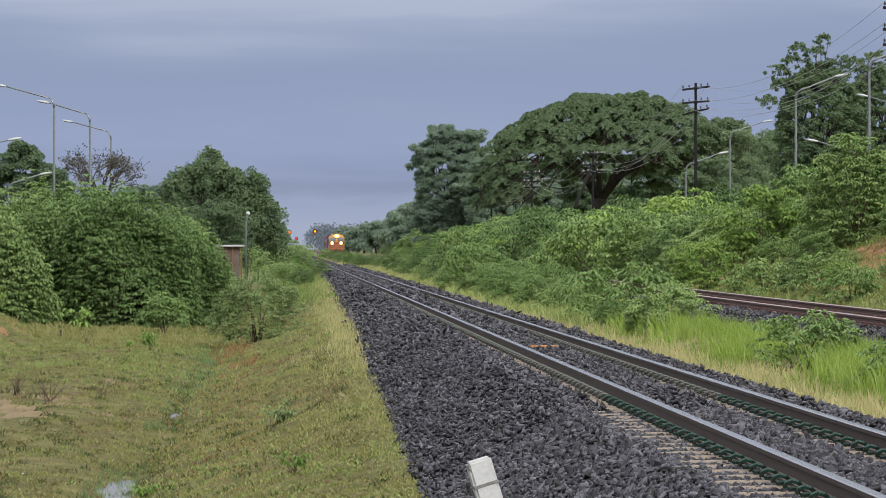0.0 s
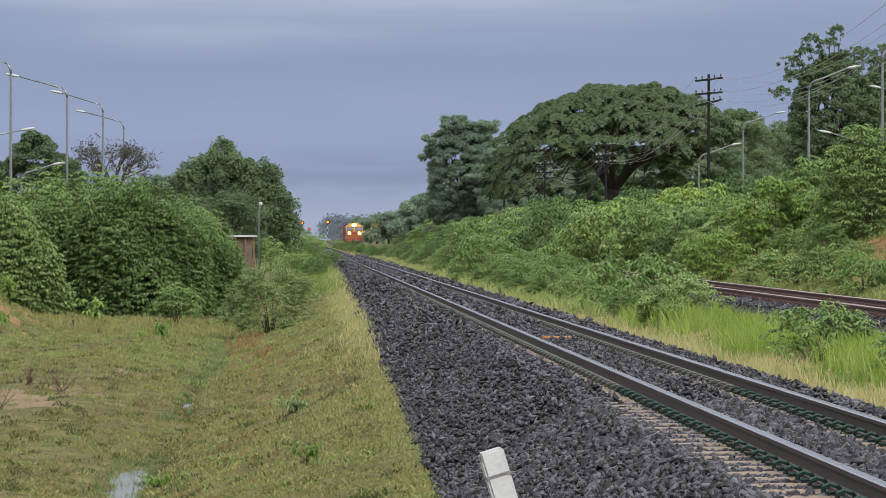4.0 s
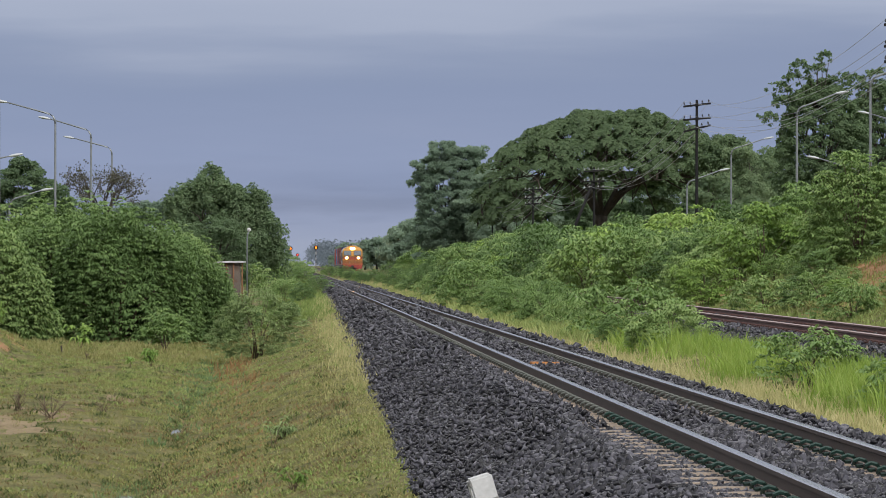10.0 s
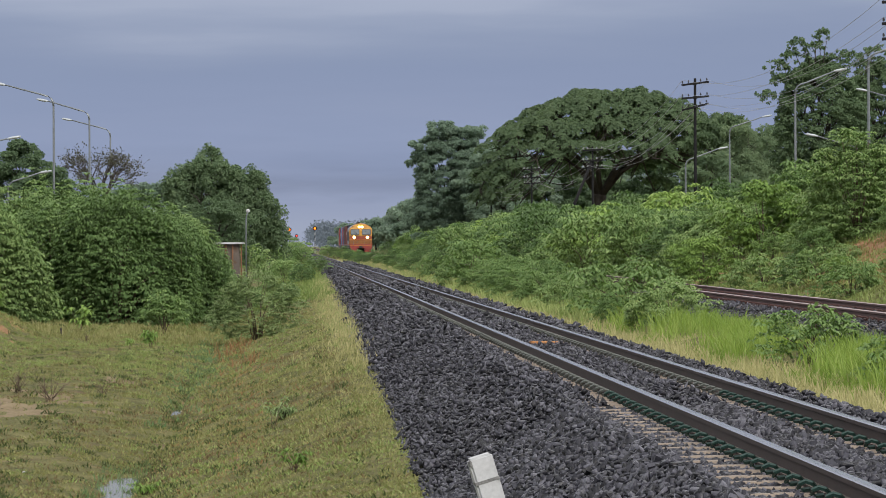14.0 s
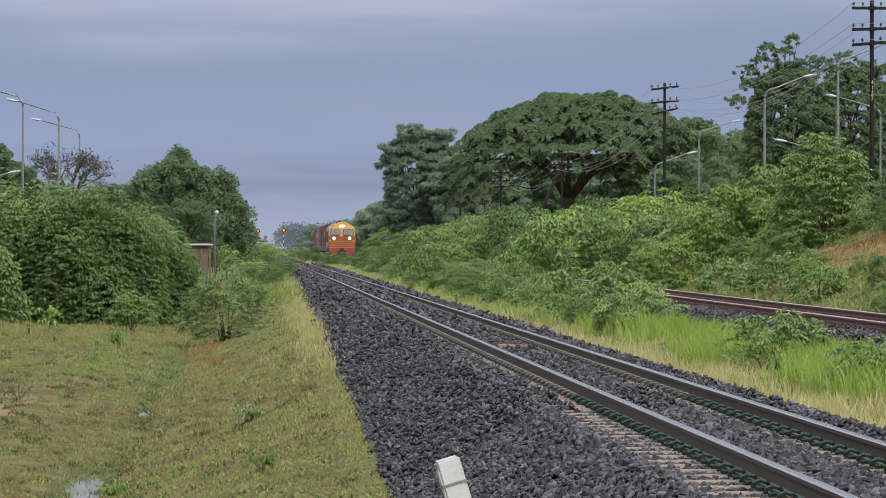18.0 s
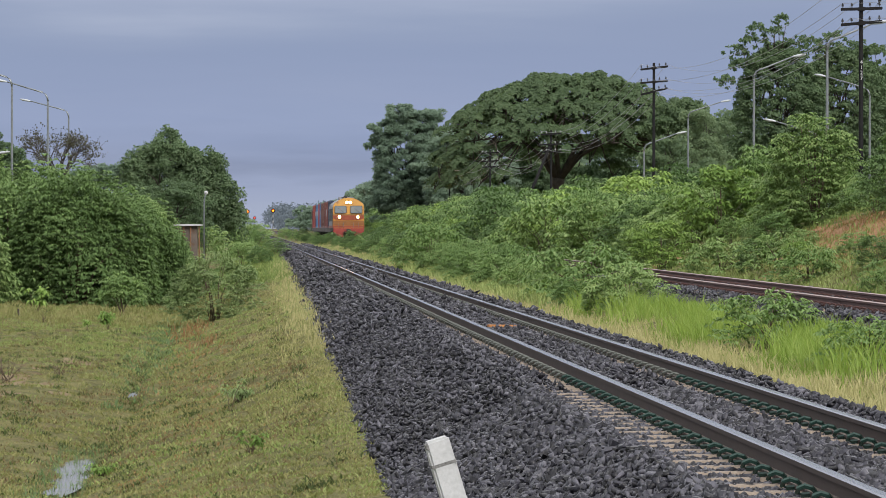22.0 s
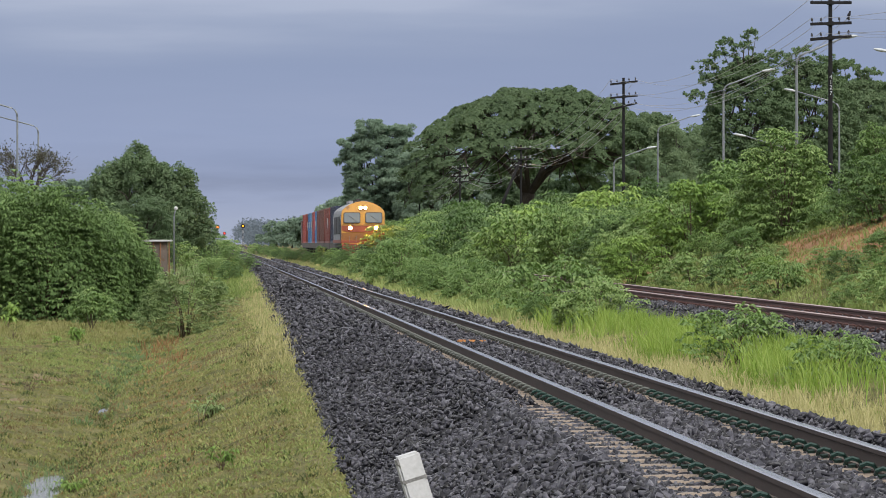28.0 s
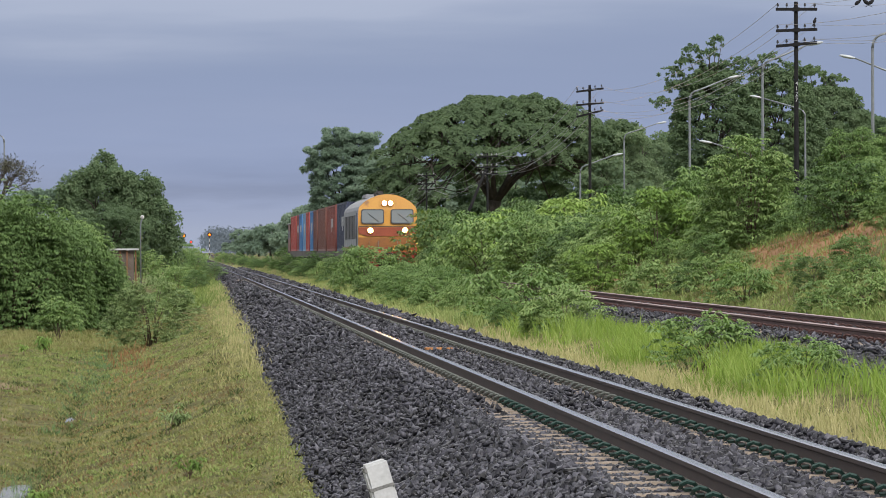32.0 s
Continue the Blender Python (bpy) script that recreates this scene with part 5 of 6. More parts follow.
meadow("grass", -2.6, -1.3, 52, 104, 15000, 0.03, 0.11, M_GRASS_DARK, "dark grass in the ditch", 0.8, 0.008, lambda x, y: RNG.random(len(x)) < np.exp(-((x - ditch_x(y)) / 0.17) ** 2), 7, 0.05)
meadow("grass", -2.5, -1.9, 44, 56, 700, 0.08, 0.20, M_GRASS_BLUE, "thin reeds standing in the puddle", 0.6, 0.005, None, 4, 0.04)


# ---- puddles ----
def water_material():
    m, n, l, b = material("still_rain_water")
    b.inputs["Base Color"].default_value = (0.05, 0.05, 0.04, 1)
    b.inputs["Roughness"].default_value, b.inputs["IOR"].default_value = 0.20, 1.33
    b.inputs["Specular IOR Level"].default_value = 0.8
    return m


M_WATER = water_material()


def puddle(cx, cy, rx, ry, z):
    verts, n = [(cx, cy, z)], 40
    for k in range(n):
        a = 2 * math.pi * k / n
        q = 1 + 0.14 * math.sin(2 * a + 1) + 0.10 * math.sin(3 * a + cx) + 0.04 * math.sin(9 * a)
        verts.append((cx + math.cos(a) * rx * q, cy + math.sin(a) * ry * q, z))
    tagged(solid("water", verts, [(0, k + 1, (k + 1) % n + 1) for k in range(n)], M_WATER), "shallow rain puddle in the ditch", "puddle", kind="structure")


puddle(-2.20, 50.6, 0.27, 4.6, float(land(-2.18, 51.0)) + 0.036)
puddle(-1.96, 73.0, 0.10, 2.0, float(land(-1.96, 73.0)) + 0.05)


# ---- small things by the line ----
def marker_post():
    ob = thing("marker_post", pose(1.37, 22.0, -1.01, 0, -17, 5), "leaning worn white-painted concrete marker post", "post")
    bm = bmesh.new()
    add_box(bm, -0.066, 0.066, -0.055, 0.055, 0.0, 1.215, 0.012)
    part("shaft", bm, M_WHITE, ob)
    # groove and corner smudge are thin dark pieces laid on the shaft
    box("groove", -0.0675, 0.0675, -0.0565, 0.0565, 1.066, 1.084, M_SMUDGE, ob, 0, "dark grey band for the groove")
    box("stain", -0.0672, -0.050, -0.0562, 0.02, 1.17, 1.2035, M_SMUDGE, ob, 0.003, "dark smudge at the top corner")


marker_post()


def plank():
    ob = thing("plank", pose(3.60, 57.6, -0.115, 0, 1, 4), "orange-brown wooden board lying between the rails", "board")
    box("board", -0.20, 0.20, -0.10, 0.10, 0.0, 0.035, M_PLANK, ob, 0.006)


plank()



def seedling(x, y, h, n, leaf, mat, label, name="seedling", spread=0.5):
    z = float(land(x, y))
    ob = thing(name, pose(x, y, z), label, "plant", "small plants on the field")
    runs, tips, ways = [], [], []
    for k in range(max(2, n // 5)):
        a = RNG.uniform(0, 2 * math.pi)
        q = (math.cos(a) * spread * h * RNG.uniform(0.2, 1), math.sin(a) * spread * h * RNG.uniform(0.2, 1), h * RNG.uniform(0.7, 1))
        runs.append(([(0, 0, -0.03), (q[0] * 0.4, q[1] * 0.4, q[2] * 0.55), q], [0.008, 0.006, 0.003]))
        for j in range(5):
            f = RNG.uniform(0.45, 1.0)
            tips.append((q[0] * f, q[1] * f, q[2] * f))
            ways.append(unit(RNG.normal(size=3) + np.array([0, 0, 0.3])))
    for run in runs:
        tubes("stem", [run], M_TWIG, ob, 4)
    swarm("foliage", tufts(np.array(tips), np.array(ways), np.full(len(tips), leaf), 4, 0.32), TUFT_F, mat, ob, kind="")


def dead_twigs(x, y, h, n, label):
    z = float(land(x, y))
    ob = thing("dry_weed", pose(x, y, z), label, "plant", "dry weeds on the field")
    runs = []
    for k in range(n):
        a = RNG.uniform(0, 2 * math.pi)
        r = RNG.uniform(0.1, 0.8) * h
        q = Vector((math.cos(a) * r, math.sin(a) * r, h * RNG.uniform(0.4, 1)))
        m = q * 0.5 + Vector((RNG.normal(), RNG.normal(), 0)) * 0.05 * h
        runs.append(([(RNG.normal() * 0.05, RNG.normal() * 0.05, -0.02), tuple(m), tuple(q)], [0.008, 0.006, 0.003]))
        e = m + Vector((RNG.normal(), RNG.normal(), abs(RNG.normal()))).normalized() * h * 0.35
        runs.append(([tuple(m), tuple(e)], [0.005, 0.002]))
    tubes("branchwork", runs, M_TWIG, ob, 4)


seedling(-3.6, 107, 0.55, 25, 0.20, M_LEAF_BRIGHT, "young bright green plant on the open field", spread=0.35)
seedling(-4.1, 106, 0.34, 8, 0.14, M_LEAF_BRIGHT, "spindly young plant on the open field", spread=0.2)
seedling(-6.2, 122, 0.95, 26, 0.26, M_LEAF_BRIGHT, "young bright green plant before the thicket", spread=0.4)
seedling(-8.0, 113, 0.9, 30, 0.24, M_LEAF_BRIGHT, "bright green weed on the bare mound")
seedling(-7.6, 104, 0.6, 24, 0.22, M_LEAF_BRIGHT, "bright green weed on the bare mound")
seedling(0.05, 43.0, 0.22, 30, 0.085, M_LEAF_BRIGHT, "low bright green weed in the grass", spread=0.8)
seedling(-1.75, 49.5, 0.16, 36, 0.08, M_LEAF_BRIGHT, "low bright green weed beside the puddle", spread=1.2)
seedling(-0.22, 56.0, 0.52, 14, 0.09, M_LEAF_DULL, "thin wiry weed on the bank", spread=0.5)
seedling(-0.10, 57.5, 0.20, 60, 0.09, M_LEAF_DULL, "low grey-green weed on the bank", spread=1.3)
dead_twigs(-4.3, 74, 0.62, 16, "dry brown twiggy weed on the field")
dead_twigs(-5.1, 77, 0.55, 14, "dry brown twiggy weed on the field")
dead_twigs(-3.6, 79, 0.40, 10, "dry brown twiggy weed on the field")
dead_twigs(-5.0, 68, 0.45, 14, "dry brown twiggy weed on the field")
dead_twigs(-5.6, 113, 0.25, 10, "dry brown weed stump on the field")


def stake(x, y, h):
    ob = thing("stake", pose(x, y, float(land(x, y)), 3, -4, 0), "short dark wooden stake in the field", "stake")
    bm = bmesh.new()
    add_rod(bm, (0, 0, -0.1), (0, 0, h), 0.03, 0.026, 7)
    part("shaft", bm, M_BARK, ob)


stake(-6.3, 114, 0.28)


def pale_rock(x, y, s):
    ob = thing("rock", pose(x, y, float(land(x, y)) - 0.02, 0, 0, 20), "pale grey rock in the grass", "rock")
    bm = bmesh.new()
    bmesh.ops.create_icosphere(bm, subdivisions=2, radius=1.0)
    for v in bm.verts:
        v.co *= 0.85 + 0.3 * noise.noise(v.co * 1.3)
    bmesh.ops.scale(bm, vec=(s, s * 0.8, s * 0.55), verts=bm.verts)
    part("stone", bm, M_WHITE, ob)


pale_rock(-3.42, 53, 0.085)
pale_rock(-1.93, 73.6, 0.05)
pale_rock(-1.62, 75.5, 0.04)

M_STRIPE = surface("black_band_paint", (0.01, 0.01, 0.012), (0.03, 0.03, 0.033), 0.6, 5, 40, 0.1, 0.002)
M_AMBER = glow("amber_signal_light", (1.0, 0.17, 0.006), 2.4)
M_RED = glow("red_signal_light", (1.0, 0.06, 0.04), 1.5)


def signal(x, y, h, light, label, size=1.0):
    z0 = 0.0
    ob = thing("railway_signal", pose(x, y, z0 - 0.3), label, "signal", "signals along the line")
    for k in range(8):
        bm = bmesh.new()
        add_rod(bm, (0, 0, h * k / 8), (0, 0, h * (k + 1) / 8 - 0.004), 0.09 * size, sides=10)
        part("post_band", bm, M_STRIPE if k % 2 else M_WHITE, ob)
    bm = bmesh.new()
    bmesh.ops.create_cone(bm, cap_ends=True, segments=20, radius1=0.46 * size, radius2=0.46 * size, depth=0.06, matrix=Matrix.Translation((0, 0, h + 0.25)) @ pose(0, 0, 0, 90, 0, 0))
    part("backing_disc", bm, M_BLACK_POLE, ob)
    bm = bmesh.new()
    bmesh.ops.create_uvsphere(bm, u_segments=16, v_segments=8, radius=0.24 * size, matrix=Matrix.Translation((0, -0.06, h + 0.25)) @ Matrix.Diagonal((1, 0.35, 1, 1)))
    part("lens", bm, light, ob, "lit signal lens")
    bm = bmesh.new()
    add_box(bm, -0.3 * size, 0.3 * size, -0.45, -0.03, h + 0.56 * size, h + 0.60 * size, 0.0)
    part("hood", bm, M_BLACK_POLE, ob)


signal(0.25, 900, 4.9, M_AMBER, "railway signal showing amber on a banded post")
signal(5.85, 900, 5.1, M_AMBER, "railway signal showing amber on a banded post")
signal(-0.7, 1600, 5.2, M_RED, "distant railway signal showing red", 1.3)
signal(3.2, 1600, 5.2, M_RED, "distant railway signal showing red", 1.3)


# ---- telegraph line ----
POLE_Y = [62.0, 125.0, 188.0, 251.0, 314.0, 377.0, 440.0]
POLE_X = [18.95, 18.85, 18.75, 18.7, 18.7, 18.7, 18.7]
ARMS = [(8.66, 0.64), (8.02, 0.64), (7.58, 0.64)]
PEGS = [-0.58, -0.30, 0.26, 0.56]


def numeral(text, size, at, mat, parent):
    """One painted figure, facing the line's near end."""
    curve = bpy.data.curves.new("numeral", "FONT")
    curve.body, curve.size, curve.align_x, curve.extrude = text, size, "CENTER", 0.002
    shape = bpy.data.objects.new("numeral", curve)
    me = bpy.data.meshes.new_from_object(shape)
    bpy.data.objects.remove(shape)
    bpy.data.curves.remove(curve)
    me.materials.clear()
    me.materials.append(mat)
    ob = new("numeral", me)
    ob.parent, ob.matrix_basis = parent, pose(*at, 90, 0, 0)
    ob["label"] = "white painted figure"


def telegraph_pole(x, y, drop, tilts, number):
    ob = thing("telegraph_pole", pose(x, y, drop), "black steel telegraph pole with three crossarms", "utility pole", "telegraph poles along the line")
    bm = bmesh.new()
    add_rod(bm, (0, 0, -0.3), (0, 0, 8.90), 0.085, 0.06, 10)
    part("mast", bm, M_BLACK_POLE, ob)
    for (az, half), tilt in zip(ARMS, tilts):
        bm = bmesh.new()
        add_box(bm, -half, half, -0.15, -0.085, -0.045, 0.045, 0.008)
        arm = part("crossarm", bm, M_BLACK_POLE, ob)
        arm.matrix_basis = pose(0, 0, az, 0, -tilt, 0)
        bm = bmesh.new()
        add_box(bm, -0.10, 0.10, -0.155, 0.10, -0.06, 0.06, 0.01)
        part("bracket", bm, M_BLACK_POLE, arm)
        for px in PEGS:
            bm = bmesh.new()
            add_rod(bm, (px, -0.118, 0.04), (px, -0.118, 0.12), 0.012, sides=6)
            add_rod(bm, (px, -0.118, 0.09), (px, -0.118, 0.15), 0.040, 0.034, 8)
            add_rod(bm, (px, -0.118, 0.15), (px, -0.118, 0.19), 0.026, 0.022, 8)
            part("insulator", bm, M_STRIPE if y < 240 else M_PORCELAIN, arm, "dark bell insulator" if y < 240 else "white porcelain insulator")
    if number:
        for sign, zz in (("4", 6.33), ("1", 6.17), ("2", 6.01), ("7", 5.83)):
            numeral(sign, 0.165, (0, -0.092, zz), M_WHITE, ob)
        box("stroke", -0.05, 0.05, -0.095, -0.086, 5.982, 5.992, M_WHITE, ob)


for k, yy in enumerate(POLE_Y):
    telegraph_pole(POLE_X[k], yy, 0 if yy < 240 else -1.6, ((0, 0, 0), (0, 2, 5), (7, 5, 14))[k] if k < 3 else (3, 3, 3), k == 1)


def pole_strut():
    # the stay of the pole before the rain tree
    zz = float(land(16.4, 250.5))
    st = thing("pole_strut", pose(0, 0, 0), "black slanting strut that props a telegraph pole", "strut")
    tubes("strut", [([(16.4, 250.5, zz - 0.2), (18.6, 250.8, 6.3)], [0.11, 0.08])], M_BLACK_POLE, st, 8)


pole_strut()


def wires():
    n = 14
    wire_no = 0
    for az, _ in ARMS:
        for px in (PEGS[0], PEGS[3]) if az > 8 else (PEGS[1], PEGS[2], PEGS[3]):
            ob = thing("telegraph_wire", pose(0, 0, 0), "thin sagging bare telegraph wire", "wire", "wires between the poles")
            for a, b, xa, xb in zip(POLE_Y[:-1], POLE_Y[1:], POLE_X[:-1], POLE_X[1:]):
                za, zb = (az + 0.17 + (0 if y < 240 else -1.6) for y in (a, b))
                sag = 1.05 + 0.2 * math.sin(wire_no * 2.1)
                pts = [(xa + (xb - xa) * k / n + px, a + (b - a) * k / n, za + (zb - za) * k / n - sag * 4 * (k / n) * (1 - k / n)) for k in range(n + 1)]
                tubes("span", [(pts, [0.008] * (n + 1))], M_WIRE, ob, 4)
            wire_no += 1


wires()


# ---- street lamps ----
def street_lamp(x, y, top, reach, side, rise=0.75, label="tall grey steel street lamp with a long arm"):
    """side: +1 or -1, to which the arm points; top: height of the bend above the rails."""
    z = float(land(x, y))
    ob = thing("street_lamp", pose(x, y, z), label, "street lamp", "street lamps on both roads")
    h = top - z
    bm = bmesh.new()
    add_rod(bm, (0, 0, -0.2), (0, 0, h - 0.55), 0.085, 0.06, 10)
    part("mast", bm, M_GALV, ob)
    pts = [(0, 0, h - 0.56), (side * 0.03, 0, h - 0.32), (side * 0.14, 0, h - 0.12), (side * 0.34, 0, h + 0.01), (side * 0.65, 0, h + 0.10), (side * reach, 0, h + rise)]
    tubes("arm", [(pts, [0.058, 0.056, 0.054, 0.052, 0.048, 0.04])], M_GALV, ob, 8)
    bm = bmesh.new()
    bmesh.ops.create_uvsphere(bm, u_segments=12, v_segments=8, radius=1.0, matrix=Matrix.Translation((side * (reach + 0.35), 0, h + rise + 0.06)) @ pose(0, 0, 0, 0, -side * 10, 0) @ Matrix.Diagonal((0.42, 0.14, 0.085, 1)))
    part("lamp_head", bm, M_LAMP_HEAD, ob)


for lx, ly, lt, lr in ((-14.2, 201, 9.9, 3.3), (-13.56, 238, 10.0, 2.8), (-12.65, 262, 9.9, 2.62), (-13.18, 305, 10.0, 2.85), (-14.6, 372, 7.2, 1.4)):
    street_lamp(lx, ly, lt, lr, -1, 0.68)
for lx, ly, lt, lr in ((-16.9, 248, 5.25, 1.9), (-18.4, 232, 6.9, 2.6)):
    street_lamp(lx, ly, lt, lr, 1, 0.5, "grey street lamp beyond the thicket")
for lx, ly, lt, lr, sd in ((29.2, 300, 7.5, 2.4, 1), (34.4, 318, 10.4, 2.6, 1), (29.1, 234, 10.4, 2.25, 1), (27.92, 196, 10.4, 2.2, 1), (29.37, 173, 10.4, 2.6, 1),
                           (40.84, 267, 10.5, 2.9, -1), (35.5, 252, 7.15, 2.8, -1), (35.35, 200, 9.95, 2.3, -1)):
    street_lamp(lx, ly, lt, lr, sd, 0.75)


def globe_lamp():
    x, y = -1.85, 180.0
    z = float(land(x, y))
    ob = thing("globe_lamp", pose(x, y, z), "small white lamp on a thin bent pole beside the hut", "lamp post")
    tubes("pole", [([(0, 0, -0.2), (0, 0, 3.55), (0.02, 0, 3.8), (0.08, 0, 3.95)], [0.035, 0.03, 0.03, 0.028])], M_GALV, ob, 8)
    bm = bmesh.new()
    bmesh.ops.create_uvsphere(bm, u_segments=14, v_segments=10, radius=0.09, matrix=Matrix.Translation((0.08, 0, 4.02)))
    part("globe", bm, M_WHITE, ob)


globe_lamp()
# rusty sheet, darkened to stand for the shade inside an open frame
M_SHEET = surface("rusty_sheet_with_inside_shade", (0.05, 0.042, 0.038), (0.15, 0.12, 0.10), 0.8, 1.6, 30, 0.3, 0.01, spots=((0.10, 0.06, 0.04), 0.58, 3.0))
M_RUST = surface("rusty_iron", (0.10, 0.045, 0.025), (0.25, 0.12, 0.06), 0.8, 4, 40, 0.4, 0.01)


def hut():
    x, y = -2.65, 181.0
    z = float(land(x, y))
    ob = thing("relay_hut", pose(x, y, z), "small flat-roofed hut of rusty sheet, darkened as the shade inside", "hut")
    box("roof", -0.72, 0.72, -0.7, 0.7, 2.60, 2.68, M_WHITE, ob, 0.015, "pale flat roof slab")
    box("wall", -0.56, 0.50, -0.45, 0.55, 0.0, 2.60, M_SHEET, ob)
    for px in (-0.62, -0.1, 0.2, 0.58):
        box("post", px - 0.03, px + 0.03, -0.56, -0.50, 0.0, 2.60, M_RUST, ob)


hut()


def bird(x, y, z, turn):
    ob = thing("bird", pose(x, y, z, 0, 0, turn), "small dark bird perched on a wire", "bird", "birds on the wires")
    bm = bmesh.new()
    bmesh.ops.create_uvsphere(bm, u_segments=10, v_segments=7, radius=1.0, matrix=Matrix.Translation((0, 0, 0.085)) @ pose(0, 0, 0, 0, -35, 0) @ Matrix.Diagonal((0.105, 0.05, 0.055, 1)))
    part("body", bm, M_BLACK_POLE, ob)
    bm = bmesh.new()
    bmesh.ops.create_uvsphere(bm, u_segments=8, v_segments=6, radius=0.036, matrix=Matrix.Translation((0.075, 0, 0.165)))
    part("head", bm, M_BLACK_POLE, ob)
    bm = bmesh.new()
    add_box(bm, -0.20, -0.07, -0.018, 0.018, -0.005, 0.008, 0, Matrix.Translation((0, 0, 0.03)) @ pose(0, 0, 0, 0, -25, 0))
    part("tail", bm, M_BLACK_POLE, ob)


def on_wire(k):
    """A place on the topmost wire between the two nearest poles; k from 0 to 1."""
    sag = 1.05 + 0.2 * math.sin(2.1)
    return POLE_X[0] + (POLE_X[1] - POLE_X[0]) * k + PEGS[3], POLE_Y[0] + (POLE_Y[1] - POLE_Y[0]) * k, ARMS[0][0] + 0.18 - sag * 4 * k * (1 - k)


for k, turn in ((0.872, 10), (0.848, 170), (0.836, 20)):
    bird(*on_wire(k), turn)
bird(POLE_X[1] + 0.56, POLE_Y[1] - 0.118, ARMS[1][0] + 0.19, 60)


FLYERS = []


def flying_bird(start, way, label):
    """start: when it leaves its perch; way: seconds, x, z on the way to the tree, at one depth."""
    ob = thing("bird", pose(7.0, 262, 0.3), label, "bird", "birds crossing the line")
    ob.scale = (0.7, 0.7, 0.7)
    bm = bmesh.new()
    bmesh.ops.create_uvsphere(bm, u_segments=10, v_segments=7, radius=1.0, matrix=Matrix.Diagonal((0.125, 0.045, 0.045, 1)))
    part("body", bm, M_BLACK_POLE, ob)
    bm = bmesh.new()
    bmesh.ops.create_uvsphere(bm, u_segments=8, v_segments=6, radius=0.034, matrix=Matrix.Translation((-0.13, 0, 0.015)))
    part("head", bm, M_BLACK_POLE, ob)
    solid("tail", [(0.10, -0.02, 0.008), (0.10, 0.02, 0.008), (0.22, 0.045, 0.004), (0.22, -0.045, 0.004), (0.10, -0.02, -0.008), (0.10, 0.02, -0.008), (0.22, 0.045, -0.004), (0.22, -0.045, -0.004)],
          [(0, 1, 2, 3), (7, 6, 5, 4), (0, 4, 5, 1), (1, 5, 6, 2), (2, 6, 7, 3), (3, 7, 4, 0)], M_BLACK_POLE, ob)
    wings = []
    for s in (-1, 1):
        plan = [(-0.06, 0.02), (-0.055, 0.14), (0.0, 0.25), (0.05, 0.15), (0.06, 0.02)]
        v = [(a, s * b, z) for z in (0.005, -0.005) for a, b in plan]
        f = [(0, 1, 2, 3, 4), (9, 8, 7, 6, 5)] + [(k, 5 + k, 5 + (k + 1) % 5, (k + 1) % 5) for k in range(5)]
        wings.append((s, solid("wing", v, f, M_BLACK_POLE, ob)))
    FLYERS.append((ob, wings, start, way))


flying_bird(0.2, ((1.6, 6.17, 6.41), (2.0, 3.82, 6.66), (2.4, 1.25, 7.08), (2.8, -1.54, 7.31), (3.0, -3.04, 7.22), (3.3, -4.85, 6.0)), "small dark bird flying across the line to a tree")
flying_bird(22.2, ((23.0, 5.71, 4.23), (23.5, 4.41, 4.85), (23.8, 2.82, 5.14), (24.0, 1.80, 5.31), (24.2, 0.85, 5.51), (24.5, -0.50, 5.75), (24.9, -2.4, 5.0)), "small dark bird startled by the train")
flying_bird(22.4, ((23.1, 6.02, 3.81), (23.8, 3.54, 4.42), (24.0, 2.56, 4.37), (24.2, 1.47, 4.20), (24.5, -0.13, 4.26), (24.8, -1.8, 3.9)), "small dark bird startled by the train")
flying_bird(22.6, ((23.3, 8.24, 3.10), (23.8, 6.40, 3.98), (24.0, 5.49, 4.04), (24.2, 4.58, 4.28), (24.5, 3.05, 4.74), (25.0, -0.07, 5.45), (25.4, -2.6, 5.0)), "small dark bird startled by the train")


def blossom(x, y, z):
    ob = thing("blossom", pose(x, y, z), "small cluster of orange blossom on a shrub", "flower")
    at = np.array([0.0, 0.0, 0.0]) + 0.09 * RNG.normal(size=(14, 3))
    swarm("petals", tufts(at, unit(at), np.full(14, 0.10), 4, 0.6), TUFT_F, M_PLANK, ob, kind="")


blossom(18.2, 111.6, 3.2)


# ---- the train on the loop line ----
M_YELLOW = surface("golden_yellow_loco_paint", (0.36, 0.165, 0.016), (0.50, 0.25, 0.030), 0.5, 1.5, 30, 0.1, 0.003, spots=((0.20, 0.09, 0.03), 0.58, 2.0), coat=0.1)
M_ORANGE_RED = surface("faded_red_loco_paint", (0.16, 0.028, 0.013), (0.28, 0.062, 0.022), 0.5, 2.0, 30, 0.1, 0.003)
M_SILVER = surface("dirty_silver_blue_paint", (0.12, 0.13, 0.15), (0.30, 0.31, 0.33), 0.5, 1.2, 20, 0.2, 0.004, spots=((0.06, 0.055, 0.055), 0.58, 1.4))
M_ROOF = surface("grimy_grey_roof", (0.10, 0.10, 0.11), (0.26, 0.27, 0.29), 0.6, 1.2, 20, 0.2, 0.004)
M_RED_BEAM = surface("dull_red_beam_paint", (0.14, 0.018, 0.014), (0.29, 0.036, 0.025), 0.6, 3, 30, 0.2, 0.004)
M_UNDER = surface("sooty_underframe", (0.012, 0.011, 0.011), (0.05, 0.045, 0.042), 0.8, 3, 30, 0.3, 0.006)
M_NOSE = surface("grimy_orange_paint", (0.13, 0.046, 0.010), (0.27, 0.105, 0.018), 0.6, 2.5, 30, 0.2, 0.003, spots=((0.10, 0.05, 0.025), 0.56, 3.0))
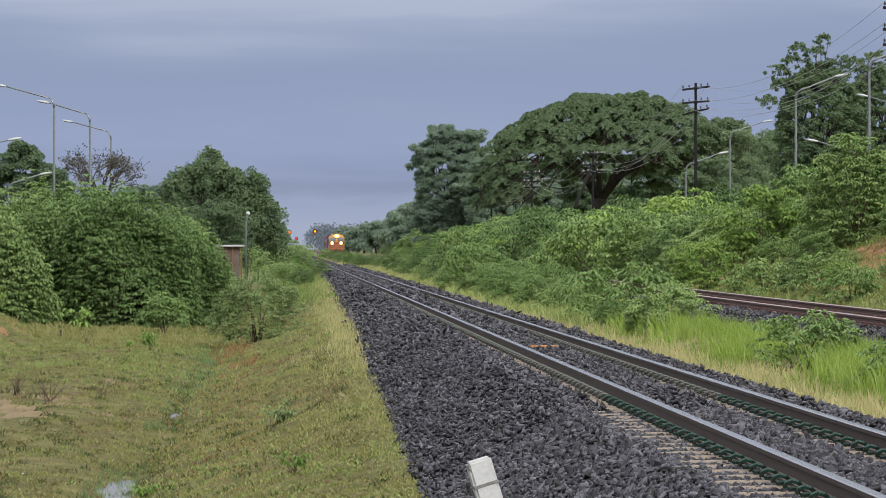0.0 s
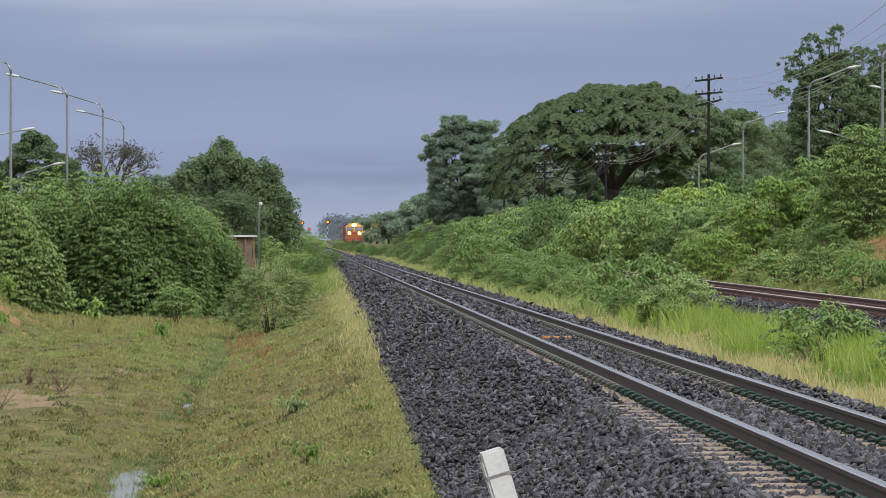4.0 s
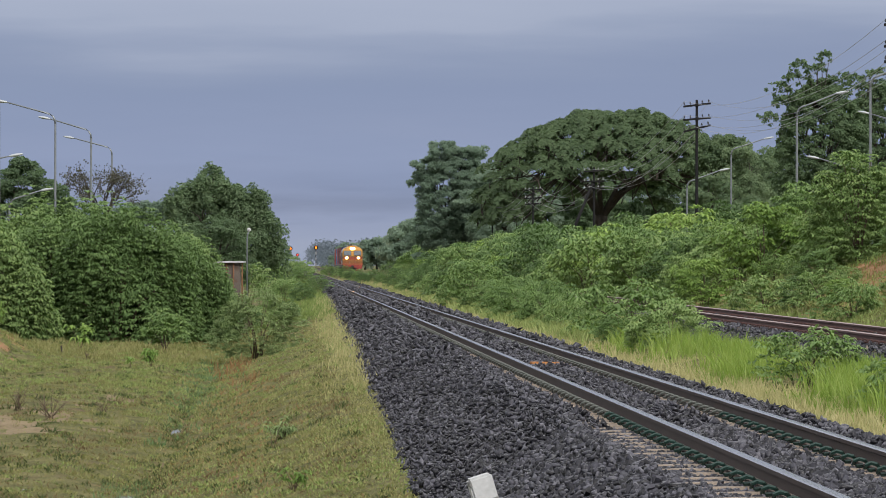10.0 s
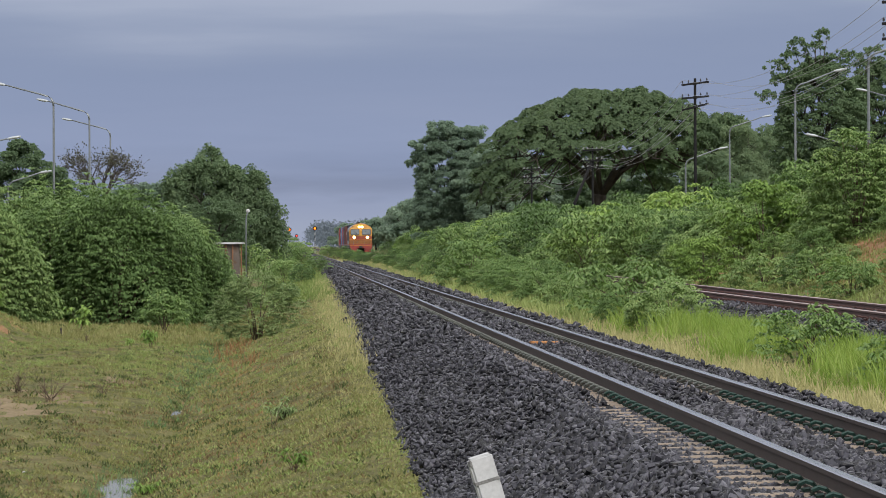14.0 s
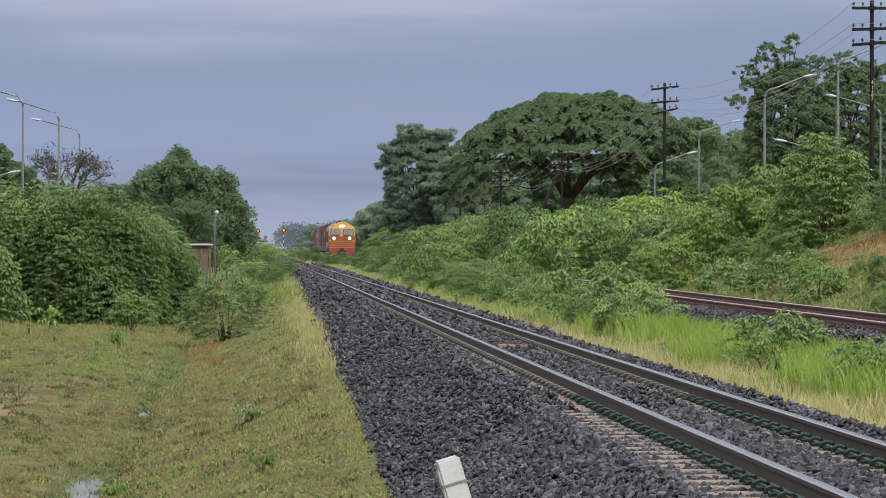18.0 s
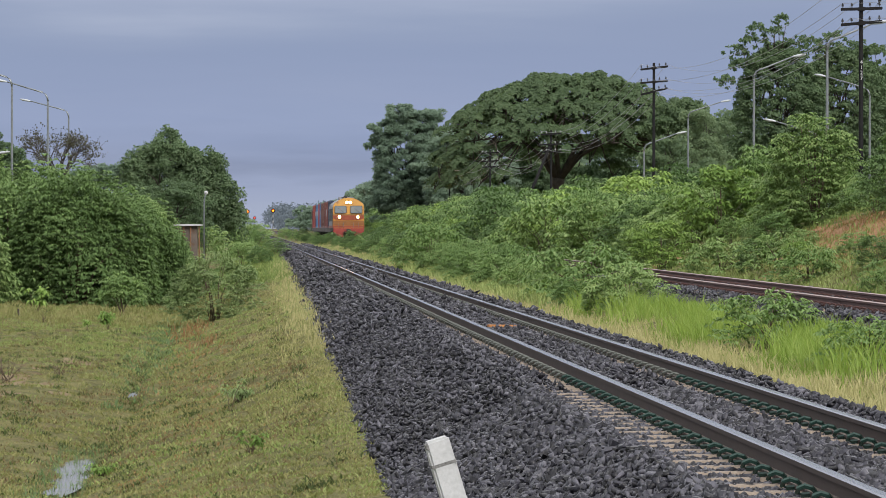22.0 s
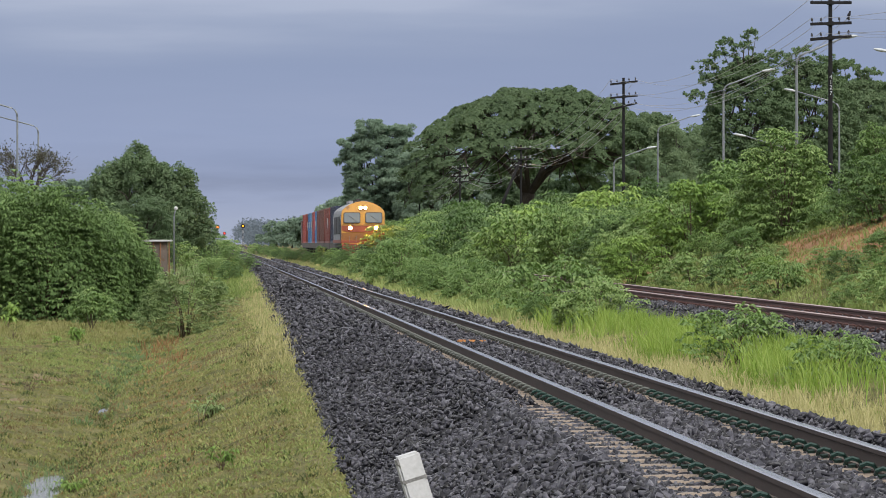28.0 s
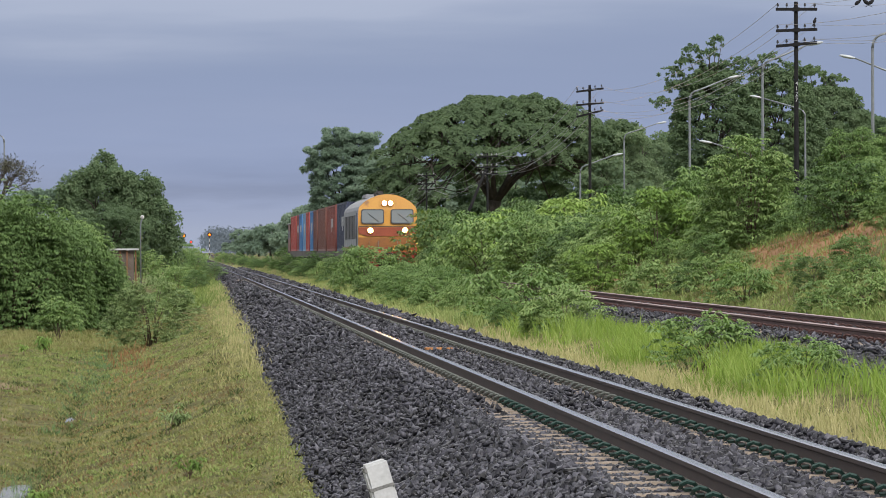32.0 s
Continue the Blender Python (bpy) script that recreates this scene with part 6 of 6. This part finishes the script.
# grey frame, darkened so the shaded gap under the load is in its colour
M_SOLE = surface("grey_wagon_frame_with_gap_shade", (0.035, 0.032, 0.03), (0.12, 0.108, 0.10), 0.85, 3, 30, 0.3, 0.006)
M_GRILLE = surface("dark_grille", (0.015, 0.016, 0.018), (0.05, 0.05, 0.055), 0.6, 3, 40, 0.3, 0.006)
M_HEADLIGHT = glow("lit_headlight_bowl", (1.0, 0.52, 0.15), 30.0)
M_BULB = glow("lit_headlight_bulb", (1.0, 0.42, 0.10), 2200.0)


def glass_material():
    m, n, l, b = material("cab_glass_with_sky_tint")
    # base grey is raised: part of the sky's reflection is painted in
    b.inputs["Base Color"].default_value = (0.10, 0.12, 0.13, 1)
    b.inputs["Roughness"].default_value = 0.05
    b.inputs["Specular IOR Level"].default_value = 0.9
    return m


M_CAB_GLASS = glass_material()
SECTION = [(-1.40, 0.98), (-1.40, 2.96), (-1.34, 3.14), (-1.12, 3.36), (-0.80, 3.55), (-0.42, 3.69), (0.0, 3.74), (0.42, 3.69), (0.80, 3.55), (1.12, 3.36), (1.34, 3.14), (1.40, 2.96), (1.40, 0.98)]


def extrude(name, outline, y0, y1, mat, parent, label="", fold=None):
    """A plate with the outline [(x, z)] from y0 to y1; fold(z) pushes it back."""
    n = len(outline)
    f = fold or (lambda z: 0.0)
    verts = [(x, y0 + f(z), z) for x, z in outline] + [(x, y1 + f(z), z) for x, z in outline]
    faces = [tuple(range(n)), tuple(range(n, 2 * n))[::-1]] + [(k, (k + 1) % n, n + (k + 1) % n, n + k) for k in range(n)]
    ob = solid(name, verts, faces, mat, parent)
    if label:
        ob["label"] = label
    return ob


def rounded(cx, cz, w, h, r=0.08):
    pts = []
    for sx, sz, a0 in ((1, 1, 0), (-1, 1, 90), (-1, -1, 180), (1, -1, 270)):
        for k in range(4):
            a = radians(a0 + 30 * k)
            pts.append((cx + sx * (w / 2 - r) + r * math.cos(a), cz + sz * (h / 2 - r) + r * math.sin(a)))
    return pts


def bogie(parent, y, axles=2, gap=2.0):
    bm = bmesh.new()
    for s in (-1, 1):
        add_box(bm, s * 0.78 - 0.06, s * 0.78 + 0.06, y - gap * (axles - 1) / 2 - 0.5, y + gap * (axles - 1) / 2 + 0.5, 0.42, 0.66, 0.03)
    add_box(bm, -0.75, 0.75, y - 0.25, y + 0.25, 0.5, 0.75, 0.02)
    b = part("bogie", bm, M_UNDER, parent)
    for k in range(axles):
        for s in (-1, 1):
            bm = bmesh.new()
            yy = y + (k - (axles - 1) / 2) * gap
            add_rod(bm, (s * 0.47, yy, 0.45), (s * 0.60, yy, 0.45), 0.45, sides=20)
            add_rod(bm, (s * 0.44, yy, 0.45), (s * 0.47, yy, 0.45), 0.48, sides=20)
            part("wheel", bm, M_RAIL_SIDE, b)
    return b


def lean_back(z):
    return 0.0 if z < 2.2 else (z - 2.2) * 0.16


def locomotive():
    ob = thing("locomotive", pose(float(second_x(752)), 752, SECOND_Z), "yellow-orange and red diesel locomotive with lit headlights", "train")
    n = len(SECTION)
    verts = [(x, y + (lean_back(z) if y < 1 else 0), z) for y in (0.10, 16.2) for x, z in SECTION]
    faces = [(k, k + 1, n + k + 1, n + k) for k in range(n - 1)] + [(0, n, 2 * n - 1, n - 1), tuple(range(n, 2 * n))]
    body = solid("body", verts, faces, [M_SILVER, M_ROOF], ob)
    for p in body.data.polygons:
        if p.index in range(1, n - 2):
            p.material_index = 1
    extrude("cab_front", SECTION, 0.0, 0.10, M_YELLOW, ob, "golden yellow cab front", lean_back)
    extrude("cab_side", [(-1.415, 1.0), (-1.415, 2.82), (-1.402, 2.82), (-1.402, 1.0)], 0.02, 0.32, M_YELLOW, ob, "yellow cab corner")
    # windscreens with black rubber frames
    for cx in (-0.72, 0.70):
        fr = extrude("windscreen_frame", rounded(cx, 2.66, 1.10, 0.70, 0.10), -0.022, 0.06, M_STRIPE, ob, "black rubber window frame", lean_back)
        extrude("windscreen", rounded(cx, 2.66, 1.00, 0.60, 0.08), -0.030, 0.05, M_CAB_GLASS, fr, "", lean_back)
        bm = bmesh.new()
        add_rod(bm, (cx + 0.30, -0.02, 2.40), (cx - 0.20, 0.03, 2.80), 0.012, sides=6)
        part("wiper", bm, M_STRIPE, fr)
    extrude("red_panel", [(-1.0, 1.72), (-1.38, 1.86), (-1.40, 2.14), (1.40, 2.14), (1.38, 1.86), (1.0, 1.72)], -0.012, 0.02, M_ORANGE_RED, ob, "faded red panel across the nose")
    extrude("nose_plate", [(-1.405, 1.22), (-1.405, 1.66), (1.405, 1.66), (1.405, 1.22)], -0.010, 0.02, M_NOSE, ob, "grimy orange lower nose plate")
    extrude("lower_band", [(-1.41, 1.02), (-1.41, 1.20), (1.41, 1.20), (1.41, 1.02)], -0.016, 0.02, M_ORANGE_RED, ob, "red band at the foot of the nose")
    extrude("nose_rail", [(-1.38, 2.17), (-1.38, 2.21), (1.38, 2.21), (1.38, 2.17)], -0.04, -0.015, M_STRIPE, ob)
    for px in (-0.9, -0.45, 0.45, 0.9):
        bm = bmesh.new()
        add_rod(bm, (px, -0.06, 1.06), (px, -0.06, 1.50), 0.012, sides=6)
        part("handrail", bm, M_GALV, ob)
    for px, pz, r in ((-0.83, 1.99, 0.13), (0.83, 1.99, 0.13), (-0.15, 3.30, 0.12), (0.15, 3.30, 0.12)):
        y0, n = lean_back(pz), 20
        ring = [(math.cos(2 * math.pi * k / n), math.sin(2 * math.pi * k / n)) for k in range(n)]
        verts = [(px + c * q, y0 + yy, pz + d * q) for q, yy in ((r + 0.035, 0.05), (r + 0.03, -0.10), (r, -0.10), (r, -0.03)) for c, d in ring]
        faces = [(a * n + k, a * n + (k + 1) % n, (a + 1) * n + (k + 1) % n, (a + 1) * n + k) for a in range(3) for k in range(n)]
        case = solid("headlight_case", verts, faces, M_NOSE, ob)
        bm = bmesh.new()
        bmesh.ops.create_uvsphere(bm, u_segments=16, v_segments=8, radius=r * 0.99, matrix=Matrix.Translation((px, -0.03 + y0, pz)) @ Matrix.Diagonal((1, 0.25, 1, 1)))
        part("headlight", bm, M_HEADLIGHT, case, "lit amber headlight bowl")
        bm = bmesh.new()
        bmesh.ops.create_uvsphere(bm, u_segments=12, v_segments=8, radius=r * 0.60, matrix=Matrix.Translation((px, -0.075 + y0, pz)) @ Matrix.Diagonal((1, 0.4, 1, 1)))
        part("bulb", bm, M_BULB, case, "lit warm white bulb")
    box("buffer_beam", -1.38, 1.38, -0.10, 0.25, 0.62, 0.98, M_RED_BEAM, ob, 0.02)
    for s in (-1, 1):
        extrude("snow_guard", [(s * 0.45, 0.18), (s * 0.45, 0.62), (s * 1.30, 0.62), (s * 1.22, 0.18)], -0.08, -0.03, M_RED_BEAM, ob, "red guard plate under the beam")
        box("step", s * 1.12 - 0.14, s * 1.12 + 0.14, -0.22, -0.10, 0.36, 0.40, M_UNDER, ob)
    bm = bmesh.new()
    add_box(bm, -0.13, 0.13, -0.48, -0.08, 0.62, 0.92, 0.03)
    add_box(bm, -0.22, 0.22, -0.56, -0.40, 0.64, 0.90, 0.04)
    part("coupler", bm, M_UNDER, ob)
    for px in (-0.5, -0.35, 0.4, 0.55):
        tubes("brake_hose", [([(px, -0.10, 0.70), (px, -0.2, 0.58), (px + 0.03, -0.2, 0.36)], [0.025, 0.025, 0.025])], M_UNDER, ob, 6)
    # the sides: doors, windows, grilles
    for s in (-1, 1):
        for y0, y1, z0, z1, mt, nm in ((0.55, 1.25, 2.25, 2.85, M_CAB_GLASS, "side_window"), (1.45, 2.05, 1.1, 2.85, M_GRILLE, "cab_door"), (3.2, 5.4, 1.6, 2.75, M_GRILLE, "grille"),
                                       (6.2, 8.6, 1.6, 2.75, M_GRILLE, "grille"), (9.4, 11.8, 1.6, 2.75, M_GRILLE, "grille"), (12.6, 14.8, 1.6, 2.75, M_GRILLE, "grille")):
            x0, x1 = sorted((s * 1.395, s * 1.425))
            box(nm, x0, x1, y0, y1, z0, z1, mt, ob)
        x0, x1 = sorted((s * 1.41, s * 1.44))
        box("side_band", x0, x1, 0.35, 16.1, 1.02, 1.22, M_ORANGE_RED, ob)
    box("underframe", -1.3, 1.3, 0.26, 16.1, 0.72, 0.975, M_UNDER, ob)
    box("fuel_tank", -1.25, 1.25, 6.0, 10.4, 0.28, 0.715, M_UNDER, ob, 0.08)
    for y in (3.2, 13.0):
        bogie(ob, y, 3, 1.65)
    bm = bmesh.new()
    add_box(bm, -0.35, -0.05, 3.0, 3.7, 3.62, 3.92, 0.03)
    part("exhaust_stack", bm, M_UNDER, ob)
    bm = bmesh.new()
    add_box(bm, -0.7, 0.7, 8.0, 11.0, 3.60, 3.84, 0.05)
    part("radiator_hood", bm, M_ROOF, ob)
    for px in (-0.55, -0.4):
        bm = bmesh.new()
        add_rod(bm, (px, 1.0, 3.62), (px, 1.0, 3.80), 0.05, 0.07, 8)
        part("horn", bm, M_UNDER, ob)
    return ob, 0.0


def paint(name, a, b):
    return surface(name, a, b, 0.55, 0.8, 12, 0.15, 0.004, spots=((0.10, 0.06, 0.045), 0.64, 0.9))


M_BOX = {"navy": paint("navy_container_paint", (0.012, 0.018, 0.045), (0.03, 0.04, 0.085)), "maroon": paint("maroon_container_paint", (0.13, 0.025, 0.018), (0.22, 0.05, 0.035)),
         "brown": paint("brown_container_paint", (0.10, 0.035, 0.025), (0.17, 0.06, 0.045)), "blue": paint("blue_container_paint", (0.03, 0.12, 0.30), (0.06, 0.20, 0.44)),
         "red": paint("red_container_paint", (0.26, 0.035, 0.03), (0.38, 0.07, 0.055)), "sky": paint("light_blue_container_paint", (0.10, 0.20, 0.34), (0.17, 0.30, 0.46))}


def container(tone, length, offset, words):
    """A shipping container with corrugated walls; its base lies on a wagon deck."""
    ob = thing("shipping_container", pose(float(second_x(752)), 752, SECOND_Z), words + " corrugated steel shipping container on a flat wagon", "container", "containers of the train")
    mt = M_BOX[tone]
    hw, h0, h1 = 1.19, 1.02, 3.60
    for s in (-1, 1):
        verts, faces = [], []
        y, k = 0.10, 0
        zs = (h0 + 0.12, h1 - 0.08)
        while y < length - 0.15:
            for dy, dx in ((0.0, 0.0), (0.10, 0.0), (0.16, -0.045), (0.26, -0.045)):
                verts += [(s * (hw + dx), min(y + dy, length - 0.1), z) for z in zs]
            y += 0.32
        for j in range(len(verts) // 2 - 1):
            faces.append((2 * j, 2 * j + 2, 2 * j + 3, 2 * j + 1))
        solid("side_wall", verts, faces, mt, ob)
        for yy in (0.0, length - 0.16):
            x0, x1 = sorted((s * (hw - 0.14), s * (hw + 0.02)))
            box("corner_post", x0, x1, yy, yy + 0.16, h0, h1, mt, ob)
        x0, x1 = sorted((s * (hw - 0.10), s * (hw + 0.02)))
        box("bottom_rail", x0, x1, 0.16, length - 0.16, h0, h0 + 0.13, mt, ob)
        box("top_rail", x0, x1, 0.16, length - 0.16, h1 - 0.09, h1 - 0.002, mt, ob)
        if tone in ("navy", "blue", "sky", "maroon"):
            x0, x1 = sorted((s * (hw + 0.004), s * (hw + 0.012)))
            for j in range(3):
                box("marking_bar", x0, x1, length * 0.32 + 0.9 * j, length * 0.32 + 0.9 * j + 0.55, 2.35 - 0.25 * (j % 2), 2.85, M_WHITE, ob, 0, "plain pale marking")
    box("roof", -hw + 0.05, hw - 0.05, 0.05, length - 0.05, h1 - 0.05, h1 - 0.01, mt, ob)
    box("floor", -hw + 0.08, hw - 0.08, 0.05, length - 0.05, h0 + 0.003, h0 + 0.05, M_UNDER, ob)
    for yy in (0.02, length - 0.07):
        box("end_wall", -hw + 0.15, hw - 0.15, yy, yy + 0.05, h0 + 0.02, h1 - 0.06, mt, ob)
        for px in (-0.55, -0.2, 0.2, 0.55):
            box("lock_rod", px - 0.02, px + 0.02, yy - 0.018 if yy < 1 else yy + 0.052, yy - 0.002 if yy < 1 else yy + 0.068, h0 + 0.1, h1 - 0.1, M_GALV, ob)
    return ob, offset


def flat_wagon(offset):
    ob = thing("flat_wagon", pose(float(second_x(752)), 752, SECOND_Z), "grimy flat wagon that carries shipping containers", "wagon", "wagons of the train")
    box("deck", -1.2, 1.2, 0.0, 13.2, 0.88, 1.018, M_UNDER, ob)
    for s in (-1, 1):
        x0, x1 = sorted((s * 1.14, s * 1.24))
        box("sole_bar", x0, x1, 0.0, 13.2, 0.62, 1.0, M_SOLE, ob)
    for y in (2.0, 11.2):
        bogie(ob, y, 2, 1.75)
    for y in (-0.35, 13.2):
        box("coupler", -0.1, 0.1, y, y + 0.35, 0.72, 0.92, M_UNDER, ob)
    return ob, offset


def brake_van(offset):
    ob = thing("brake_van", pose(float(second_x(752)), 752, SECOND_Z), "rusty brown brake van at the end of the train", "wagon", "wagons of the train")
    box("deck", -1.2, 1.2, 0.0, 8.0, 0.85, 1.0, M_UNDER, ob)
    box("body", -1.2, 1.2, 1.2, 6.8, 1.0, 3.1, M_BOX["brown"], ob, 0.03)
    n = 9
    outline = [(-1.3 + 2.6 * k / (n - 1), 3.1 + 0.28 * math.sin(math.pi * k / (n - 1))) for k in range(n)] + [(1.3, 3.06), (-1.3, 3.06)]
    extrude("roof", outline, 0.2, 7.8, M_ROOF, ob)
    for s in (-1, 1):
        for y in (0.1, 7.9):
            bm = bmesh.new()
            add_rod(bm, (s * 1.12, y, 1.0), (s * 1.12, y + (0.15 if y < 1 else -0.15), 3.07), 0.03, sides=6)
            part("veranda_post", bm, M_RUST, ob)
        for y in (2.0, 4.6):
            x0, x1 = sorted((s * 1.195, s * 1.215))
            box("window", x0, x1, y, y + 0.8, 2.0, 2.6, M_CAB_GLASS, ob)
    for y in (1.8, 6.2):
        bogie(ob, y, 2, 1.5)
    return ob, offset


TRAIN = [locomotive()]
GAP = 17.0
LOADS = [(("navy", 12.19, 0.5, "dark navy blue"),), (("maroon", 12.19, 0.5, "maroon"),), (("brown", 12.19, 0.5, "brown-red"),),
         (("brown", 6.06, 0.4, "brown"), ("blue", 6.06, 6.7, "bright blue")), (("red", 6.06, 0.4, "red"), ("sky", 6.06, 6.7, "light blue")),
         (("blue", 6.06, 0.4, "blue"), ("maroon", 6.06, 6.7, "maroon")), (("red", 12.19, 0.5, "faded red"),)]
for k, load in enumerate(LOADS):
    TRAIN.append(flat_wagon(GAP + 14.0 * k))
    for tone, length, inset, words in load:
        TRAIN.append(container(tone, length, GAP + 14.0 * k + inset, words))
TRAIN.append(brake_van(GAP + 14.0 * len(LOADS)))


def motions():
    """The train comes nearer at an even 17.4 m/s; every vehicle and load follows the loop line."""
    for ob, offset in TRAIN:
        rows = []
        for k in range(33):
            y = 752.8 - 17.4 * k + offset
            x0, x1 = float(second_x(y)), float(second_x(y + 12.0))
            rows.append((float(k), pose(x0, y, SECOND_Z, 0, 0, -math.degrees(math.atan2(x1 - x0, 12.0)))))
        walk(ob, rows)
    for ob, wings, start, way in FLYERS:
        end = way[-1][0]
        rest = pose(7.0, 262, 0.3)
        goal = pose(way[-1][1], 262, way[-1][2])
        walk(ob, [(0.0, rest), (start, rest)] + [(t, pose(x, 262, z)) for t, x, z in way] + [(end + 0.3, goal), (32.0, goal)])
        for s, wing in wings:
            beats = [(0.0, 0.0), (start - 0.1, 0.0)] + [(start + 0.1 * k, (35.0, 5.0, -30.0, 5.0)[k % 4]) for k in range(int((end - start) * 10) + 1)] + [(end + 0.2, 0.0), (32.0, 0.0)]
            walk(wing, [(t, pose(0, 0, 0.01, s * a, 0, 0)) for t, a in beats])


motions()
